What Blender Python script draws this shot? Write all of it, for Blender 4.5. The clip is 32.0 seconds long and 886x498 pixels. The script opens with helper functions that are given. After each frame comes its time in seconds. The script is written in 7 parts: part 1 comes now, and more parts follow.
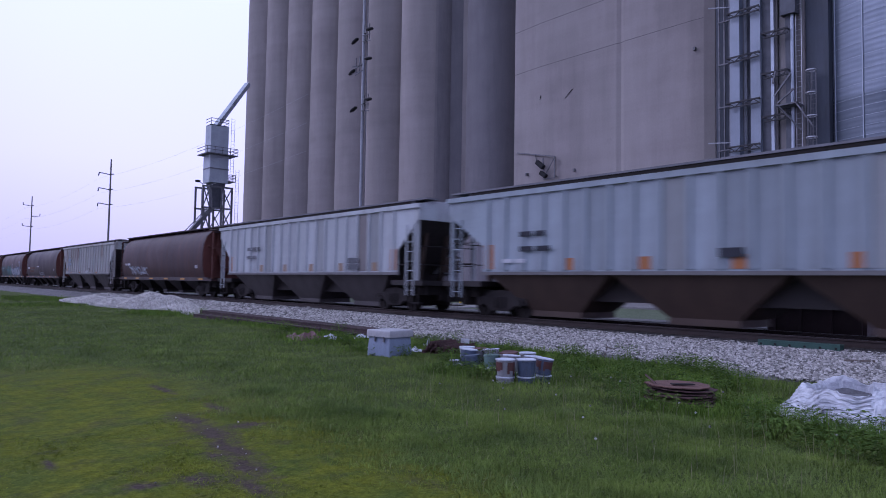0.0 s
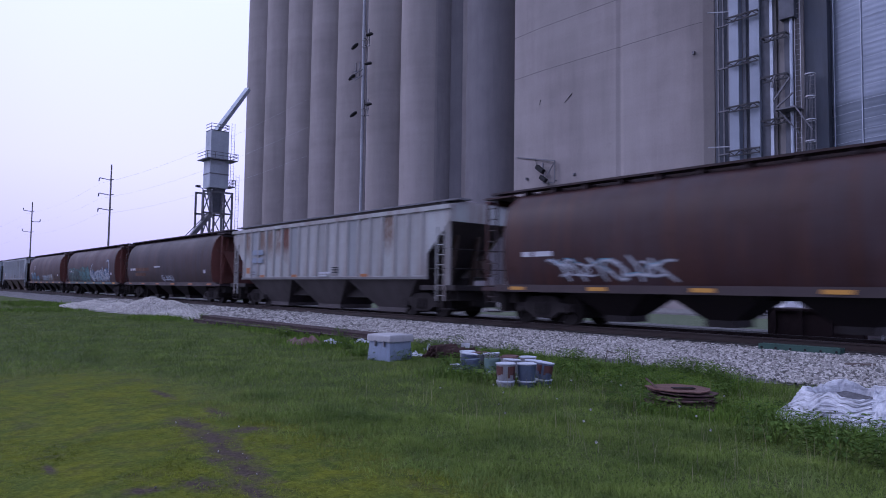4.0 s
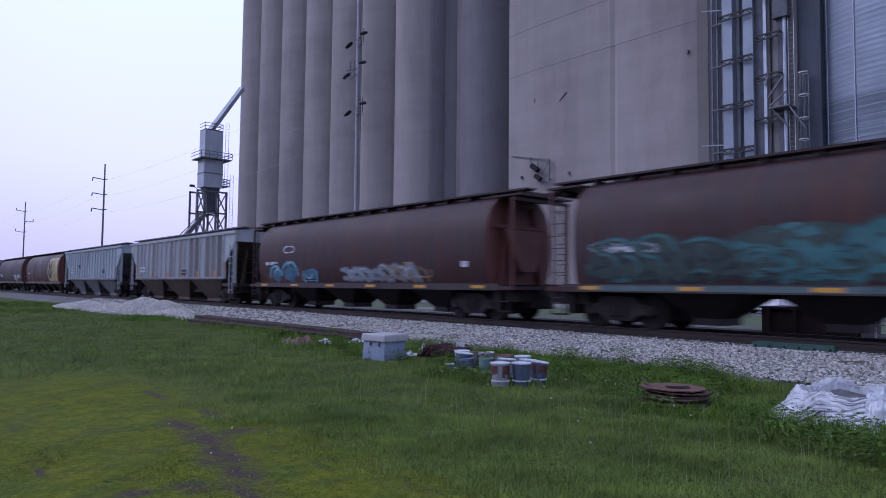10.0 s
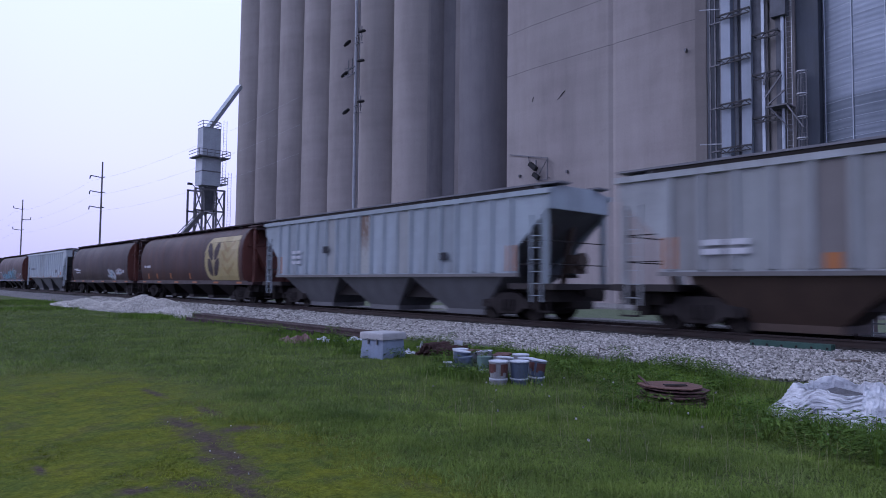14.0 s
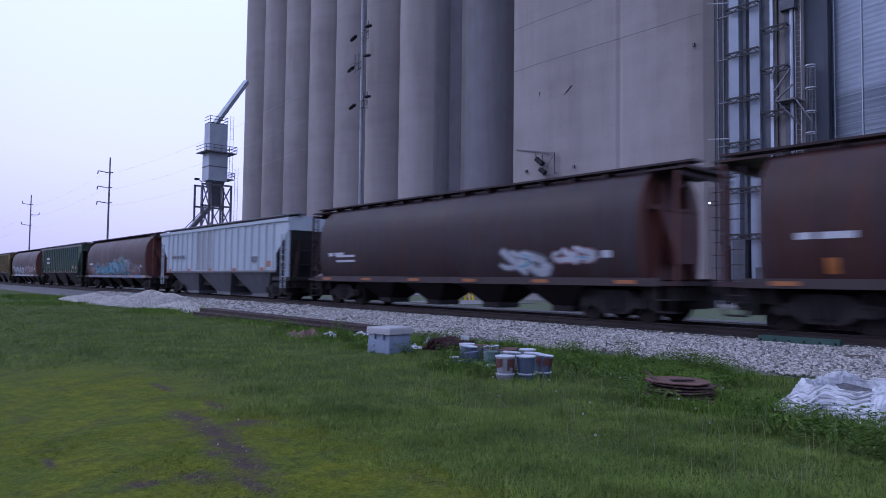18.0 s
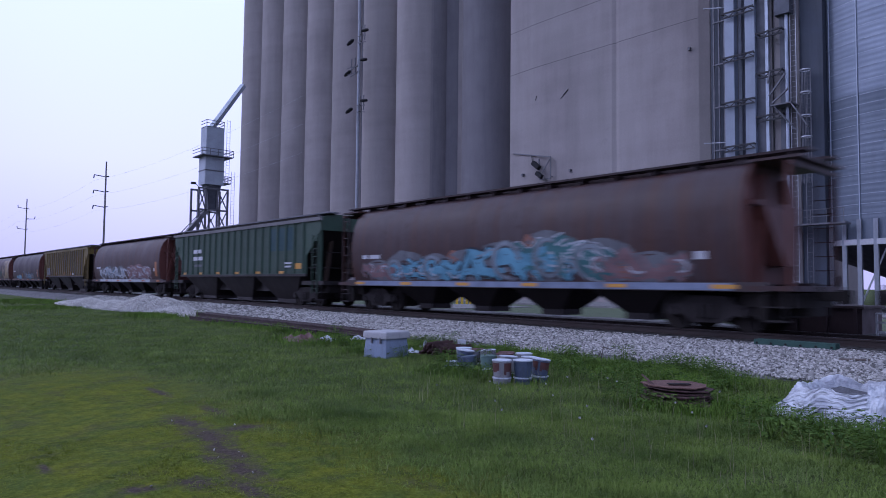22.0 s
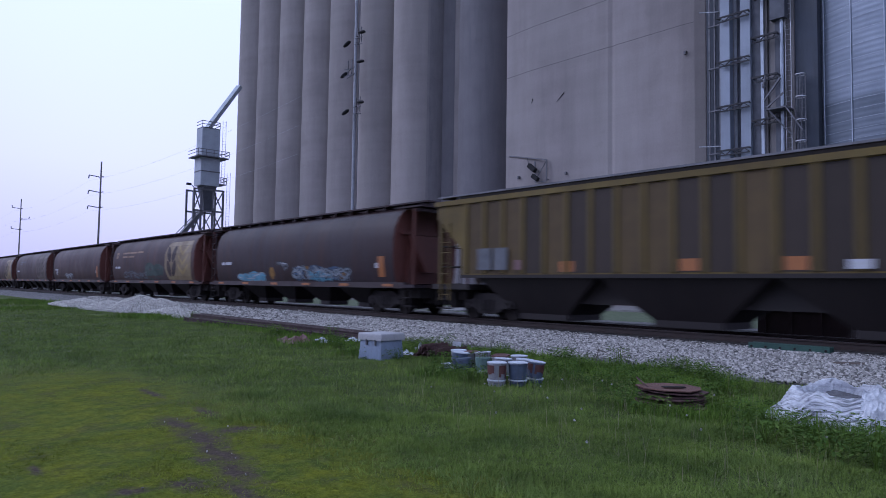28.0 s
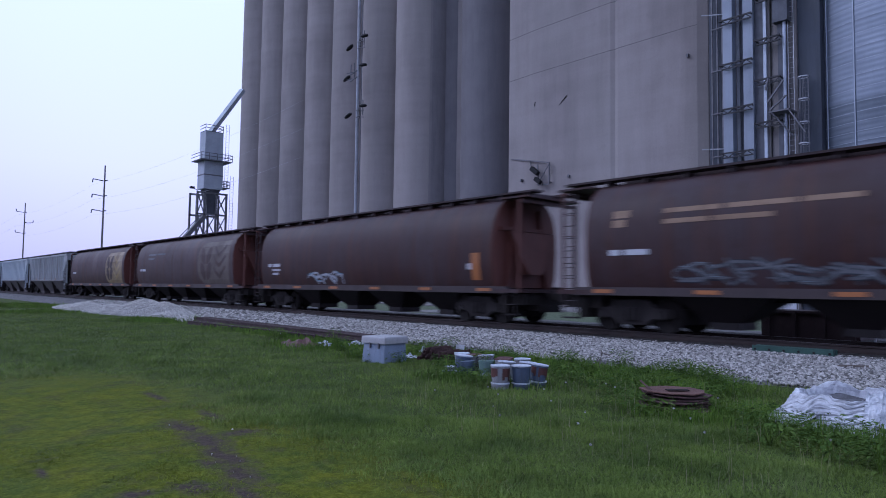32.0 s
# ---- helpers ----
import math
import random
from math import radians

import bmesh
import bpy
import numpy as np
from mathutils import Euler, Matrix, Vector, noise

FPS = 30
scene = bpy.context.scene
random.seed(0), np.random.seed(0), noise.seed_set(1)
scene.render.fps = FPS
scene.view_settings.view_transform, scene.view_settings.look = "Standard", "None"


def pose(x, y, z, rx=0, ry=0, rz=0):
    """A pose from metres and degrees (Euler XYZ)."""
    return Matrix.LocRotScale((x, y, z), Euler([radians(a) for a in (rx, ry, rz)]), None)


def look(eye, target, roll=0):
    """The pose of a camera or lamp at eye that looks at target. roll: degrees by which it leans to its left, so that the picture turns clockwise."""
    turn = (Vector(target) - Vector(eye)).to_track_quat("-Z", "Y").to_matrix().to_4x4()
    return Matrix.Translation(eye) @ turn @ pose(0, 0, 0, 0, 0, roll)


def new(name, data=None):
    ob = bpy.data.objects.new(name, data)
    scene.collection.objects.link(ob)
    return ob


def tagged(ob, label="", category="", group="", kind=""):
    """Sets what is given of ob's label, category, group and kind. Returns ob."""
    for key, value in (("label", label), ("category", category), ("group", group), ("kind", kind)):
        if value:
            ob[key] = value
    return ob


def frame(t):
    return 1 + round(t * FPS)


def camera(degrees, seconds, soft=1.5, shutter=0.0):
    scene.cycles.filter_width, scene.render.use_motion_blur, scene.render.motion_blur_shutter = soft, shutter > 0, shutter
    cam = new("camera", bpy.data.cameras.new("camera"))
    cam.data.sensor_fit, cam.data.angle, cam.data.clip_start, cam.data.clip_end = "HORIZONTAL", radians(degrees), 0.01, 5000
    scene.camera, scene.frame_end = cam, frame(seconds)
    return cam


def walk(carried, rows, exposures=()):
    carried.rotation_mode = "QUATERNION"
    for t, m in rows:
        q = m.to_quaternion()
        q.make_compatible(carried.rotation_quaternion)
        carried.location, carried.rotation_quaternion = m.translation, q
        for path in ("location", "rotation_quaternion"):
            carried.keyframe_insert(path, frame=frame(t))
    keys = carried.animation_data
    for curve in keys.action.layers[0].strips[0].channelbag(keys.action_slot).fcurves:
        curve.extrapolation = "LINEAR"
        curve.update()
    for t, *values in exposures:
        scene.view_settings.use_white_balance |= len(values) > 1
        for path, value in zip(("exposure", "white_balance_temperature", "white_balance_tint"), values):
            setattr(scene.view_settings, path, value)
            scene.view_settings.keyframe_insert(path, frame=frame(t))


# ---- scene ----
cam = camera(67.03, 32.0, soft=0.92, shutter=0.75)

# seconds, heading, tilt, lean (degrees), eye in metres
PATH = [
    (0, 40.990, 2.940, 0.920, -0.000, -0.000, 1.700),
    (0.5, 40.954, 3.016, 0.917, 0.012, 0.003, 1.698),
    (1, 40.966, 3.105, 1.044, -0.000, -0.003, 1.696),
    (1.5, 40.939, 3.207, 0.930, 0.005, 0.000, 1.697),
    (2, 40.919, 3.224, 0.882, -0.003, -0.007, 1.703),
    (2.5, 40.855, 3.229, 0.817, 0.017, -0.002, 1.693),
    (3, 40.854, 3.222, 0.712, -0.004, -0.012, 1.699),
    (3.5, 40.931, 3.305, 0.781, -0.007, -0.010, 1.693),
    (5.5, 41.045, 3.355, 0.763, 0.012, 0.005, 1.699),
    (6, 41.063, 3.453, 0.764, -0.002, -0.009, 1.706),
    (6.5, 41.145, 3.480, 0.702, 0.001, -0.005, 1.701),
    (7, 41.124, 3.359, 0.619, 0.012, -0.006, 1.699),
    (7.5, 41.120, 3.102, 0.556, 0.017, -0.003, 1.699),
    (8, 41.240, 3.033, 0.665, -0.001, -0.002, 1.699),
    (8.5, 41.383, 3.002, 0.707, -0.008, -0.007, 1.697),
    (9, 41.407, 3.098, 0.751, 0.019, -0.001, 1.701),
    (9.5, 41.421, 3.228, 0.793, 0.032, 0.007, 1.696),
    (10, 41.389, 3.244, 0.606, 0.026, 0.004, 1.704),
    (10.5, 41.393, 3.378, 0.726, 0.019, 0.004, 1.705),
    (11, 41.404, 3.408, 0.754, 0.008, -0.000, 1.703),
    (11.5, 41.432, 3.382, 0.735, 0.026, 0.003, 1.704),
    (12, 41.445, 3.340, 0.687, 0.020, 0.001, 1.704),
    (12.5, 41.458, 3.229, 0.863, 0.008, -0.005, 1.697),
    (13, 41.529, 3.203, 0.830, 0.007, -0.000, 1.697),
    (13.5, 41.514, 3.106, 0.612, 0.027, 0.003, 1.701),
    (14, 41.559, 3.106, 0.649, 0.009, -0.005, 1.704),
    (14.5, 41.496, 3.055, 0.703, 0.030, 0.001, 1.700),
    (16.5, 41.185, 3.071, 0.521, 0.020, -0.003, 1.703),
    (17, 41.119, 2.988, 0.608, 0.016, -0.002, 1.697),
    (17.5, 41.037, 2.821, 0.618, 0.019, -0.002, 1.704),
    (18, 41.026, 2.693, 0.695, 0.008, 0.004, 1.698),
    (18.5, 41.021, 2.657, 0.655, 0.003, 0.002, 1.700),
    (19, 41.071, 2.755, 0.638, 0.017, 0.010, 1.692),
    (19.5, 41.191, 2.816, 0.648, -0.009, -0.004, 1.694),
    (20, 41.220, 2.955, 0.719, 0.007, 0.004, 1.697),
    (20.5, 41.248, 2.998, 0.715, -0.003, -0.004, 1.700),
    (21, 41.311, 2.987, 0.700, 0.001, 0.001, 1.702),
    (21.5, 41.339, 3.041, 0.748, 0.016, 0.012, 1.696),
    (22, 41.297, 3.020, 0.635, 0.005, -0.001, 1.703),
    (22.5, 41.264, 3.013, 0.746, 0.016, 0.006, 1.700),
    (23, 41.257, 2.979, 0.785, 0.017, 0.007, 1.699),
    (23.5, 41.324, 3.065, 0.958, 0.013, 0.009, 1.694),
    (24, 41.362, 3.088, 0.861, 0.010, -0.003, 1.699),
    (24.5, 41.466, 3.070, 0.823, 0.014, 0.004, 1.696),
    (25, 41.537, 3.037, 0.824, 0.009, -0.003, 1.701),
    (25.5, 41.604, 3.079, 0.912, 0.012, -0.002, 1.697),
    (27.5, 41.672, 3.111, 1.076, 0.011, 0.007, 1.692),
    (28, 41.661, 3.211, 0.880, 0.023, 0.009, 1.699),
    (28.5, 41.641, 3.361, 0.777, 0.036, 0.017, 1.700),
    (29, 41.628, 3.516, 0.691, 0.008, -0.005, 1.703),
    (29.5, 41.545, 3.605, 0.674, 0.025, -0.001, 1.700),
    (30, 41.540, 3.611, 0.779, 0.010, -0.003, 1.700),
    (30.5, 41.467, 3.599, 0.683, 0.012, -0.006, 1.700),
    (31, 41.339, 3.564, 0.536, 0.032, 0.002, 1.697),
    (31.5, 41.336, 3.486, 0.736, 0.005, -0.007, 1.700),
    (32, 41.417, 3.470, 0.812, 0.000, -0.004, 1.701),
]


def gaze(yaw, tilt, lean, x, y, z):
    a, b = radians(yaw), radians(tilt)
    way = Vector((math.sin(a) * math.cos(b), math.cos(a) * math.cos(b), math.sin(b)))
    return look(Vector((x, y, z)), Vector((x, y, z)) + way * 10, lean)


walk(cam, [(t, gaze(yaw, tilt, lean, x, y, z)) for t, yaw, tilt, lean, x, y, z in PATH], [(0, -0.03, 5400, 32), (6.5, -0.03, 5400, 31), (10, -0.03, 5430, 25), (14, -0.03, 5400, 25), (20, -0.03, 5220, 26), (24, -0.03, 5310, 27), (28, -0.03, 5370, 20), (32, -0.03, 5250, 20)])

# ---- light: an overcast evening sky with a weak, wide sun low beside the track ----
world = bpy.data.worlds.new("evening_sky")
scene.world = world
world.use_nodes = True
wt = world.node_tree
wt.nodes.clear()
w_out = wt.nodes.new("ShaderNodeOutputWorld")
w_bg = wt.nodes.new("ShaderNodeBackground")
w_sky = wt.nodes.new("ShaderNodeTexSky")
w_sky.sky_type = "NISHITA"
w_sky.sun_disc = False
w_sky.sun_elevation = radians(37)
w_sky.sun_rotation = radians(316)
w_sky.dust_density = 4.0
w_sky.air_density = 1.2
w_co = wt.nodes.new("ShaderNodeTexCoord")
w_sep = wt.nodes.new("ShaderNodeSeparateXYZ")
w_ramp = wt.nodes.new("ShaderNodeValToRGB")
w_ramp.color_ramp.elements[0].position = 0.0
w_ramp.color_ramp.elements[0].color = (0.61, 0.57, 0.80, 1)
w_ramp.color_ramp.elements[1].position = 0.55
w_ramp.color_ramp.elements[1].color = (0.80, 0.90, 1.06, 1)
w_mid = w_ramp.color_ramp.elements.new(0.16)
w_mid.color = (0.74, 0.73, 0.99, 1)
w_mix = wt.nodes.new("ShaderNodeMix")
w_mix.data_type = "RGBA"
w_mix.inputs[0].default_value = 0.9
w_gain = wt.nodes.new("ShaderNodeMix")
w_gain.data_type = "RGBA"
w_gain.blend_type = "MULTIPLY"
w_gain.inputs[0].default_value = 1.0
w_gain.inputs[7].default_value = (9.0, 9.0, 9.0, 1)
wt.links.new(w_co.outputs["Generated"], w_sep.inputs[0])
wt.links.new(w_sep.outputs[2], w_ramp.inputs[0])
wt.links.new(w_ramp.outputs[0], w_gain.inputs[6])
wt.links.new(w_sky.outputs[0], w_mix.inputs[6])
wt.links.new(w_gain.outputs[2], w_mix.inputs[7])
# the cloud is thinner and brighter over the horizon beside the silos
w_dot = wt.nodes.new("ShaderNodeVectorMath")
w_dot.operation = "DOT_PRODUCT"
w_dot.inputs[1].default_value = (0.334, 0.876, 0.348)
w_near = wt.nodes.new("ShaderNodeMapRange")
w_near.interpolation_type = "SMOOTHSTEP"
w_near.inputs["From Min"].default_value = 0.91
w_near.inputs["From Max"].default_value = 1.0
w_near.inputs["To Min"].default_value = 1.0
w_near.inputs["To Max"].default_value = 1.16
w_lift = wt.nodes.new("ShaderNodeVectorMath")
w_lift.operation = "SCALE"
wt.links.new(w_co.outputs["Generated"], w_dot.inputs[0])
wt.links.new(w_dot.outputs["Value"], w_near.inputs["Value"])
wt.links.new(w_mix.outputs[2], w_lift.inputs[0])
wt.links.new(w_near.outputs[0], w_lift.inputs["Scale"])
wt.links.new(w_lift.outputs[0], w_bg.inputs[0])
wt.links.new(w_bg.outputs[0], w_out.inputs[0])
w_bg.inputs[1].default_value = 0.123

sun = new("sun", bpy.data.lights.new("sun", "SUN"))
sun.data.energy = 0.80
sun.data.angle = radians(25)
sun.data.color = (0.95, 0.96, 1.0)
sun.matrix_world = look((-44, 46, 48), (0, 0, 0))


# ---- materials ----
def shader(name):
    m = bpy.data.materials.new(name)
    m.use_nodes = True
    t = m.node_tree
    t.nodes.clear()
    out = t.nodes.new("ShaderNodeOutputMaterial")
    b = t.nodes.new("ShaderNodeBsdfPrincipled")
    t.links.new(b.outputs[0], out.inputs[0])
    return m, t, b


def coord(t, kind="Object", scale=(1, 1, 1)):
    c = t.nodes.new("ShaderNodeTexCoord")
    mp = t.nodes.new("ShaderNodeMapping")
    mp.inputs["Scale"].default_value = scale
    t.links.new(c.outputs[kind], mp.inputs[0])
    return mp.outputs[0]


def noise_at(t, vec, scale, detail=4.0, rough=0.6):
    n = t.nodes.new("ShaderNodeTexNoise")
    n.inputs["Scale"].default_value = scale
    n.inputs["Detail"].default_value = detail
    n.inputs["Roughness"].default_value = rough
    t.links.new(vec, n.inputs["Vector"])
    return n.outputs["Fac"]


def ramp(t, fac, a, b, lo=0.0, hi=1.0):
    r = t.nodes.new("ShaderNodeValToRGB")
    e = r.color_ramp.elements
    e[0].position, e[1].position = lo, hi
    e[0].color = (*a, 1) if len(a) == 3 else a
    e[1].color = (*b, 1) if len(b) == 3 else b
    t.links.new(fac, r.inputs[0])
    return r.outputs[0]


def blend(t, fac, a, b, kind="MIX"):
    m = t.nodes.new("ShaderNodeMix")
    m.data_type = "RGBA"
    m.blend_type = kind
    for v, i in ((fac, 0), (a, 6), (b, 7)):
        if isinstance(v, (int, float)):
            m.inputs[i].default_value = v
        elif isinstance(v, tuple):
            m.inputs[i].default_value = (*v, 1) if len(v) == 3 else v
        else:
            t.links.new(v, m.inputs[i])
    return m.outputs[2]


def relief(t, b, height, strength, distance=0.02):
    n = t.nodes.new("ShaderNodeBump")
    n.inputs["Strength"].default_value = strength
    n.inputs["Distance"].default_value = distance
    t.links.new(height, n.inputs["Height"])
    t.links.new(n.outputs[0], b.inputs["Normal"])


def worn(name, base, dirt, rough=0.6, metal=0.0, scale=1.5, streak=0.35, amount=0.6, fine=0.15, bump=0.1, jitter=0.0, spec=0.5):
    """A painted or bare surface: patches, vertical streaks and fine grain of a second colour."""
    m, t, b = shader(name)
    v = coord(t)
    big = noise_at(t, v, scale, 5, 0.65)
    sv = coord(t, "Object", (3.0, 3.0, 0.25))
    st = noise_at(t, sv, 1.6 * scale, 4, 0.7)
    grain = noise_at(t, v, 38 * scale ** 0.3, 3, 0.7)
    c = blend(t, ramp(t, big, (0, 0, 0), (amount, amount, amount), 0.42, 0.72), base, dirt)
    c = blend(t, ramp(t, st, (0, 0, 0), (streak, streak, streak), 0.45, 0.75), c, dirt)
    g = ramp(t, grain, (1 - fine, 1 - fine, 1 - fine), (1 + fine, 1 + fine, 1 + fine), 0.3, 0.7)
    c = blend(t, 1.0, c, g, "MULTIPLY")
    if jitter:
        o = t.nodes.new("ShaderNodeObjectInfo")
        c = blend(t, 1.0, c, ramp(t, o.outputs["Random"], (1 - jitter,) * 3, (1 + jitter,) * 3), "MULTIPLY")
    t.links.new(c, b.inputs["Base Color"])
    b.inputs["Metallic"].default_value = metal
    b.inputs["Specular IOR Level"].default_value = spec
    t.links.new(ramp(t, big, (rough - 0.12,) * 3, (min(rough + 0.15, 1),) * 3, 0.3, 0.7), b.inputs["Roughness"])
    relief(t, b, grain, bump, 0.01)
    return m


def concrete():
    m, t, b = shader("silo_concrete")
    v = coord(t)
    big = noise_at(t, v, 0.12, 5, 0.6)
    sv = coord(t, "Object", (1.0, 1.0, 0.05))
    st = noise_at(t, sv, 0.9, 4, 0.6)
    fine = noise_at(t, v, 6, 5, 0.7)
    c = ramp(t, big, (0.222, 0.196, 0.198), (0.286, 0.256, 0.256), 0.35, 0.68)
    c = blend(t, ramp(t, st, (0, 0, 0), (0.22, 0.22, 0.22), 0.5, 0.8), c, (0.145, 0.132, 0.138))
    warm = noise_at(t, coord(t, "Object", (1.0, 1.0, 0.35)), 0.16, 3, 0.55)
    c = blend(t, ramp(t, warm, (0, 0, 0), (0.75,) * 3, 0.42, 0.62), c, (0.262, 0.238, 0.236))
    wash = noise_at(t, coord(t, "Object", (1.0, 1.0, 0.12)), 0.30, 4, 0.6)
    c = blend(t, 1.0, c, ramp(t, wash, (0.88,) * 3, (1.07,) * 3, 0.34, 0.66), "MULTIPLY")
    # the lifts of the slip form show as faint level bands
    lift = noise_at(t, coord(t, "Object", (0.03, 0.03, 1.0)), 0.55, 3, 0.6)
    c = blend(t, 1.0, c, ramp(t, lift, (0.965,) * 3, (1.03,) * 3, 0.38, 0.62), "MULTIPLY")
    blot = noise_at(t, v, 0.7, 4, 0.7)
    c = blend(t, ramp(t, blot, (0, 0, 0), (0.25,) * 3, 0.60, 0.74), c, (0.165, 0.150, 0.155))
    c = blend(t, 1.0, c, ramp(t, fine, (0.95,) * 3, (1.05,) * 3, 0.3, 0.7), "MULTIPLY")
    t.links.new(c, b.inputs["Base Color"])
    b.inputs["Roughness"].default_value = 0.92
    relief(t, b, fine, 0.15, 0.02)
    return m


def span(t, value, wob, k, lo, hi):
    """1 below lo and 0 above hi, with an edge that wanders."""
    a = t.nodes.new("ShaderNodeMath")
    a.operation = "MULTIPLY_ADD"
    t.links.new(wob, a.inputs[0])
    a.inputs[1].default_value = k
    t.links.new(value, a.inputs[2])
    r = t.nodes.new("ShaderNodeMapRange")
    r.inputs["From Min"].default_value = lo + k / 2
    r.inputs["From Max"].default_value = hi + k / 2
    r.inputs["To Min"].default_value = 1.0
    r.inputs["To Max"].default_value = 0.0
    t.links.new(a.outputs[0], r.inputs["Value"])
    return r.outputs[0]


# bare mud: centre, half widths across and along
MUDS = [(3.05, 8.1, 0.19, 0.60), (3.0, 7.25, 0.22, 0.62), (2.87, 6.5, 0.19, 0.62), (2.74, 5.85, 0.18, 0.5), (2.52, 5.3, 0.11, 0.42), (3.45, 7.4, 0.30, 0.17), (2.25, 5.68, 0.18, 0.24),
        (1.36, 6.9, 0.06, 0.20), (3.62, 10.8, 0.09, 0.6), (3.62, 8.7, 0.11, 0.35), (1.8, 5.75, 0.22, 0.11), (2.64, 6.34, 0.11, 0.17)]


def grass_ground():
    m, t, b = shader("grass_soil")
    v = coord(t)
    big = noise_at(t, v, 0.35, 4, 0.6)
    mid = noise_at(t, v, 2.2, 5, 0.7)
    fine = noise_at(t, v, 30, 4, 0.75)
    c = ramp(t, big, (0.050, 0.068, 0.023), (0.074, 0.092, 0.031), 0.35, 0.65)
    c = blend(t, ramp(t, mid, (0, 0, 0), (0.6, 0.6, 0.6), 0.5, 0.75), c, (0.038, 0.044, 0.022))
    # the mossy lane: a soft-edged strip of yellow-green moss with bare brown spots
    sep = t.nodes.new("ShaderNodeSeparateXYZ")
    t.links.new(v, sep.inputs[0])
    wob = noise_at(t, v, 0.55, 4, 0.65)
    across = span(t, sep.outputs[0], wob, 3.4, 3.5, 5.0)
    along = span(t, sep.outputs[1], wob, 5.0, 12.0, 16.5)
    lane_mask = blend(t, 1.0, across, along, "MULTIPLY")
    moss = ramp(t, mid, (0.104, 0.114, 0.012), (0.066, 0.088, 0.016), 0.38, 0.64)
    spots = noise_at(t, v, 1.5, 5, 0.7)
    moss = blend(t, ramp(t, spots, (0, 0, 0), (0.75,) * 3, 0.52, 0.68), moss, (0.058, 0.054, 0.028))
    c = blend(t, lane_mask, c, moss)
    clump = noise_at(t, v, 9, 5, 0.7)
    c = blend(t, 1.0, c, ramp(t, clump, (0.72, 0.75, 0.7), (1.2, 1.18, 1.14), 0.35, 0.65), "MULTIPLY")
    # trodden mud that frays out into the moss
    near = None
    for cx, cy, rx, ry in MUDS:
        mp = t.nodes.new("ShaderNodeMapping")
        mp.vector_type = "TEXTURE"
        mp.inputs["Location"].default_value = (cx, cy, 0)
        mp.inputs["Scale"].default_value = (rx, ry, 1e4)
        t.links.new(v, mp.inputs[0])
        ln = t.nodes.new("ShaderNodeVectorMath")
        ln.operation = "LENGTH"
        t.links.new(mp.outputs[0], ln.inputs[0])
        if near is None:
            near = ln.outputs["Value"]
        else:
            mn = t.nodes.new("ShaderNodeMath")
            mn.operation = "SMOOTH_MIN"
            mn.inputs[2].default_value = 0.25
            t.links.new(near, mn.inputs[0])
            t.links.new(ln.outputs["Value"], mn.inputs[1])
            near = mn.outputs[0]
    fray = noise_at(t, v, 7.0, 6, 0.75)
    mud = span(t, near, fray, 3.2, 0.25, 1.3)
    soil = ramp(t, noise_at(t, v, 22, 5, 0.7), (0.042, 0.031, 0.026), (0.082, 0.063, 0.052), 0.32, 0.68)
    c = blend(t, mud, c, soil)
    c = blend(t, 1.0, c, ramp(t, fine, (0.65,) * 3, (1.35,) * 3, 0.3, 0.7), "MULTIPLY")
    t.links.new(c, b.inputs["Base Color"])
    b.inputs["Specular IOR Level"].default_value = 0.05
    b.inputs["Roughness"].default_value = 0.95
    relief(t, b, fine, 0.6, 0.03)
    return m


def blade_mat(name, a, bcol, dry):
    m, t, b = shader(name)
    g = t.nodes.new("ShaderNodeNewGeometry")
    v = coord(t)
    patch = noise_at(t, v, 0.5, 4, 0.6)
    cool = noise_at(t, v, 1.3, 3, 0.6)
    c = ramp(t, g.outputs["Random Per Island"], a, bcol, 0.0, 0.85)
    c = blend(t, ramp(t, g.outputs["Random Per Island"], (0, 0, 0), (0.6, 0.6, 0.6), 0.95, 0.97), c, dry)
    c = blend(t, ramp(t, patch, (0, 0, 0), (0.45, 0.45, 0.45), 0.45, 0.7), c, (0.120, 0.150, 0.031))
    c = blend(t, ramp(t, cool, (0, 0, 0), (0.5, 0.5, 0.5), 0.5, 0.72), c, (0.092, 0.134, 0.045))
    tuft = noise_at(t, v, 0.9, 4, 0.65)
    c = blend(t, 1.0, c, ramp(t, tuft, (0.57, 0.62, 0.64), (1.26, 1.24, 1.21), 0.33, 0.64), "MULTIPLY")
    t.links.new(c, b.inputs["Base Color"])
    b.inputs["Roughness"].default_value = 0.75
    b.inputs["Specular IOR Level"].default_value = 0.04
    # thin blades let light through, so they shade much like the sward they stand in
    up = t.nodes.new("ShaderNodeVectorMath")
    up.operation = "MULTIPLY_ADD"
    up.inputs[1].default_value = (0.4, 0.4, 0.4)
    up.inputs[2].default_value = (0.0, 0.0, 0.8)
    nm = t.nodes.new("ShaderNodeVectorMath")
    nm.operation = "NORMALIZE"
    t.links.new(g.outputs["Normal"], up.inputs[0])
    t.links.new(up.outputs[0], nm.inputs[0])
    t.links.new(nm.outputs[0], b.inputs["Normal"])
    return m


def stone_mat(name, a, bcol):
    m, t, b = shader(name)
    g = t.nodes.new("ShaderNodeNewGeometry")
    v = coord(t)
    fine = noise_at(t, v, 25, 4, 0.7)
    c = ramp(t, g.outputs["Random Per Island"], a, bcol)
    c = blend(t, 1.0, c, ramp(t, fine, (0.75,) * 3, (1.2,) * 3, 0.3, 0.7), "MULTIPLY")
    t.links.new(c, b.inputs["Base Color"])
    b.inputs["Roughness"].default_value = 0.9
    return m


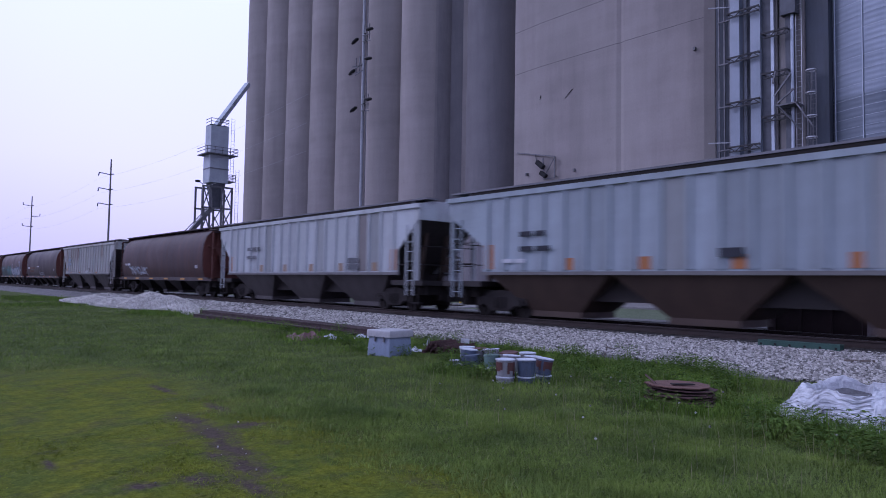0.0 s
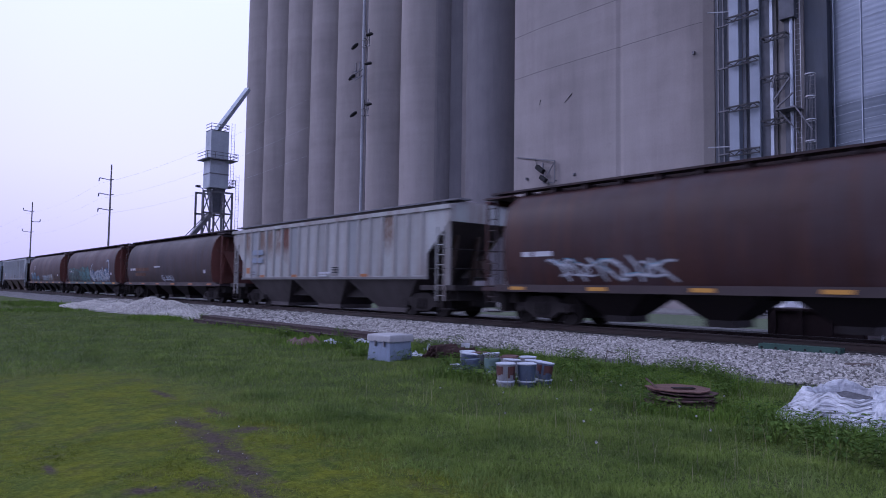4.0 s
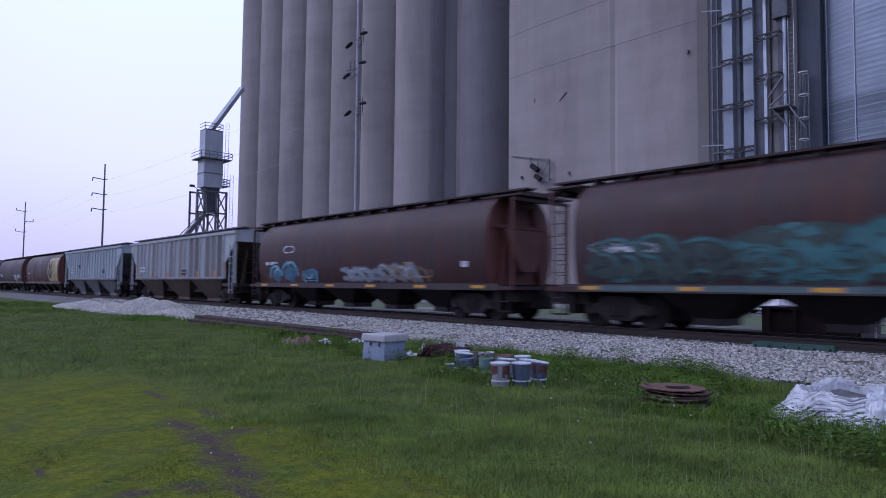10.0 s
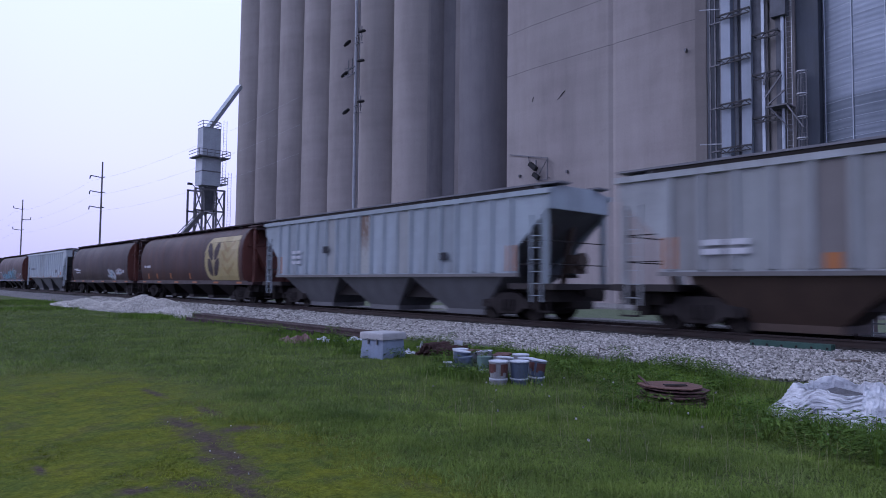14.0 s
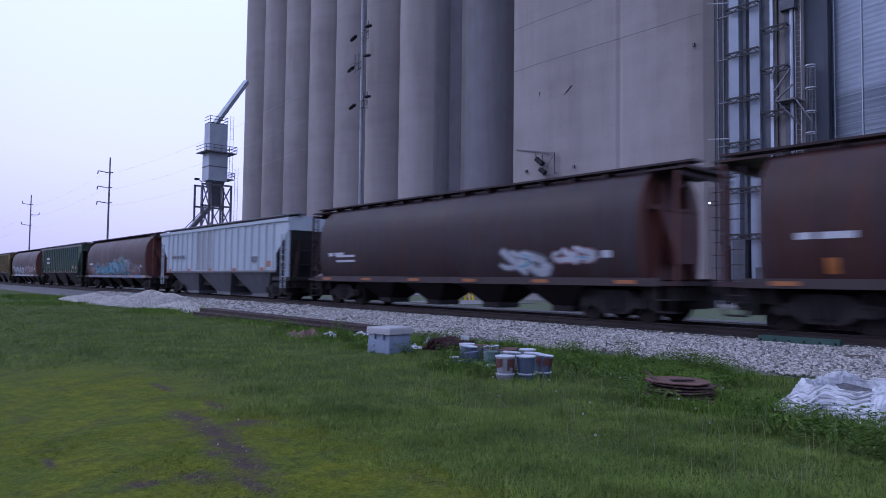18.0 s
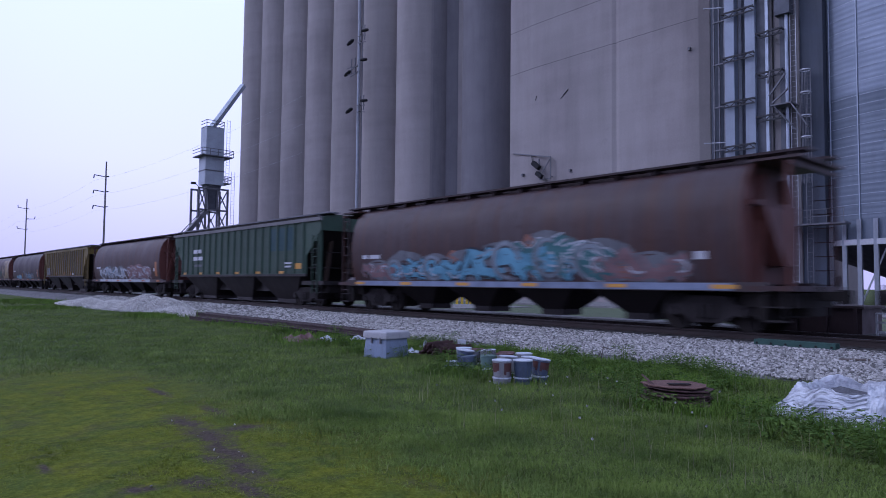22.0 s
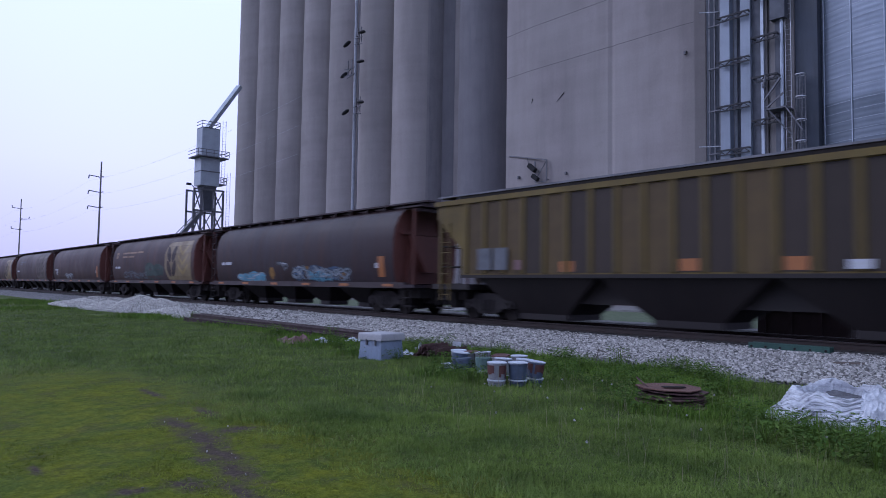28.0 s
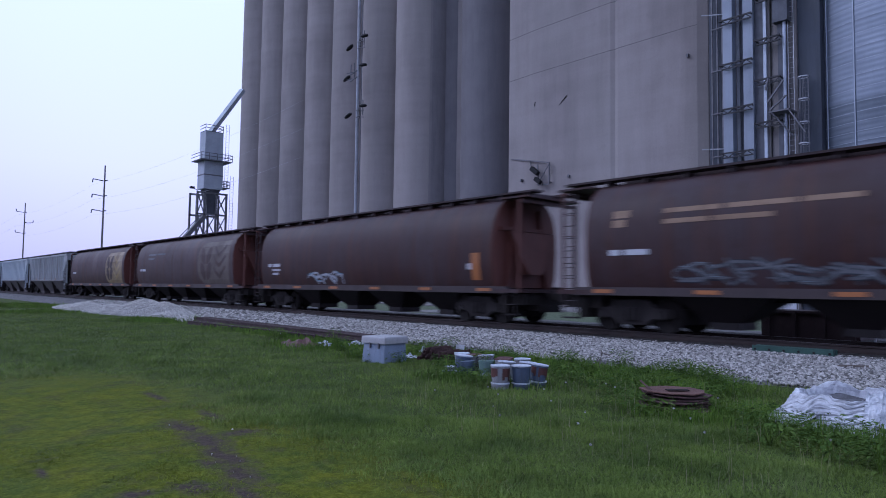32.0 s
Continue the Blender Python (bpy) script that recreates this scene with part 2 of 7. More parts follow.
def bed_mat(name, a, bcol, scale=14):
    m, t, b = shader(name)
    v = coord(t)
    vo = t.nodes.new("ShaderNodeTexVoronoi")
    vo.inputs["Scale"].default_value = scale
    t.links.new(v, vo.inputs["Vector"])
    big = noise_at(t, v, 0.6, 4, 0.6)
    sep = t.nodes.new("ShaderNodeSeparateColor")
    t.links.new(vo.outputs["Color"], sep.inputs[0])
    c = ramp(t, sep.outputs[0], a, bcol)
    c = blend(t, ramp(t, big, (0, 0, 0), (0.4,) * 3, 0.45, 0.75), c, tuple(x * 0.55 for x in a))
    t.links.new(c, b.inputs["Base Color"])
    b.inputs["Roughness"].default_value = 0.95
    relief(t, b, vo.outputs["Distance"], 0.9, 0.05)
    return m


M_CONC = concrete()
M_GROUND = grass_ground()
M_BLADE = blade_mat("grass_blades", (0.092, 0.138, 0.028), (0.124, 0.172, 0.035), (0.22, 0.21, 0.12))
M_WEED = blade_mat("weed_leaves", (0.044, 0.082, 0.016), (0.078, 0.128, 0.024), (0.12, 0.13, 0.04))
M_STONE = stone_mat("limestone_ballast", (0.062, 0.058, 0.056), (0.49, 0.465, 0.44))
M_HEAPSTONE = stone_mat("pale_heap_limestone", (0.26, 0.245, 0.23), (0.60, 0.57, 0.53))
M_BED = bed_mat("ballast_bed", (0.055, 0.052, 0.055), (0.17, 0.162, 0.166))
M_TRACKBED = bed_mat("oily_shaded_trackbed", (0.012, 0.011, 0.011), (0.035, 0.031, 0.031))
M_VERGE = bed_mat("dusty_verge", (0.052, 0.074, 0.034), (0.098, 0.118, 0.068), 9)
M_ROAD = bed_mat("gravel_road", (0.15, 0.145, 0.145), (0.25, 0.24, 0.24), 20)
M_RAIL = worn("rusty_rail", (0.022, 0.015, 0.014), (0.04, 0.024, 0.02), 0.7, 0.2)
M_SHINE = worn("polished_rail", (0.10, 0.095, 0.095), (0.06, 0.05, 0.05), 0.4, 1.0)
M_TIE = worn("creosoted_tie", (0.016, 0.013, 0.012), (0.035, 0.029, 0.026), 0.9)
# grime; below the cars the near-black tone also carries their shade
M_DARK = worn("dark_grimy_steel", (0.013, 0.011, 0.011), (0.028, 0.022, 0.020), 0.8, 0, spec=0.2)
M_TRUCK = worn("dusty_truck_casting", (0.027, 0.023, 0.024), (0.013, 0.011, 0.011), 0.85, 0, 2.5, spec=0.2)
M_GALV = worn("galvanised_steel", (0.40, 0.41, 0.44), (0.27, 0.27, 0.29), 0.45, 0.55, 0.8)
M_WHITE = worn("white_painted_steel", (0.72, 0.72, 0.76), (0.45, 0.44, 0.45), 0.5)
M_TOWER = worn("grey_tower_sheet", (0.34, 0.38, 0.44), (0.24, 0.26, 0.30), 0.5, 0.3, 0.4)
M_FRAME = worn("weathered_frame_steel", (0.14, 0.14, 0.16), (0.08, 0.08, 0.09), 0.6, 0.4)
M_WOODPOLE = worn("grey_pole_wood", (0.15, 0.138, 0.135), (0.09, 0.08, 0.078), 0.9)


# ---- mesh helpers ----
class Form:
    """Vertices and faces gathered for one mesh."""

    def __init__(self):
        self.v, self.f = [], []

    def add(self, verts, faces):
        k = len(self.v)
        self.v.extend([tuple(p) for p in verts])
        self.f.extend([tuple(i + k for i in q) for q in faces])
        return self

    def box(self, x0, y0, z0, x1, y1, z1):
        p = [(x0, y0, z0), (x1, y0, z0), (x1, y1, z0), (x0, y1, z0), (x0, y0, z1), (x1, y0, z1), (x1, y1, z1), (x0, y1, z1)]
        return self.add(p, [(3, 2, 1, 0), (4, 5, 6, 7), (0, 1, 5, 4), (1, 2, 6, 5), (2, 3, 7, 6), (3, 0, 4, 7)])

    def bar(self, a, b, w, h=None):
        """A square bar from a to b."""
        a, b = Vector(a), Vector(b)
        d = (b - a).normalized()
        s = d.cross(Vector((0, 0, 1)))
        s = Vector((1, 0, 0)) if s.length < 1e-4 else s.normalized()
        u = s.cross(d)
        h = h or w
        p = [q + s * i * w / 2 + u * j * h / 2 for q in (a, b) for i, j in ((-1, -1), (1, -1), (1, 1), (-1, 1))]
        return self.add(p, [(0, 1, 2, 3), (7, 6, 5, 4), (1, 0, 4, 5), (2, 1, 5, 6), (3, 2, 6, 7), (0, 3, 7, 4)])

    def tube(self, a, b, r, r2=None, n=10, caps=True):
        a, b = Vector(a), Vector(b)
        d = (b - a).normalized()
        s = d.cross(Vector((0, 0, 1)))
        s = Vector((1, 0, 0)) if s.length < 1e-4 else s.normalized()
        u = s.cross(d)
        r2 = r if r2 is None else r2
        p = []
        for q, rr in ((a, r), (b, r2)):
            for i in range(n):
                t = 2 * math.pi * i / n
                p.append(q + s * rr * math.cos(t) + u * rr * math.sin(t))
        f = [(i, (i + 1) % n, n + (i + 1) % n, n + i) for i in range(n)]
        if caps:
            f += [tuple(range(n - 1, -1, -1)), tuple(range(n, 2 * n))]
        return self.add(p, f)

    def loft(self, rings, closed=True, caps=True):
        """Joins rings of equal length."""
        n = len(rings[0])
        p = [q for ring in rings for q in ring]
        f = []
        for k in range(len(rings) - 1):
            for i in range(n if closed else n - 1):
                j = (i + 1) % n
                f.append((k * n + i, k * n + j, (k + 1) * n + j, (k + 1) * n + i))
        if caps and closed:
            f.append(tuple(range(n - 1, -1, -1)))
            f.append(tuple(range((len(rings) - 1) * n, len(rings) * n)))
        return self.add(p, f)

    def prism(self, poly, x0, x1):
        """A flat outline in (y, z), thick from x0 to x1."""
        n = len(poly)
        p = [(x0, y, z) for y, z in poly] + [(x1, y, z) for y, z in poly]
        f = [tuple(range(n)), tuple(range(2 * n - 1, n - 1, -1))]
        f += [(i, n + i, n + (i + 1) % n, (i + 1) % n) for i in range(n)]
        return self.add(p, f)

    def mesh(self, name, material, smooth=False):
        me = bpy.data.meshes.new(name)
        me.from_pydata(self.v, [], self.f)
        bm = bmesh.new()
        bm.from_mesh(me)
        bmesh.ops.recalc_face_normals(bm, faces=bm.faces)
        bm.to_mesh(me)
        bm.free()
        me.materials.append(material)
        if smooth:
            me.shade_smooth()
            me.set_sharp_from_angle(angle=radians(35))
        return me


def rounded(f_box, width):
    """A box with bevelled edges as a mesh-ready form."""
    bm = bmesh.new()
    vs = [bm.verts.new(p) for p in f_box.v]
    for q in f_box.f:
        bm.faces.new([vs[i] for i in q])
    bmesh.ops.recalc_face_normals(bm, faces=bm.faces)
    bmesh.ops.bevel(bm, geom=list(bm.edges), offset=width, segments=2, profile=0.6, affect="EDGES")
    f = Form()
    bm.verts.index_update()
    f.v = [tuple(v.co) for v in bm.verts]
    f.f = [tuple(v.index for v in q.verts) for q in bm.faces]
    bm.free()
    return f


def part(name, form, material, parent, label="", smooth=False, at=None):
    me = form if isinstance(form, bpy.types.Mesh) else form.mesh(name, material, smooth)
    ob = new(name, me)
    ob.parent = parent
    if at is not None:
        ob.matrix_basis = at
    if label:
        ob["label"] = label
    return ob


def thing(name, at, label, category, group=""):
    ob = new(name)
    ob.empty_display_size = 0.3
    ob.matrix_basis = at
    return tagged(ob, label, category, group)


def lone(name, form, material, label, category="", kind="", at=None, smooth=False, group=""):
    ob = new(name, form.mesh(name, material, smooth))
    if at is not None:
        ob.matrix_basis = at
    return tagged(ob, label, category, group, kind)


# ---- ground, ballast and track ----
TRACK_X, RAIL_Z = 17.0, 0.63


def bank(x):
    """Height of the railway bank over the field."""
    pts = [(12.6, 0.0), (13.4, 0.10), (14.9, 0.40), (22.9, 0.44), (23.7, 0.0)]
    if x <= pts[0][0] or x >= pts[-1][0]:
        return 0.0
    for (a, za), (b, zb) in zip(pts, pts[1:]):
        if x <= b:
            return za + (zb - za) * (x - a) / (b - a)
    return 0.0


def lumps(x, y, s=1.0):
    return noise.noise((x * 0.35 * s, y * 0.35 * s, 3.1)) * 0.05 + noise.noise((x * 1.3 * s, y * 1.3 * s, 7.7)) * 0.02


def ground_sheet():
    xs = [-2000, -600, -200, -80, -40, -20, -12] + [-8 + 0.5 * i for i in range(64)] + [26, 30, 36, 45, 60, 90, 150, 300, 700, 2500]
    ys = [-2000, -500, -120, -40, -15] + [-6 + 0.5 * i for i in range(80)] + [36 + 2 * i for i in range(24)] + [95, 120, 160, 220, 350, 600, 1200, 3500]
    f = Form()
    for y in ys:
        for x in xs:
            near = -8 <= x <= 24 and -6 <= y <= 60
            f.v.append((x, y, bank(x) - 0.03 * (bank(x) > 0) + (lumps(x, y) if near and x < 12.6 else 0)))
    n = len(xs)
    for j in range(len(ys) - 1):
        for i in range(n - 1):
            f.f.append((j * n + i, j * n + i + 1, (j + 1) * n + i + 1, (j + 1) * n + i))
    lone("ground", f, M_GROUND, "rough grassy field with mossy and muddy patches", "ground", "structure", smooth=True)


def ballast():
    f = Form()
    xs = [12.75, 13.1, 13.5, 13.9, 14.3, 14.7, 15.0, 15.4, 15.8, 18.2, 18.6, 19.4, 20.4, 21.6, 22.8, 23.6]
    ys = [-420 + 30 * i for i in range(12)] + [-60 + 1.0 * i for i in range(160)] + [100 + 10 * i for i in range(10)] + [200 + 50 * i for i in range(10)]
    for y in ys:
        for i, x in enumerate(xs):
            w = 0.35 * noise.noise((0.4 * y, 0.0, 5.0)) * (i == 0)
            z = bank(x + w) + 0.012 + 0.035 * noise.noise((x * 2.3, y * 2.3, 1.0)) * (0 < i < len(xs) - 1) - 0.05 * (i in (0, len(xs) - 1))
            f.v.append((x + w, y, z))
    n = len(xs)
    for j in range(len(ys) - 1):
        for i in range(n - 1):
            f.f.append((j * n + i, j * n + i + 1, (j + 1) * n + i + 1, (j + 1) * n + i))
    lone("ballast_bank", f, M_BED, "bank of pale crushed limestone under the railway track", "ballast", "structure", smooth=True)
    # near-black sheet: the shade under the train is put into its colour
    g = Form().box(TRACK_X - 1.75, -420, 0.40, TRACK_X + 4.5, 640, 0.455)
    lone("trackbed", g, M_TRACKBED, "oily ballast darkened with the shade under the train", "ballast", "structure")


def rail_form(length):
    prof = [(-0.07, 0), (0.07, 0), (0.07, 0.015), (0.012, 0.035), (0.012, 0.13), (0.037, 0.14), (0.037, 0.172), (-0.037, 0.172), (-0.037, 0.14), (-0.012, 0.13), (-0.012, 0.035), (-0.07, 0.015)]
    return Form().loft([[(x, y, z) for x, z in prof] for y in (0, length)])


def track():
    t = thing("railway_track", pose(TRACK_X, 0, 0.4535), "straight railway track of steel rails on dark wooden ties", "railway track")
    for side in (-1, 1):
        part("rail", rail_form(1060), M_RAIL, t, "brown steel rail with polished head", at=pose(side * 0.755, -420, 0.0))
        part("rail_head", Form().box(-0.03, 0, 0.1725, 0.03, 1060, 0.1765), M_SHINE, t, "polished running surface", at=pose(side * 0.755, -420, 0.0))
    tie = Form().box(-1.3, -0.115, -0.10, 1.3, 0.115, 0.012).mesh("tie", M_TIE)
    for i in range(200):
        part("tie", tie, M_TIE, t, at=pose(random.uniform(-0.04, 0.04), -6 + 0.55 * i, 0, 0, 0, random.uniform(-1, 1)))


ground_sheet()
ballast()
track()

# ---- the train ----
# train coordinate of every coupling and the law of its advance
JOINTS = [18.25 - 19.5, 18.25, 38.18, 57.23, 77.76, 97.18, 117.20, 136.54, 157.38, 177.39, 196.55, 216.00, 236.90, 256.31, 276.30, 295.81, 315.73, 334.82,
          354.63, 374.48, 393.72, 413.15, 432.35, 451.9, 471.3]


def advance(t):
    return 10.197 * t + 0.01476 * t * t


def paint(name, base, dirt, **k):
    return worn(name, base, dirt, **{"rough": 0.55, "spec": 0.28, "scale": 0.45, "streak": 0.45, "amount": 0.5, "fine": 0.1, **k})




def barrel_paint(name, base, faded, rust, sheen=0.5):
    """Oxide paint gone chalky: clouds of fading, long runs of rust and grime, different on every car."""
    m, t, b = shader(name)
    v = coord(t)
    o = t.nodes.new("ShaderNodeObjectInfo")
    far = t.nodes.new("ShaderNodeVectorMath")
    far.operation = "MULTIPLY_ADD"
    far.inputs[1].default_value = (0.0, 90.0, 13.0)
    t.links.new(o.outputs["Random"], far.inputs[0])
    t.links.new(v, far.inputs[2])
    w = far.outputs[0]

    def stretched(sc):
        mp = t.nodes.new("ShaderNodeMapping")
        mp.inputs["Scale"].default_value = sc
        t.links.new(w, mp.inputs[0])
        return mp.outputs[0]

    cloud = noise_at(t, stretched((1, 1, 0.8)), 0.42, 5, 0.62)
    runs = noise_at(t, stretched((1, 2.6, 0.16)), 1.0, 4, 0.65)
    streak = noise_at(t, stretched((1, 6.0, 0.2)), 1.3, 4, 0.7)
    spots = noise_at(t, w, 2.4, 6, 0.7)
    grain = noise_at(t, v, 24, 4, 0.7)
    c = ramp(t, cloud, base, faded, 0.42, 0.60)
    c = blend(t, ramp(t, runs, (0, 0, 0), (0.75,) * 3, 0.48, 0.62), c, rust)
    c = blend(t, ramp(t, streak, (0, 0, 0), (0.6,) * 3, 0.50, 0.64), c, tuple(0.45 * x for x in base))
    c = blend(t, ramp(t, spots, (0, 0, 0), (0.6,) * 3, 0.54, 0.66), c, tuple(0.5 * x for x in rust))
    c = blend(t, 1.0, c, ramp(t, grain, (0.88,) * 3, (1.12,) * 3, 0.3, 0.7), "MULTIPLY")
    t.links.new(c, b.inputs["Base Color"])
    b.inputs["Specular IOR Level"].default_value = sheen
    t.links.new(ramp(t, cloud, (0.46,) * 3, (0.62,) * 3, 0.35, 0.65), b.inputs["Roughness"])
    relief(t, b, grain, 0.08, 0.01)
    return m


P_BROWN = barrel_paint("oxide_brown_paint", (0.034, 0.0150, 0.0165), (0.042, 0.027, 0.032), (0.056, 0.021, 0.0145), 0.24)
P_BROWN2 = barrel_paint("faded_brown_paint", (0.041, 0.023, 0.025), (0.056, 0.040, 0.045), (0.058, 0.024, 0.016), 0.24)
P_DARKBROWN = barrel_paint("dark_brown_paint", (0.025, 0.0140, 0.0165), (0.033, 0.025, 0.032), (0.038, 0.017, 0.014), 0.24)
P_RED = paint("red_oxide_end_paint", (0.100, 0.034, 0.027), (0.052, 0.022, 0.020))
P_GREY = paint("light_grey_paint", (0.30, 0.32, 0.345), (0.13, 0.125, 0.13), streak=0.6)
P_PALE = paint("patched_pale_grey_paint", (0.385, 0.415, 0.45), (0.20, 0.195, 0.20), streak=0.7)
P_GREY2 = paint("blue_grey_paint", (0.265, 0.31, 0.355), (0.14, 0.15, 0.165), streak=0.5)
P_RUSTY = paint("rust_stained_grey_paint", (0.315, 0.33, 0.335), (0.15, 0.085, 0.065), streak=0.8, amount=0.35)
P_WHITE = paint("clean_pale_grey_paint", (0.36, 0.405, 0.455), (0.26, 0.285, 0.32), streak=0.3)
P_GREEN = paint("dark_green_paint", (0.030, 0.058, 0.040), (0.020, 0.034, 0.027))
P_YELLOW = paint("dirty_yellow_paint", (0.128, 0.090, 0.020), (0.055, 0.038, 0.019), streak=0.8, amount=0.7)
P_HOP = paint("dusty_hopper_steel", (0.066, 0.058, 0.060), (0.030, 0.026, 0.026))
P_HOPRUST = paint("rust_brown_hopper_steel", (0.064, 0.043, 0.034), (0.028, 0.021, 0.019))
# near-black: grime plus the shade under the cars, put into the colour
P_HOPDARK = paint("grimy_shaded_hopper_steel", (0.016, 0.013, 0.014), (0.028, 0.022, 0.022))
P_ROOF = paint("dusty_roof_edge_paint", (0.13, 0.125, 0.13), (0.08, 0.075, 0.078))
P_SILL = paint("dusty_brown_sill_paint", (0.044, 0.032, 0.034), (0.026, 0.020, 0.022), scale=0.8)
P_HOPGREY = paint("grey_hopper_paint", (0.115, 0.118, 0.130), (0.055, 0.054, 0.058))
C_DULLORANGE = worn("faded_orange_tape", (0.21, 0.135, 0.085), (0.20, 0.17, 0.15), 0.6, amount=0.6)
C_ORANGE = worn("orange_reflector_tape", (0.29, 0.10, 0.024), (0.17, 0.07, 0.03), 0.5, amount=0.3)
C_YELLOWTAPE = worn("yellow_reflector_tape", (0.45, 0.22, 0.025), (0.27, 0.13, 0.03), 0.5, amount=0.3)
C_WHITE = worn("white_stencil_paint", (0.42, 0.43, 0.48), (0.26, 0.25, 0.27), 0.6, amount=0.4)


def rust_panel(name, base, rust, strength):
    """Grey panel paint with rust that has bled over its upper half in ragged blotches."""
    m, t, b = shader(name)
    v = coord(t)
    sep = t.nodes.new("ShaderNodeSeparateXYZ")
    t.links.new(v, sep.inputs[0])
    o = t.nodes.new("ShaderNodeObjectInfo")
    shift = t.nodes.new("ShaderNodeMapping")
    t.links.new(v, shift.inputs[0])
    t.links.new(o.outputs["Location"], shift.inputs["Location"])
    blot = noise_at(t, shift.outputs[0], 1.7, 6, 0.7)
    up = ramp(t, span(t, sep.outputs[2], blot, -1.6, 0.7, 1.5), (1, 1, 1), (0, 0, 0))
    mask = blend(t, 1.0, up, ramp(t, blot, (0.15,) * 3, (min(strength, 1.0),) * 3, 0.5 - 0.2 * strength, 0.62 - 0.1 * strength), "MULTIPLY")
    c = blend(t, mask, base, rust)
    fine = noise_at(t, v, 9, 4, 0.7)
    c = blend(t, 1.0, c, ramp(t, fine, (0.85,) * 3, (1.12,) * 3, 0.3, 0.7), "MULTIPLY")
    t.links.new(c, b.inputs["Base Color"])
    b.inputs["Roughness"].default_value = 0.65
    b.inputs["Specular IOR Level"].default_value = 0.22
    return m


def dirtier(m, k, tint=(1, 1, 1)):
    """Panel paint: the car's colour under a film of grime that differs from bay to bay."""
    base, dirt = m
    return tuple(x * k * c for x, c in zip(base, tint)), tuple(x * k for x in dirt)


PANELS = {
    "d": {},
    "b": paint("brown_grimed_panel", (0.150, 0.138, 0.140), (0.095, 0.085, 0.086), jitter=0.15),
    "r": rust_panel("rust_streaked_panel", (0.285, 0.295, 0.295), (0.13, 0.082, 0.062), 0.9),
    "R": rust_panel("rusted_panel", (0.265, 0.27, 0.265), (0.10, 0.038, 0.026), 1.5),
    "g": paint("repainted_grey_panel", (0.23, 0.245, 0.26), (0.15, 0.15, 0.16), jitter=0.1),
    "k": paint("dark_grimed_panel", (0.090, 0.084, 0.086), (0.055, 0.05, 0.05), jitter=0.2),
    "y": paint("rust_spotted_yellow_panel", (0.078, 0.052, 0.020), (0.040, 0.025, 0.017), jitter=0.2, amount=0.9),
    "w": paint("bright_repainted_panel", (0.345, 0.37, 0.395), (0.24, 0.25, 0.265), jitter=0.08),
}
for m, base, dirt, k in ((P_GREY, (0.24, 0.25, 0.265), (0.12, 0.11, 0.11), 0.9), (P_PALE, (0.35, 0.375, 0.405), (0.19, 0.185, 0.19), 0.97), (P_GREY2, (0.245, 0.285, 0.33), (0.135, 0.14, 0.15), 0.97), (P_RUSTY, (0.285, 0.295, 0.30), (0.15, 0.115, 0.10), 0.95),
                         (P_WHITE, (0.345, 0.39, 0.44), (0.25, 0.275, 0.31), 0.98), (P_GREEN, (0.027, 0.052, 0.037), (0.018, 0.031, 0.025), 0.95), (P_YELLOW, (0.034, 0.024, 0.019), (0.020, 0.015, 0.014), 1.0)):
    a, b = dirtier((base, dirt), k)
    PANELS["d"][m.name] = paint("grimed_" + m.name, a, b, jitter=0.16 if m not in (P_WHITE, P_GREEN) else 0.05, streak=0.6)

BARREL = [(1.44, 1.16), (1.53, 1.45), (1.595, 1.9), (1.615, 2.4), (1.60, 2.9), (1.52, 3.33), (1.37, 3.68), (1.13, 3.94), (0.82, 4.09), (0.40, 4.16)]


def barrel_ring(y, grow=0.0, floor=None):
    right = [(x + grow, y, z + (grow if z > 3.4 else 0)) for x, z in BARREL]
    left = [(-x, yy, z) for x, yy, z in reversed(right)]
    return right + left


def barrel_at(z):
    """Half width of the barrel at a height."""
    for (xa, za), (xb, zb) in zip(BARREL, BARREL[1:]):
        if za <= z <= zb:
            return xa + (xb - xa) * (z - za) / (zb - za)
    return 1.44


def hopper_form(top_len, top_w, bot_len, bot_w, z_top, z_bot):
    r = []
    for hl, hw, z in ((top_len / 2, top_w / 2, z_top), (bot_len / 2, bot_w / 2, z_bot + 0.18), (bot_len / 2, bot_w / 2, z_bot)):
        r.append([(-hw, -hl, z), (hw, -hl, z), (hw, hl, z), (-hw, hl, z)])
    return Form().loft(r)


def wheelset_form():
    f = Form()
    for s in (-1, 1):
        f.tube((s * 0.70, 0, 0), (s * 0.83, 0, 0), 0.455, n=20)
        f.tube((s * 0.66, 0, 0), (s * 0.70, 0, 0), 0.49, n=20)
        for k in range(4):
            a = math.pi / 2 * k
            f.bar((s * 0.84, 0.1 * math.cos(a), 0.1 * math.sin(a)), (s * 0.84, 0.36 * math.cos(a), 0.36 * math.sin(a)), 0.03, 0.07)
    return f.tube((-1.02, 0, 0), (1.02, 0, 0), 0.08, n=8)


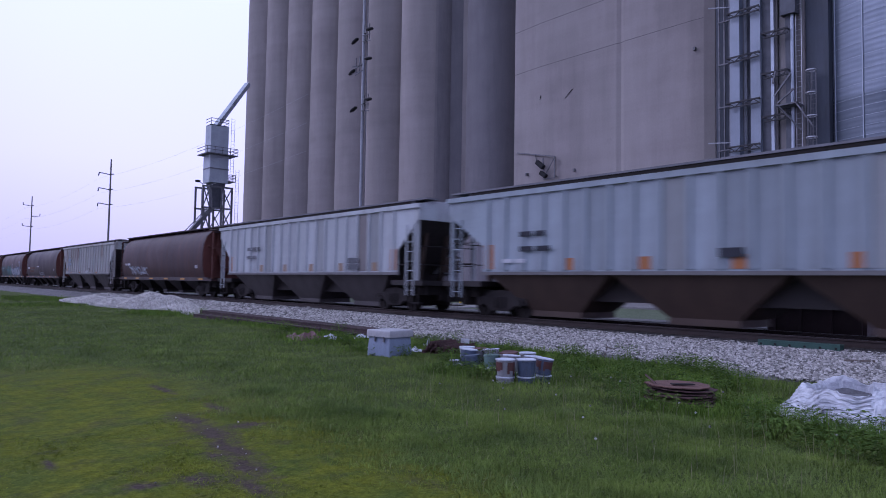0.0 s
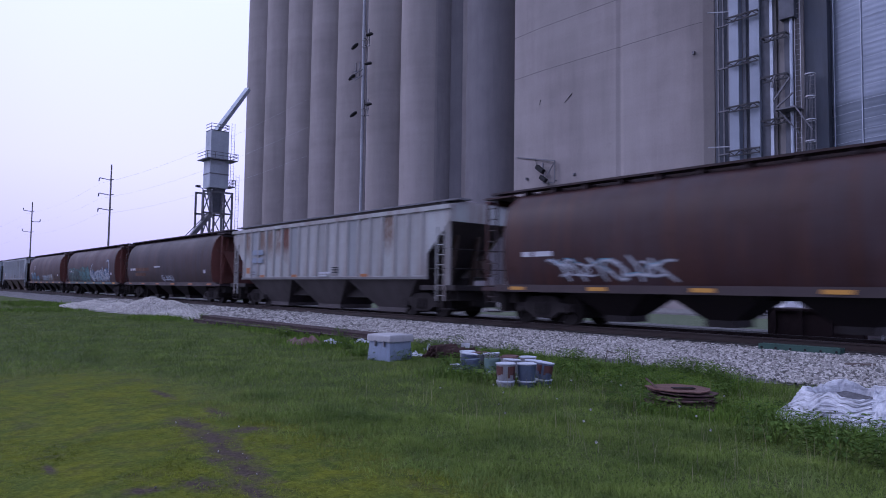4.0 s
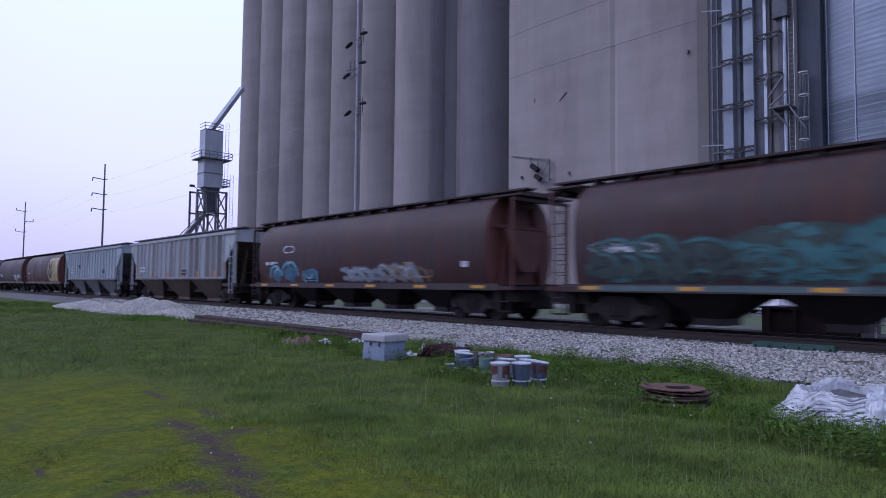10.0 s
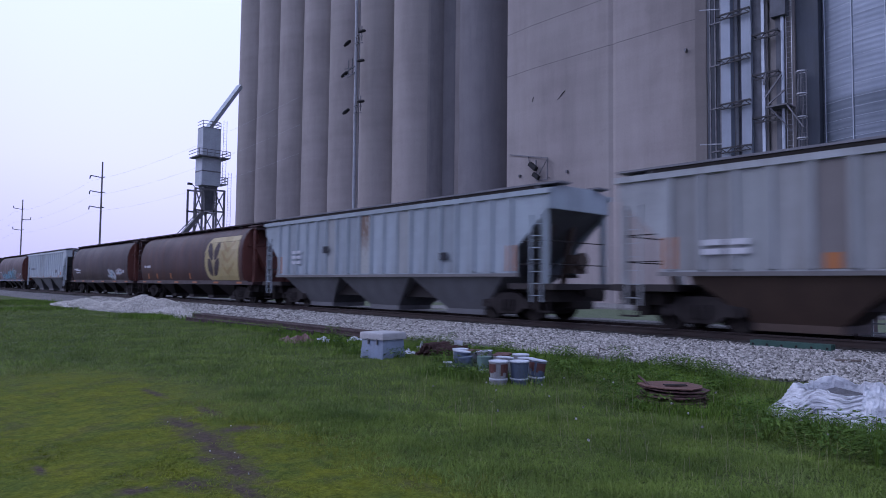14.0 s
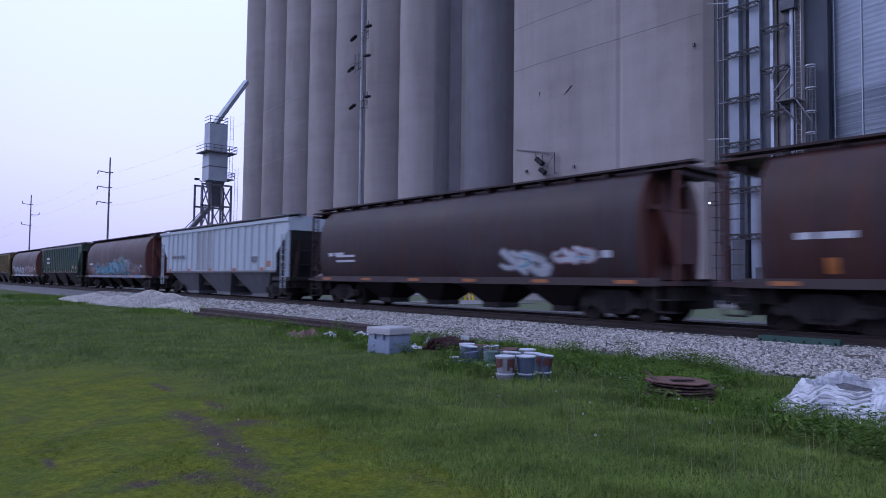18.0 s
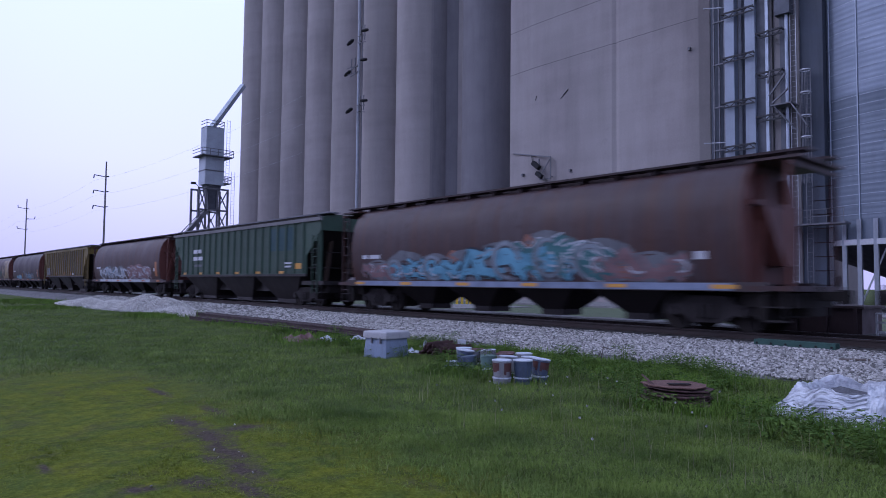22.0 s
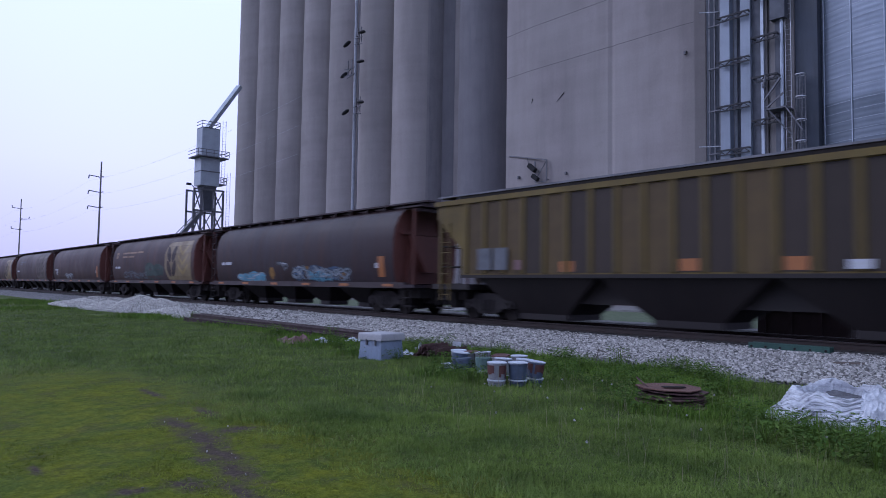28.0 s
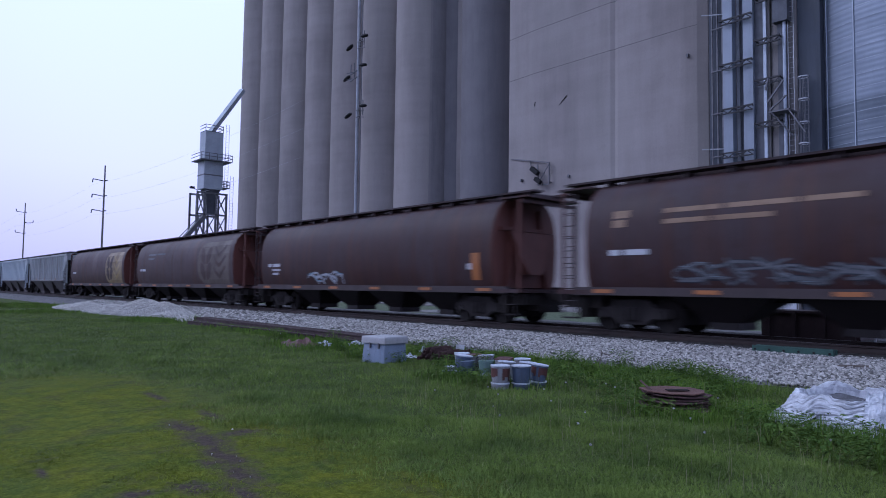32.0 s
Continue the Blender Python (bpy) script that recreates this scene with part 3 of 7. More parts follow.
def sideframe_form(s):
    f = Form()
    x0, x1 = (0.92, 1.06) if s > 0 else (-1.06, -0.92)
    f.prism([(-1.15, 0.40), (-1.12, 0.62), (-0.75, 0.66), (-0.45, 0.86), (0.45, 0.86), (0.75, 0.66), (1.12, 0.62), (1.15, 0.40), (0.65, 0.38), (0.38, 0.20), (-0.38, 0.20), (-0.65, 0.38)], x0, x1)
    for y in (-0.9, 0.9):
        f.tube((x0, y, 0.46), (x1 + (0.06 if s > 0 else 0), y, 0.46), 0.13, n=10)
        f.tube((x0 - (0.06 if s < 0 else 0), y, 0.46), (x1, y, 0.46), 0.11, n=10)
    for y in (-0.2, 0, 0.2):
        f.tube(((x0 + x1) / 2 + s * 0.09, y, 0.32), ((x0 + x1) / 2 + s * 0.09, y, 0.66), 0.075, n=8)
    return f


MESH = {}


def shared(key, make):
    if key not in MESH:
        MESH[key] = make()
    return MESH[key]


WHEELSETS = []


def running_gear(car):
    for y in (-6.95, 6.95):
        truck = part("truck", shared("bolster", lambda: Form().box(-1.0, -0.2, 0.45, 1.0, 0.2, 0.88).mesh("truck", M_DARK)), M_DARK, car, "grimy four-wheel truck", at=pose(0, y, 0))
        for s in (-1, 1):
            part("side_frame", shared(("frame", s), lambda: sideframe_form(s).mesh("side_frame", M_TRUCK)), M_TRUCK, truck)
        part("brake_rigging", shared("rigging", lambda: Form().box(-0.55, -1.3, 0.22, 0.55, 1.3, 0.62).box(-0.62, -0.42, 0.16, 0.62, -0.3, 0.5).box(-0.62, 0.3, 0.16, 0.62, 0.42, 0.5).mesh("brake_rigging", M_DARK)), M_DARK, truck)
        for d in (-0.9, 0.9):
            w = part("wheelset", shared("wheels", lambda: wheelset_form().mesh("wheelset", M_DARK, True)), M_DARK, truck, at=pose(0, d, 0.455))
            WHEELSETS.append((w, d))
    for y, s in ((-9.2, -1), (9.2, 1)):
        c = Form().box(-0.10, min(y, y + s * 0.45), 0.78, 0.10, max(y, y + s * 0.45), 1.0)
        c.box(-0.17, min(y + s * 0.4, y + s * 0.62), 0.72, 0.17, max(y + s * 0.4, y + s * 0.62), 1.04)
        part("coupler", shared(("coupler", s), lambda: c.mesh("coupler", M_DARK)), M_DARK, car)
    for s in (-1, 1):
        part("draft_gear", shared(("draft", s), lambda: Form().box(-1.15, min(s * 7.9, s * 9.1), 0.62, 1.15, max(s * 7.9, s * 9.1), 0.97).box(-0.5, min(s * 7.9, s * 9.15), 0.42, 0.5, max(s * 7.9, s * 9.15), 0.62).box(-1.35, min(s * 8.3, s * 8.5), 0.35, 1.35, max(s * 8.3, s * 8.5), 0.9).mesh("draft_gear", M_DARK)), M_DARK, car)
        part("corner_step", shared(("step", s), lambda: Form().box(-1.5, s * 8.75 - 0.24, 0.30, -1.2, s * 8.75 + 0.24, 0.34).box(-1.5, s * 8.75 - 0.24, 0.62, -1.3, s * 8.75 + 0.24, 0.65).bar((-1.48, s * 8.75 - 0.23, 0.3), (-1.48, s * 8.75 - 0.23, 1.05), 0.03).bar((-1.48, s * 8.75 + 0.23, 0.3), (-1.48, s * 8.75 + 0.23, 1.05), 0.03).mesh("corner_step", M_TRUCK)), M_TRUCK, car, "hanging sill step")
    part("centre_sill", shared("sill", lambda: Form().box(-0.2, -9.2, 0.86, 0.2, 9.2, 1.1).mesh("centre_sill", M_DARK)), M_DARK, car)


def ladder_form(x, y, z0, z1, along="y", w=0.42, step=0.36):
    f = Form()
    o = (0, w / 2, 0) if along == "y" else (w / 2, 0, 0)
    for s in (-1, 1):
        f.bar((x + s * o[0], y + s * o[1], z0), (x + s * o[0], y + s * o[1], z1), 0.045)
    z = z0 + 0.2
    while z < z1:
        f.tube((x - o[0], y - o[1], z), (x + o[0], y + o[1], z), 0.014, n=6)
        z += step
    return f


def cylinder_car(at, body, end, label):
    car = thing("hopper_car", at, label, "freight car", "cars of the train")
    B = 8.05
    part("barrel", shared(("barrel", body.name), lambda: Form().loft([barrel_ring(y) for y in (-B, -4, 0, 4, B)]).mesh("barrel", body, True)), body, car, "rounded tank body")
    for x in (-1.4, 1.4):
        part("side_sill", shared(("csill", x, body.name), lambda: Form().box(x - 0.1, -8.6, 0.98, x + 0.1, 8.6, 1.2).mesh("side_sill", P_SILL)), P_SILL, car)
    for s in (-1, 1):
        f = Form()
        f.loft([[(x * 0.985, s * (B + 0.004), z) for x, _, z in barrel_ring(0)], [(x * 0.985, s * (B + 0.05), z) for x, _, z in barrel_ring(0)]])
        part("end_plate", shared(("cend", s, end.name), lambda: f.mesh("end_plate", end)), end, car, "rust-red flat end plate")
        for x in (-1.0, 1.0):
            part("end_brace", shared(("cbrace", s, x, end.name), lambda: Form().bar((x, s * (B + 0.12), 1.1), (x * 0.62, s * (B + 0.12), 3.8), 0.14).mesh("end_brace", end)), end, car)
        part("end_beam", shared(("cbeam", s, end.name), lambda: Form().bar((-1.3, s * (B + 0.12), 3.1), (1.3, s * (B + 0.12), 3.1), 0.12).mesh("end_beam", end)), end, car)
        part("slope_funnel", shared(("cfun", s, end.name), lambda: Form().loft([[(-1.0, s * (B + 0.06), 3.0), (1.0, s * (B + 0.06), 3.0), (1.0, s * (B + 0.3), 3.0), (-1.0, s * (B + 0.3), 3.0)], [(-0.35, s * (B + 0.06), 1.6), (0.35, s * (B + 0.06), 1.6), (0.35, s * (B + 0.5), 1.6), (-0.35, s * (B + 0.5), 1.6)]]).mesh("slope_funnel", end)), end, car)
        h = Form().box(-1.5, min(s * 8.1, s * 9.2), 1.0, 1.5, max(s * 8.1, s * 9.2), 1.12)
        part("end_platform", shared(("cplat", s, body.name), lambda: h.mesh("end_platform", body)), body, car)
        for x in (-1.38, 1.38):
            part("end_post", shared(("cpost", s, x, end.name), lambda: Form().bar((x, s * 9.05, 1.1), (x, s * 9.05, 3.95), 0.07).mesh("end_post", end)), end, car)
        part("end_rail", shared(("crailing", s, body.name), lambda: Form().bar((-1.38, s * 9.1, 3.9), (1.38, s * 9.1, 3.9), 0.1).mesh("end_rail", body)), body, car)
        part("roof_step", shared(("cstep", s, body.name), lambda: Form().box(-1.3, min(s * 8.1, s * 9.3), 4.02, 1.3, max(s * 8.1, s * 9.3), 4.08).mesh("roof_step", body)), body, car)
        part("ladder", shared(("clad", s), lambda: ladder_form(s * -1.46, s * 8.75, 0.6, 3.85).mesh("ladder", P_DARKBROWN)), P_DARKBROWN, car)
    for i in range(4):
        y = -4.65 + 3.1 * i
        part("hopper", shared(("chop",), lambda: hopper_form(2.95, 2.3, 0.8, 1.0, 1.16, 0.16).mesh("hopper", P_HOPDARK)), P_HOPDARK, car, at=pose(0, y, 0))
    rb = Form().box(-0.98, -9.3, 4.22, -0.55, 9.3, 4.28).box(0.55, -9.3, 4.22, 0.98, 9.3, 4.28)
    for i in range(16):
        y = -9.0 + 1.2 * i
        rb.box(-0.95, y, 3.95, 0.95, y + 0.06, 4.22)
    part("running_board", shared(("crun", body.name), lambda: rb.mesh("running_board", P_DARKBROWN)), P_DARKBROWN, car)
    part("hatch_trough", shared(("chat",), lambda: Form().box(-0.42, -7.6, 4.12, 0.42, 7.6, 4.30).mesh("hatch_trough", P_DARKBROWN)), P_DARKBROWN, car)
    running_gear(car)
    return car


def ribbed_car(at, body, hop, label, ribs=19, z_sill=1.42, hoppers=3, bays=None, reach=7.75):
    car = thing("hopper_car", at, label, "freight car", "cars of the train")
    zt = 4.0
    for s in (-1, 1):
        poly = [(-reach, z_sill), (reach, z_sill), (reach, 2.3), (9.0, 3.42), (9.0, zt), (-9.0, zt), (-9.0, 3.42), (-reach, 2.3)]
        f = Form().prism(poly, s * 1.47, s * 1.52)
        part("side_sheet", shared(("rside", s, body.name, z_sill, reach), lambda: f.mesh("side_sheet", body)), body, car)
        rib = shared(("rib", body.name, z_sill), lambda: Form().loft([[(-1, -0.09, 0), (-1.075, -0.05, 0), (-1.075, 0.05, 0), (-1, 0.09, 0)], [(-1, -0.09, zt - 0.14 - z_sill - 0.1), (-1.075, -0.05, zt - 0.14 - z_sill - 0.1), (-1.075, 0.05, zt - 0.14 - z_sill - 0.1), (-1, 0.09, zt - 0.14 - z_sill - 0.1)]]).mesh("rib", body))
        if s < 0:
            for i in range(ribs):
                y = (0.25 - reach) * (1 - 2 * i / (ribs - 1))
                part("rib", rib, body, car, at=pose(-0.522, y, z_sill + 0.1))
            for i in range(ribs - 1):
                pm = PANELS.get((bays or {}).get(i, "d"), None)
                pm = pm[body.name] if isinstance(pm, dict) else pm
                pw = 2 * (reach - 0.25) / (ribs - 1)
                me = shared(("panel", pm.name, z_sill, reach), lambda: Form().box(-0.004, -pw / 2 + 0.092, 0, 0, pw / 2 - 0.092, zt - 0.15 - z_sill - 0.10).mesh("panel", pm))
                part("panel", me, pm, car, at=pose(-1.522, 0.25 - reach + pw * (i + 0.5), z_sill + 0.09))
        g = Form().box(min(s * 1.5, s * 1.60), -9.08, zt - 0.14, max(s * 1.5, s * 1.60), 9.08, zt + 0.02)
        part("roof_rail", shared(("rrail", s, body.name), lambda: g.mesh("roof_rail", body if body is not P_GREEN else P_ROOF)), body, car)
        h = Form().box(min(s * 1.46, s * 1.56), -reach - 0.05, z_sill - 0.05, max(s * 1.46, s * 1.545), reach + 0.05, z_sill + 0.05)
        part("side_sill", shared(("rsill", s, body.name, z_sill, reach), lambda: h.mesh("side_sill", P_ROOF if body not in (P_YELLOW, P_GREEN) else P_HOPDARK)), body, car)
    roof = Form().loft([[(-1.5, y, zt), (-0.9, y, zt + 0.16), (0.9, y, zt + 0.16), (1.5, y, zt), (1.5, y, zt - 0.1), (-1.5, y, zt - 0.1)] for y in (-9.0, 9.0)])
    part("roof", shared(("rroof", body.name), lambda: roof.mesh("roof", body)), body, car)
    for s in (-1, 1):
        f = Form().loft([[(-1.46, s * 8.95, 3.5), (1.46, s * 8.95, 3.5), (1.46, s * 8.95, 3.45), (-1.46, s * 8.95, 3.45)], [(-1.46, s * 6.2, z_sill), (1.46, s * 6.2, z_sill), (1.46, s * 6.2, z_sill - 0.05), (-1.46, s * 6.2, z_sill - 0.05)]])
        part("slope_sheet", shared(("rslope", s, hop.name), lambda: f.mesh("slope_sheet", hop)), hop, car, "sloping end sheet under the roof")
        e = Form().box(-1.46, min(s * 8.96, s * 9.0), 3.42, 1.46, max(s * 8.96, s * 9.0), 3.995)
        part("end_sheet", shared(("rend", s, body.name), lambda: e.mesh("end_sheet", body)), body, car)
        h = Form().box(-1.52, min(s * 7.4, s * 9.25), 0.98, 1.52, max(s * 7.4, s * 9.25), 1.16)
        part("end_platform", shared(("rplat", s), lambda: h.mesh("end_platform", P_HOPDARK)), P_HOPDARK, car)
        for x in (-1.44, 1.44):
            part("end_post", shared(("rpost", s, x, body.name), lambda: Form().box(x - 0.05, s * 8.85 - 0.09, 1.15, x + 0.05, s * 8.85 + 0.09, 3.45).mesh("end_post", body)), body, car, "painted corner post")
        for x in (-0.55, 0.55):
            part("slope_support", shared(("rsup", s, x), lambda: Form().bar((x, s * 7.9, 1.15), (x, s * 8.3, 3.1), 0.16).mesh("slope_support", P_HOPRUST)), P_HOPRUST, car, "rusty prop under the slope sheet")
        for z in (1.75, 2.45):
            part("handrail", shared(("rhand", s, z), lambda: Form().tube((-1.5, s * 7.8, z), (-1.5, s * 8.8, z), 0.018, n=6).tube((-1.4, s * 8.9, z), (1.4, s * 8.9, z), 0.018, n=6).mesh("handrail", M_TRUCK)), M_TRUCK, car)
        part("brake_gear", shared(("rbrake", s), lambda: Form().tube((0.75, s * 8.45, 1.9), (0.75, s * 8.58, 1.9), 0.28, n=14).box(0.35, min(s * 8.2, s * 8.45), 1.5, 1.1, max(s * 8.2, s * 8.45), 2.1).mesh("brake_gear", P_HOPRUST)), P_HOPRUST, car, "rusty hand-brake wheel and box")
        part("ladder", shared(("rlad", s, body.name), lambda: ladder_form(-1.54, s * 8.55, 0.6, 3.25, w=0.42).mesh("ladder", body)), body, car)
    for i in range(hoppers):
        y = -4.75 + 9.5 * i / (hoppers - 1)
        part("hopper", shared(("rhop", hop.name, z_sill), lambda: hopper_form(4.7, 2.9, 1.9, 1.7, z_sill - 0.02, 0.09).mesh("hopper", hop)), hop, car, at=pose(0, y, 0))
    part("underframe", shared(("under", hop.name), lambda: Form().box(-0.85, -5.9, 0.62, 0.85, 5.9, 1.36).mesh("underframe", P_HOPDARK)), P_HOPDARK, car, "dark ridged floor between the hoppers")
    rb = Form()
    for x in (-1.0, 1.0):
        rb.box(x - 0.3, -9.2, zt + 0.187, x + 0.3, 9.2, zt + 0.245)
        for i in range(12):
            rb.box(x - 0.24, -8.4 + 1.5 * i, zt + 0.06, x + 0.24, -8.34 + 1.5 * i + 0.12, zt + 0.19)
    part("running_board", shared(("rrun",), lambda: rb.mesh("running_board", M_FRAME)), M_FRAME, car, "galvanised roof walk")
    part("hatch_trough", shared(("rhat",), lambda: Form().box(-1.27, -8.2, zt + 0.05, 1.27, 8.2, zt + 0.185).box(-0.6, -7.9, zt + 0.2, 0.6, 7.9, zt + 0.28).mesh("hatch_trough", M_DARK)), M_DARK, car)
    running_gear(car)
    return car


def car_at(i, t=0.0):
    return pose(TRACK_X, (JOINTS[i] + JOINTS[i + 1]) / 2 - advance(t), RAIL_Z)


CARS = [
    ("rib", P_GREY2, P_HOPRUST, "blue-grey ribbed covered hopper car with orange reflectors"),
    ("rib", P_PALE, P_HOP, "light grey ribbed covered hopper car with patched paint"),
    ("cyl", P_BROWN, P_RED, "rust-brown cylindrical grain hopper car with pale scrawl"),
    ("rib", P_RUSTY, P_HOP, "light grey ribbed hopper car streaked with rust"),
    ("cyl", P_DARKBROWN, P_RED, "dark brown cylindrical grain hopper car with faded lettering"),
    ("cyl", P_BROWN, P_RED, "brown cylindrical hopper car with teal and white graffiti"),
    ("cyl", P_BROWN, P_RED, "brown cylindrical hopper car with blue graffiti and white mark"),
    ("rib", P_GREY, P_HOPRUST, "grey ribbed hopper car with dirty brown stripes and orange patches"),
    ("rib", P_GREY2, P_HOPGREY, "pale blue-grey ribbed hopper car with a rust streak"),
    ("cyl", P_BROWN, P_RED, "brown cylindrical hopper car with a yellow wheat emblem panel"),
    ("cyl", P_DARKBROWN, P_RED, "dark brown cylindrical hopper car with white scrawl"),
    ("rib", P_WHITE, P_HOPGREY, "pale grey ribbed hopper car with small orange marks"),
    ("cyl", P_BROWN2, P_RED, "faded brown cylindrical hopper car covered with colourful graffiti"),
    ("rib", P_GREEN, P_HOPDARK, "dark green ribbed hopper car with white lettering bars"),
    ("cyl", P_BROWN2, P_RED, "faded brown cylindrical hopper car with white and pink graffiti"),
    ("rib", P_YELLOW, P_HOPDARK, "dirty yellow and brown ribbed hopper car"),
    ("cyl", P_DARKBROWN, P_RED, "dark brown cylindrical hopper car with blue and white tags"),
    ("cyl", P_BROWN, P_RED, "brown cylindrical hopper car with a dull yellow wheat emblem"),
    ("cyl", P_BROWN, P_RED, "brown cylindrical hopper car with a white scrawl"),
    ("cyl", P_BROWN2, P_RED, "faded brown cylindrical hopper car with a worn wheat emblem"),
    ("cyl", P_BROWN, P_RED, "brown cylindrical hopper car with a yellow emblem panel"),
    ("rib", P_GREY, P_HOP, "dirty grey ribbed covered hopper car"),
    ("rib", P_WHITE, P_HOP, "clean pale grey covered hopper car"),
    ("rib", P_WHITE, P_HOP, "clean pale grey covered hopper car"),
]
# grime of single bays, counted from the leading end
BAYS = {
    0: {3: "g", 9: "g"},
    1: {1: "g", 2: "b", 4: "w", 5: "w", 6: "g", 8: "w", 12: "g", 15: "w"},
    3: {12: "R", 13: "r", 14: "r", 15: "r", 17: "r", 16: "g", 11: "g", 5: "g", 2: "r"},
    7: {0: "k", 1: "b", 2: "k", 3: "g", 4: "k", 5: "k", 6: "g", 7: "b", 8: "g", 9: "b", 11: "g", 13: "b", 15: "g"},
    8: {6: "g", 9: "r", 12: "g"},
    11: {9: "g", 10: "g", 11: "g"},
    15: {17: "y", 16: "y", 15: "y", 13: "y", 10: "y", 9: "y", 6: "y", 1: "y"},
    21: {2: "b", 5: "b", 9: "b", 12: "k"},
}
TRAIN = []
for i, (kind, a, b, label) in enumerate(CARS):
    make = ribbed_car if kind == "rib" else cylinder_car
    extra = {"bays": BAYS.get(i), "reach": 7.3 if i == 0 else 7.75} if kind == "rib" else {}
    TRAIN.append(make(car_at(i), a, b, label, **extra))


# ---- the grain elevator ----
M_JOINT = worn("dark_pour_joint", (0.09, 0.08, 0.085), (0.14, 0.13, 0.13), 0.95)
M_RECESS = worn("recess_shade_concrete", (0.152, 0.143, 0.158), (0.112, 0.106, 0.118), 0.95, 0, 0.3, 0.6, 0.5)
M_BIN = worn("zinc_bin_sheet", (0.195, 0.225, 0.285), (0.145, 0.168, 0.215), 0.5, 0.35, 0.25, 0.5, 0.5)
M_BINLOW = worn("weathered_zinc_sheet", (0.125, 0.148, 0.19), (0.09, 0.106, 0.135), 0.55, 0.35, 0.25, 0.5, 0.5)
M_FLANK2 = worn("middle_flank_concrete", (0.205, 0.188, 0.195), (0.165, 0.152, 0.158), 0.95, 0, 0.5, 0.8, 0.6)
M_FLANK3 = worn("deep_flank_concrete", (0.178, 0.166, 0.177), (0.135, 0.127, 0.137), 0.95, 0, 0.5, 0.8, 0.6)
M_LEG = worn("weathered_zinc_leg", (0.24, 0.255, 0.29), (0.15, 0.155, 0.175), 0.55, 0.4, 0.8)
M_BINRIB = worn("bright_zinc_edge", (0.38, 0.42, 0.50), (0.28, 0.31, 0.37), 0.45, 0.3)
M_TUBE = worn("pale_spout_steel", (0.215, 0.245, 0.305), (0.15, 0.168, 0.21), 0.5, 0.2, 0.3)
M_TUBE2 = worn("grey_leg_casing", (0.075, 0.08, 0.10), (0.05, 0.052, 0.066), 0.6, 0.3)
M_CASING = worn("dusty_brown_casing", (0.15, 0.138, 0.142), (0.105, 0.097, 0.10), 0.7, 0.0, 0.5)
M_TRUSS = worn("dark_truss_steel", (0.020, 0.020, 0.026), (0.034, 0.033, 0.04), 0.7)
M_SHADELEG = worn("blue_black_shade_casing", (0.030, 0.036, 0.052), (0.055, 0.064, 0.088), 0.7, 0, 0.35, 0.8, 0.8)
M_MAST = worn("weathered_mast_zinc", (0.28, 0.29, 0.33), (0.20, 0.205, 0.23), 0.6, 0.2)
M_FLOOD = worn("black_floodlight_housing", (0.012, 0.012, 0.015), (0.025, 0.025, 0.028), 0.7, spec=0.2)
M_LEAFDARK = blade_mat("distant_leaves", (0.020, 0.040, 0.012), (0.045, 0.075, 0.020), (0.06, 0.07, 0.03))
M_BLUE = worn("blue_tarp_paint", (0.05, 0.16, 0.42), (0.04, 0.10, 0.25), 0.5)
M_REDBROWN = worn("dark_red_painted_steel", (0.026, 0.011, 0.013), (0.018, 0.010, 0.011), 0.7)
M_TEAL = worn("faded_teal_paint", (0.020, 0.062, 0.050), (0.016, 0.034, 0.030), 0.7, 0, 3.0)
M_YBOLLARD = worn("yellow_bollard_paint", (0.62, 0.42, 0.03), (0.4, 0.26, 0.04), 0.6)
SILO_H = 66.0


def glow(name, colour, power):
    m, t, b = shader(name)
    b.inputs["Base Color"].default_value = (*colour, 1)
    b.inputs["Emission Color"].default_value = (*colour, 1)
    b.inputs["Emission Strength"].default_value = power
    return m


M_LAMP = glow("lit_yard_lamp", (1.0, 0.93, 0.85), 9.0)


SILO_R = 4.18


def silo_form(name, material, r=SILO_R, n=72):
    return shared((name, material.name, r), lambda: Form().loft([[(r * math.cos(2 * math.pi * i / n), r * math.sin(2 * math.pi * i / n), z) for i in range(n)] for z in (0, SILO_H)]).mesh(name, material, True))


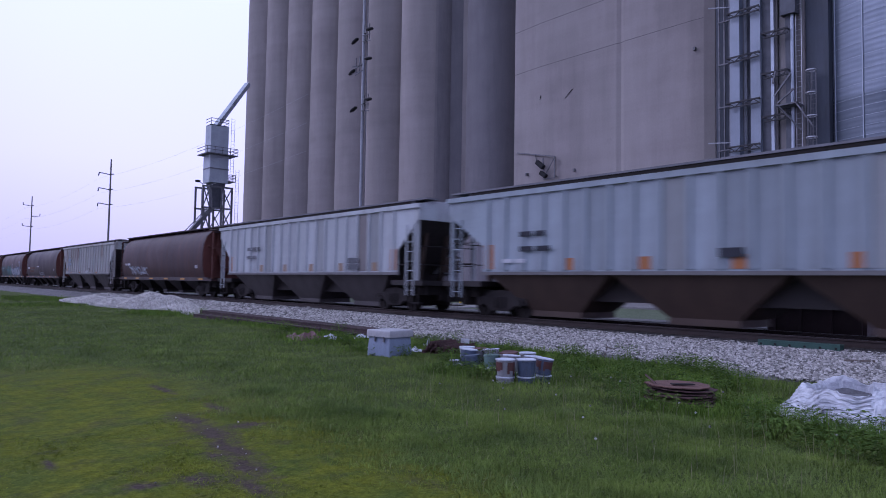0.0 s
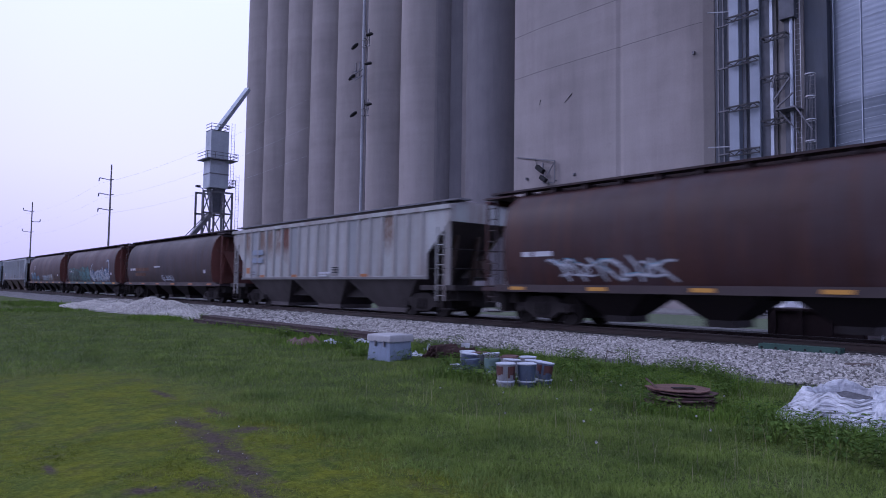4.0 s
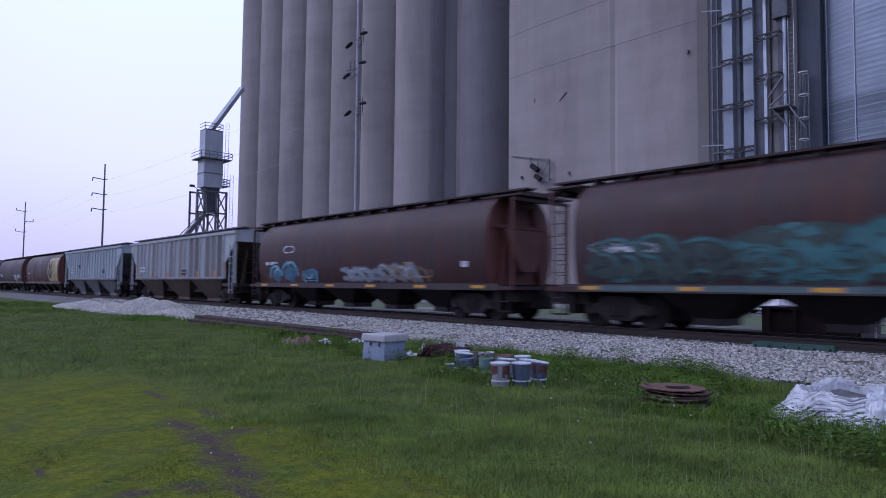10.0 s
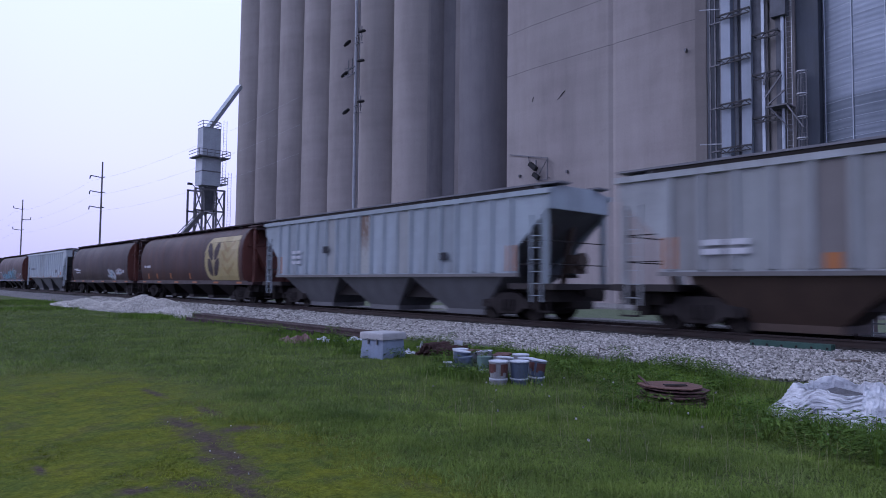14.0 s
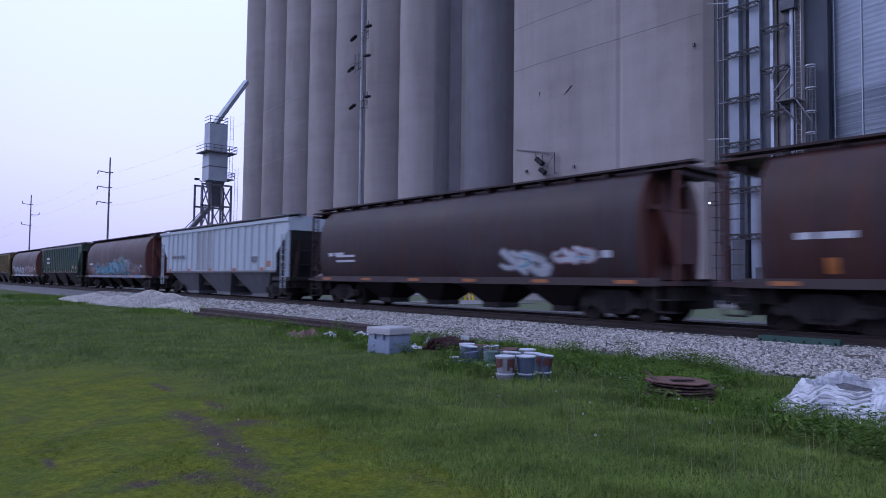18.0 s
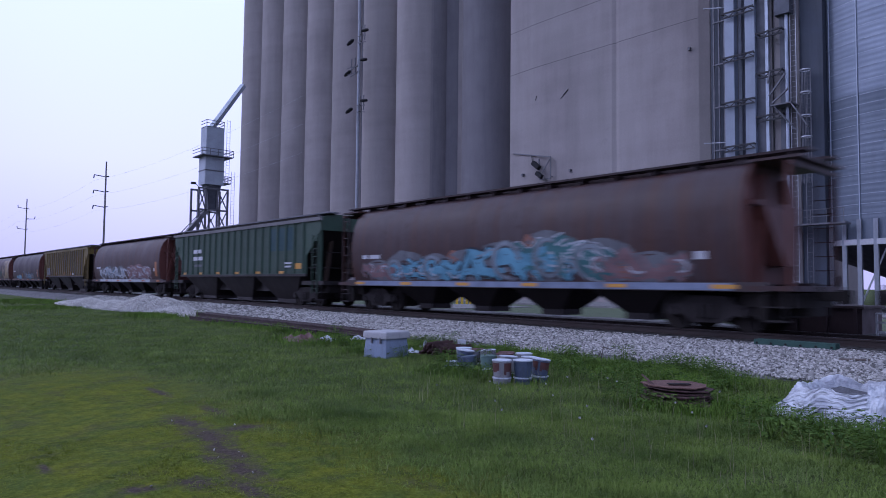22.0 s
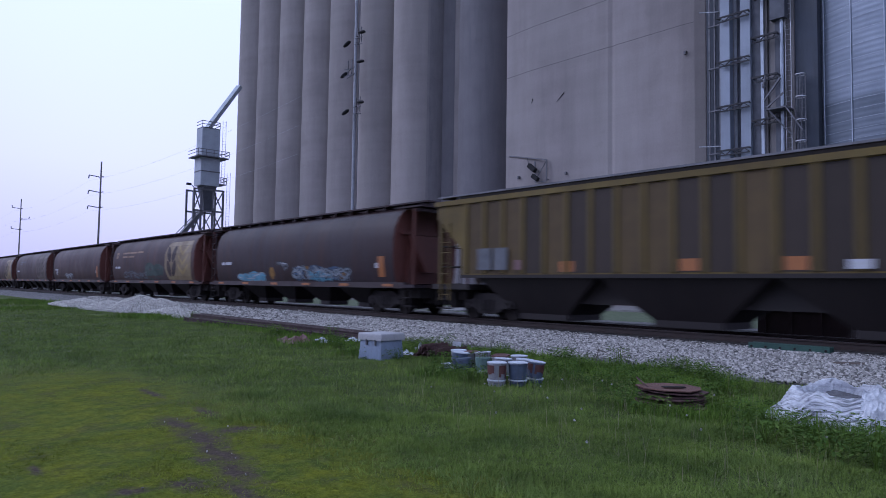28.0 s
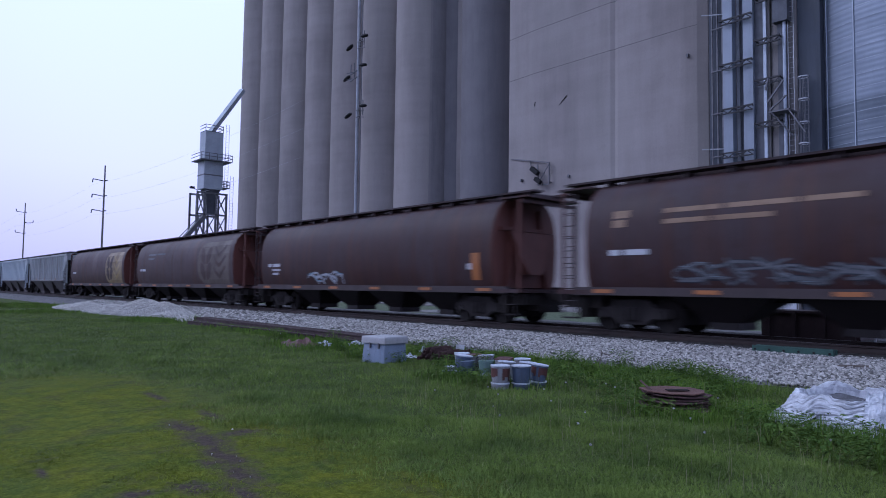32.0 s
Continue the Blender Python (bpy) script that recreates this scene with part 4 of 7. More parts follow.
def silos():
    t = thing("grain_silo_row", pose(62.0, 0, 0), "row of tall weathered grey concrete grain silos", "grain elevator")
    for k, y in enumerate((127.6, 119.1, 110.3, 101.4, 92.7, 83.9, 75.1)):
        part("silo", silo_form("silo", M_CONC), M_CONC, t, at=pose(0, y, 0, 0, 0, 40 * k))
    # recessed pair: the shade of the recess is put into a darker concrete
    part("silo", silo_form("silo", M_RECESS), M_RECESS, t, "recessed silo, its shade in the concrete colour", at=pose(4.6, 72.2, 0))
    part("silo", silo_form("silo", M_RECESS), M_RECESS, t, "recessed silo, its shade in the concrete colour", at=pose(3.0, 64.0, 0, 0, 0, 70))
    # two steps of darker concrete down the flank of the last silo in the row
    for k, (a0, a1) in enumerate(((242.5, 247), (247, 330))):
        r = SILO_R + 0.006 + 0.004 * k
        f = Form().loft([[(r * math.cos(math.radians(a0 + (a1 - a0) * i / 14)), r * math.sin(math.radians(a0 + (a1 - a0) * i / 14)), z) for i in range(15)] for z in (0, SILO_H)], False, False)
        part("soot_streak", f, (M_FLANK2, M_FLANK3)[k], t, "darker band down the flank", True, at=pose(0, 75.1, 0))
    part("back_wall", Form().box(1.5, 67, 0, 12.0, 131, SILO_H - 0.5), M_CONC, t)

    b = thing("concrete_bin_block", pose(58, 0, 0), "massive smooth grey concrete bin block with pour joints", "grain elevator")

    def ring(a, z):
        return [(x + a * nx, y + a * ny, z) for x, y, nx, ny in ((14, 29.0, 0, 0), (1.3, 29.0, -0.2, -1), (0.45, 29.5, -0.7, -0.7), (0.1, 30.4, -1, -0.2), (0.0, 31.6, -1, 0), (0.0, 38.95, -1, 0), (0.16, 39.4, -1, 0), (0.0, 39.85, -1, 0), (0.0, 50.2, -1, 0), (0.3, 54.4, -1, 0.1), (14, 54.4, 0, 0))]

    part("bin_wall", Form().loft([ring(0, 0), ring(0, SILO_H)]), M_CONC, b)
    for z in (26.8, 31.9, 39.0):
        part("pour_joint", Form().loft([ring(0.006, z - 0.03)[3:10], ring(0.006, z + 0.03)[3:10]], False, False), M_JOINT, b, "dark horizontal joint line")
    # stains and fixings on the wall
    part("cable_end", Form().tube((-0.05, 45.5, 23.2), (-0.05, 46.5, 22.4), 0.05, 0.02), M_FLOOD, b)
    part("cable_end", Form().tube((-0.05, 50.0, 23.4), (-0.05, 50.15, 22.9), 0.05, 0.02), M_FLOOD, b)
    for y, z in ((52.0, 14.5), (45.1, 14.2), (31.2, 24.0)):
        part("wall_fitting", Form().box(-0.25, y - 0.1, z - 0.15, 0.2, y + 0.1, z + 0.15), M_FRAME, b)

    f = thing("wall_floodlight", pose(57.9, 47.6, 16.0), "black floodlight on a steel bracket high on the concrete wall", "floodlight")
    part("arm", Form().bar((0.3, 6.2, 1.3), (-0.3, 0, 0), 0.12).bar((-0.1, 3.0, 0.65), (0.2, 3.0, -0.4), 0.06), M_FRAME, f)
    fr = Form()
    for y in (0, 1.7):
        fr.bar((-0.3, y, 0), (-0.3, y * 0.9, -2.4), 0.12)
    fr.bar((-0.3, 0, -0.1), (-0.3, 1.7, -2.3), 0.08).bar((-0.3, 0, -2.4), (-0.3, 1.6, -2.4), 0.1).bar((0.1, 0, -2.2), (-0.3, 0, -2.2), 0.1)
    part("bracket", fr, M_FRAME, f)
    part("lamp_head", rounded(Form().box(-0.5, -0.62, -0.26, 0.0, 0.62, 0.26), 0.08), M_FLOOD, f, at=pose(-0.3, 1.9, -0.75, 38, 0, 0))
    part("lamp_head", rounded(Form().box(-0.45, -0.5, -0.24, 0.0, 0.5, 0.24), 0.08), M_FLOOD, f, at=pose(-0.3, 1.45, -1.9, 35, 0, 0))


def antenna_mast():
    t = thing("light_mast", pose(56.0, 77.4 * 56.0 / 52, 0), "slim steel mast with dark lamp heads against the silos", "mast")
    part("pole", Form().tube((0, 0, 0), (0, 0.3, SILO_H), 0.25, 0.23, 14), M_MAST, t, smooth=True)
    part("conduit", Form().tube((0.1, -0.7, 0), (0.1, -0.6, 46), 0.09, n=6), M_FRAME, t)

    def lamp(y, z, tilt):
        part("lamp_head", Form().loft([[(0.32 * math.cos(a) * r, yy, 0.24 * math.sin(a) * r) for a in [2 * math.pi * i / 10 for i in range(10)]] for yy, r in ((-0.85, 0.35), (-0.6, 0.9), (0.3, 1.0), (0.8, 0.6))]), M_FLOOD, t, "black lamp head", True, at=pose(-0.4, y, z, tilt, 0, 0))

    def cage(y, z, s):
        for yy in (0.7 * s, 1.7 * s):
            part("bracket_post", Form().bar((-0.3, y + yy, z - 0.9), (-0.3, y + yy, z + 1.4), 0.13), M_FRAME, t)
        for zz in (-0.9, 0.1):
            part("bracket_arm", Form().bar((-0.3, y, z + zz), (-0.3, y + 1.9 * s, z + zz - 0.3), 0.13), M_FRAME, t)
            part("bracket_strut", Form().bar((-1.1, y + 1.6 * s, z + zz - 0.3), (0, y + 0.6 * s, z + zz), 0.10), M_FRAME, t)

    for z, s, far in ((38.9, -1, 39.2), (34.5, 1, 34.4), (28.3, -1, 28.5)):
        cage(0, z, s)
        lamp(-1.9 if s < 0 else -1.7, z + 0.5, 8)
        lamp(2.0 if s < 0 else 2.6, z - 0.3 if s < 0 else z - 0.6, -16)


WALK_BARS = ((52.2, 26.9, 53.79, 24.87, 24.88), (52.2, 26.94, 53.63, 24.73, 13.55))


def tube_tower():
    """Spouts, lattice and ladders between the concrete block and the steel bin."""
    t = thing("spout_tower", pose(53, 0, 0), "tall steel spouts and leg casings tied by trusses", "grain spout")
    part("spout", Form().box(-0.3, 24.56, 0, 0.35, 25.34, 60), M_TUBE, t, "pale square spout casing")
    part("spout", Form().box(-0.3, 22.90, 0, 0.35, 23.68, 60), M_TUBE, t, "pale square spout casing")
    # fills the gap between the spouts; its dark tone stands for shade
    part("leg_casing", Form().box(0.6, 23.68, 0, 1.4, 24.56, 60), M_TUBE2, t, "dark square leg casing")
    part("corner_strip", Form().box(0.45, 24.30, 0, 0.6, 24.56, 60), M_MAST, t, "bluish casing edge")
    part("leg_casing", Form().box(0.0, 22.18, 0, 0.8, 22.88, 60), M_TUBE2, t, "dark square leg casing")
    part("corner_strip", Form().box(-0.1, 21.95, 0, 0.3, 22.18, 60), M_BINRIB, t, "bright narrow edge strip")
    part("leg_casing", Form().box(0.1, 21.08, 0, 0.8, 21.95, 60), M_CASING, t, "dusty brown-grey leg casing")
    part("downpipe", Form().tube((0.02, 21.66, 0), (0.02, 21.66, 60), 0.05, n=8), M_FLOOD, t, "thin dark pipe", True)
    part("leg_casing", Form().box(-0.1, 20.70, 0, 0.6, 21.08, 60), M_TUBE2, t, "dark square leg casing")
    part("downpipe", Form().tube((-0.1, 20.58, 0), (-0.1, 20.58, 22.7), 0.125, n=10), M_BINRIB, t, "thin white pipe", True)
    part("leg_casing", Form().box(0.3, 19.85, 0, 0.9, 20.45, 60), M_CASING, t, "dusty brown-grey leg casing")
    part("dust_box", Form().box(-0.5, 20.2, 22.7, 0.5, 21.3, 26.5), M_TUBE2, t, "dark bundled duct head")
    # two added slabs: shade beside the bin and the block, put into blue-black
    part("leg_casing", Form().box(0.5, 18.25, 0, 1.5, 19.83, 60), M_SHADELEG, t, "blue-black slab standing for shade")
    part("leg_casing", Form().box(0.6, 25.36, 0, 1.5, 26.95, 60), M_SHADELEG, t, "blue-black slab standing for shade")
    for y in (25.65, 26.1, 26.55):
        part("lattice_column", Form().bar((0.3, y, 0), (0.3, y, 60), 0.11), M_FRAME, t)
    for z in [2.2 + 3.6 * i for i in range(12)]:
        part("tie_bar", Form().bar((0.2, 25.6, z), (0.2, 26.6, z), 0.10), M_FRAME, t)

    def truss(y0, y1, z, w):
        f = Form().bar((-0.6, y0, z), (-0.6, y1, z), w).bar((-0.6, y0 - 0.2, z - 0.38), (-0.6, y1, z - 0.38), w * 0.8)
        f.bar((0.2, y0, z), (0.2, y1, z), w * 0.8)
        k = max(3, round((y0 - y1) / 0.5))
        for i in range(k):
            a, c = y0 - 0.2 + (y1 - y0 + 0.2) * i / k, y0 - 0.2 + (y1 - y0 + 0.2) * (i + 1) / k
            f.bar((-0.6, a, z - 0.38 * (i % 2)), (-0.6, c, z - 0.38 * ((i + 1) % 2)), w * 0.55)
        for y in (y0 - 0.1, y1 + 0.1):
            f.bar((-0.6, y, z), (0.3, y, z), w * 0.7)
        part("truss", f, M_TRUSS, t, "dark lattice tie")

    for z in (2.0, 5.6, 9.3, 13.0, 16.6, 20.3, 24.0, 27.7):
        truss(25.5, 22.85, z, 0.12)
    for z in (4.9, 8.3, 11.7, 15.0, 18.4, 21.6, 25.0):
        truss(22.7, 20.7, z, 0.13)
    for x0, y0, x1, y1, z in WALK_BARS:
        part("walk_bar", Form().bar((x0 - 53, y0, z), (x1 - 53, y1, z), 0.08), M_GALV, t)
    lad = ladder_form(0.0, 20.15, 0, 30, w=0.4, step=0.4)
    part("ladder", lad, M_GALV, t, "steel ladder")
    pl = Form().box(-1.2, 19.9, 15.5, 0.4, 21.4, 15.62).bar((-1.1, 20.0, 15.6), (-1.1, 18.8, 13.6), 0.09).bar((-1.1, 21.2, 15.5), (-0.4, 19.9, 13.6), 0.09)
    part("platform", pl, M_FRAME, t)
    for y0, z0, y1, z1 in ((21.6, 16.4, 20.4, 17.9), (21.4, 15.8, 20.2, 16.7), (21.7, 17.4, 21.5, 18.3)):
        part("brace", Form().bar((-0.9, y0, z0), (-0.9, y1, z1), 0.12), M_FRAME, t)
    cage = Form()
    cage.loft([[(-0.3 + r * math.cos(math.pi * i / 8), 19.2 + r * math.sin(math.pi * i / 8), z) for i in range(16)] for r, z in ((0.34, -0.04), (0.38, -0.04), (0.38, 0.04), (0.34, 0.04))], True, False)
    hoop = cage.mesh("cage_hoop", M_GALV)
    for z in (11.3, 12.95, 14.55, 16.3, 18.0):
        part("cage_hoop", hoop, M_GALV, t, "bright ladder cage hoop", at=pose(0, 0, z))
    for i in range(7):
        a = 2 * math.pi * i / 7
        cg = Form().bar((-0.3 + 0.36 * math.cos(a), 19.2 + 0.36 * math.sin(a), 9.5), (-0.3 + 0.36 * math.cos(a), 19.2 + 0.36 * math.sin(a), 18.0), 0.03)
        part("cage_bar", cg, M_FRAME, t)
    part("caged_ladder", ladder_form(0.1, 19.2, 1.0, 18.2, w=0.4, step=0.35), M_FRAME, t)
    part("catwalk", Form().box(-1.0, 16.5, 6.3, 0.2, 21.0, 6.42).bar((-1.0, 16.5, 7.4), (-1.0, 21.0, 7.4), 0.05).bar((-1.0, 16.5, 6.9), (-1.0, 21.0, 6.9), 0.04), M_FRAME, t)
    for i in range(5):
        part("catwalk_post", Form().bar((-1.0, 16.6 + 1.08 * i, 6.4), (-1.0, 16.6 + 1.08 * i, 7.4), 0.05), M_FRAME, t)
    part("yard_lamp", Form().tube((-1.0, 20.6, 7.60), (-1.0, 20.6, 7.72), 0.07, 0.05, 10), M_LAMP, t, "small lit white lamp")
    part("yard_lamp", Form().tube((-1.0, 26.7, 8.2), (-1.0, 26.7, 8.33), 0.075, 0.06, 10), M_LAMP, t, "small lit warm lamp")
    part("lamp_bracket", Form().bar((-1.0, 26.7, 8.36), (0.3, 26.6, 8.5), 0.06), M_FRAME, t)
    for y, w, h in ((25.9, 0.7, 4.8), (24.5, 1.0, 5.2), (22.9, 0.6, 3.0)):
        part("casing_boot", Form().box(-0.7, y - w / 2, 0, 0.9, y + w / 2, h), M_TUBE2, t, "dark leg boot")
    w = thing("rear_bin_wall", pose(72, 0, 0), "plain concrete wall of bins behind the spouts", "grain elevator")
    part("wall", Form().box(0, 24, 0, 8, 40.5, SILO_H), M_CONC, w)


def steel_bin():
    R, cx, cy = 10.6, 63.4, 12.8
    t = thing("steel_grain_bin", pose(cx, cy, 0), "large corrugated galvanised grain bin raised on steel legs", "grain bin")
    n = 96
    rows = []
    z = 6.6
    low = []
    while z < 40:
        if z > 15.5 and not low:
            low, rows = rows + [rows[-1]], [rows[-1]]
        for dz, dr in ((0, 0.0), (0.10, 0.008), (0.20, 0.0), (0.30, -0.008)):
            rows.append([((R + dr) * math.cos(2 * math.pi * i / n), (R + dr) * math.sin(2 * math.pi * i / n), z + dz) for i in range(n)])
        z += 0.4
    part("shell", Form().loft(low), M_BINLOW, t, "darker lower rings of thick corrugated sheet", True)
    part("shell", Form().loft(rows), M_BIN, t, "corrugated bin wall", True)
    arc = Form()
    for i in range(40):
        a, c = math.pi * (0.75 + 0.5 * i / 40), math.pi * (0.75 + 0.5 * (i + 1) / 40)
        arc.add([((R + 0.03) * math.cos(q), (R + 0.03) * math.sin(q), zz) for zz in (-0.011, 0.011) for q in (a, c)], [(0, 1, 3, 2)])
    am = arc.mesh("sheet_seam", M_BINRIB)
    for z in [7.0 + 0.71 * i for i in range(13)] + [16.5 + 1.0 * i for i in range(18)]:
        part("sheet_seam", am, M_BINRIB, t, at=pose(0, 0, z))
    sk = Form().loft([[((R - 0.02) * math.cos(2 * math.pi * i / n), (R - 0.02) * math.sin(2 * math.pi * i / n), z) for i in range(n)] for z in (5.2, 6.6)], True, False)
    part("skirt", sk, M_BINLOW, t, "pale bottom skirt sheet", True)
    bm = Form().loft([[((R + dr) * math.cos(2 * math.pi * i / n), (R + dr) * math.sin(2 * math.pi * i / n), z) for i in range(n)] for dr, z in ((-0.1, 4.8), (0.25, 4.8), (0.25, 5.2), (-0.1, 5.2))], True, False)
    part("ring_beam", bm, M_GALV, t, smooth=True)
    for i in range(20):
        a = math.radians(150.6 + 6.1 * (i - 6))
        x, y = (R + 0.12) * math.cos(a), (R + 0.12) * math.sin(a)
        part("leg", Form().bar((x, y, 0), (x, y, 6.6), 0.28), M_LEG, t)
        if 2 < i < 9:
            a = math.radians(150.63 + 12.19 * (i - 4))
            x, y = (R + 0.06) * math.cos(a), (R + 0.06) * math.sin(a)
            part("stiffener", Form().bar((x, y, 6.6), (x, y, 40), 0.055), M_BINRIB, t, "bright vertical stiffener")
    part("hopper_bottom", Form().loft([[(r * math.cos(2 * math.pi * i / 32), r * math.sin(2 * math.pi * i / 32), z) for i in range(32)] for r, z in ((10.2, 5.2), (1.0, 1.2))]), M_TUBE2, t, "dark conical bin bottom", True)
    for i in range(4):
        part("cross_brace", Form().bar((-10.1 + 0.1 * i, 3.3 - 1.75 * i, 0.3), (-10.1 + 0.1 * i, 1.55 - 1.75 * i, 4.6), 0.10), M_GALV, t)
    part("hatch", Form().box(-R - 0.25, -2.2, 11.0, -R + 0.3, -1.5, 12.4), M_FRAME, t, "dark access hatch")


def loadout_tower():
    t = thing("loadout_tower", pose(46.9, 116, 0), "grey steel loading tower on braced legs with railed platforms", "tower")
    legs = (-2.15, -0.9, 1.2, 3.1)
    for x in legs:
        for y in (0, 3.5):
            part("leg", Form().bar((x, y, 0), (x, y, 18.2), 0.3), M_FRAME, t)
    for z in (18.2, 14.4, 10.6):
        for y in (0, 3.5):
            part("girt", Form().bar((-2.3, y, z), (3.25, y, z), 0.3), M_FRAME, t)
    for x0, x1 in ((legs[0], legs[1]), (legs[2], legs[3])):
        for z in (10.6, 14.4):
            part("brace", Form().bar((x0, 0, z), (x1, 0, z + 3.8), 0.17), M_FRAME, t)
            part("brace", Form().bar((x1, 0, z), (x0, 0, z + 3.8), 0.17), M_FRAME, t)
    part("brace", Form().bar((legs[1], 0, 10.6), (legs[2], 0, 14.4), 0.15), M_FRAME, t)
    part("brace", Form().bar((legs[2], 0, 10.6), (legs[1], 0, 14.4), 0.15), M_FRAME, t)
    part("lower_bin", Form().box(-1.35, -0.6, 18.9, 2.05, 2.4, 24.0), M_TOWER, t, "blue-grey sheet-metal bin")
    part("bin_band", Form().box(-1.4, -0.66, 21.3, 2.1, 2.46, 21.5), M_FRAME, t)
    part("upper_bin", Form().box(-1.2, -0.3, 24.0, 2.05, 2.2, 29.3), M_TOWER, t, "blue-grey sheet-metal bin")
    part("hopper", Form().loft([[(-0.8, -0.2, 18.9), (1.8, -0.2, 18.9), (1.8, 2.2, 18.9), (-0.8, 2.2, 18.9)], [(-0.2, 0.5, 15.6), (1.2, 0.5, 15.6), (1.2, 1.8, 15.6), (-0.2, 1.8, 15.6)], [(-0.2, 0.5, 14.6), (1.2, 0.5, 14.6), (1.2, 1.8, 14.6), (-0.2, 1.8, 14.6)]]), M_TUBE2, t, "dark discharge hopper")

    def deck(x0, x1, y0, y1, z):
        part("platform", Form().box(x0, y0, z - 0.15, x1, y1, z), M_FRAME, t)
        for h in (0.55, 1.1):
            part("handrail", Form().bar((x0, y0, z + h), (x1, y0, z + h), 0.09), M_FRAME, t)
            for x in (x0, x1):
                part("handrail", Form().bar((x, y0, z + h), (x, y1, z + h), 0.09), M_FRAME, t)
        m = max(2, round((x1 - x0) / 1.3))
        for i in range(m + 1):
            part("rail_post", Form().bar((x0 + (x1 - x0) * i / m, y0, z), (x0 + (x1 - x0) * i / m, y0, z + 1.1), 0.08), M_FRAME, t)

    deck(-2.3, 3.3, -1.6, 3.0, 24.0)
    deck(-1.2, 2.0, -0.3, 2.2, 29.3)
    deck(2.1, 3.3, -0.8, 2.0, 19.4)
    part("ladder", ladder_form(2.6, -0.8, 19.4, 30.8, "x", 0.6, 0.5), M_FRAME, t, "tall dark ladder")
    part("ladder", ladder_form(3.8, -0.5, 6, 21.6, "x", 0.6, 0.5), M_FRAME, t, "tall dark ladder")
    part("conveyor", Form().bar((0.2, 1.2, 29.2), (8.0, 5.6, 39.6), 0.9, 0.75), M_TOWER, t, "inclined grey conveyor casing")
    part("spout", Form().bar((-0.6, 0.3, 14.2), (-5.4, -0.5, 8.6), 0.7), M_FRAME, t, "inclined loading spout")
    part("spout_rail", Form().bar((-1.2, 0.2, 14.4), (-5.8, -0.6, 9.4), 0.12), M_FRAME, t)
    part("arm_lamp", Form().bar((-2.2, 0, 18.4), (-2.9, 0, 18.9), 0.1).box(-3.5, -0.3, 18.7, -2.8, 0.3, 19.05), M_FLOOD, t)


def poles():
    arms = (24.2, 20.9, 17.6)
    for y, top in ((156.4, 27.5), (245.2, 27.2)):
        t = thing("utility_pole", pose(40, y, 0), "tall grey wooden power pole with staggered insulator arms", "utility pole", "power poles along the track")
        part("pole", Form().tube((0, 0, 0), (0, 0, top), 0.25, 0.15, 12), M_WOODPOLE, t, smooth=True)
        for i, z in enumerate(arms):
            s = -1 if y < 200 or i != 1 else 1
            part("crossarm", Form().bar((0, 0, z - 0.1), (s * 2.3, 0, z + 0.15), 0.17), M_FRAME, t)
            part("insulator", Form().tube((s * 2.3, 0, z + 0.1), (s * 2.4, 0, z + 0.9 if y > 200 else z - 0.6), 0.12, n=8), M_FRAME, t)
            part("insulator", Form().tube((0.1, 0, z), (0.6, 0, z + 0.1), 0.10, n=8), M_FLOOD, t)
    for i, z in enumerate(arms):
        w = Form()
        ends = [(-2.1, 67.6), (-2.1, 156.4), (-2.1, 245.2), (-2.1, 334)]
        for (xa, ya), (xb, yb) in zip(ends, ends[1:]):
            for k in range(10):
                p = [(xa, ya + (yb - ya) * q, z - 1.0 - 4 * 1.3 * q * (1 - q)) for q in (k / 10, (k + 1) / 10)]
                w.tube(p[0], p[1], 0.009, n=4, caps=False)
        lone("power_line", w, M_GALV, "thin grey power line strung between poles", "cable", at=pose(40, 0, 0), group="power lines")


silos()
antenna_mast()
tube_tower()
steel_bin()
loadout_tower()
poles()


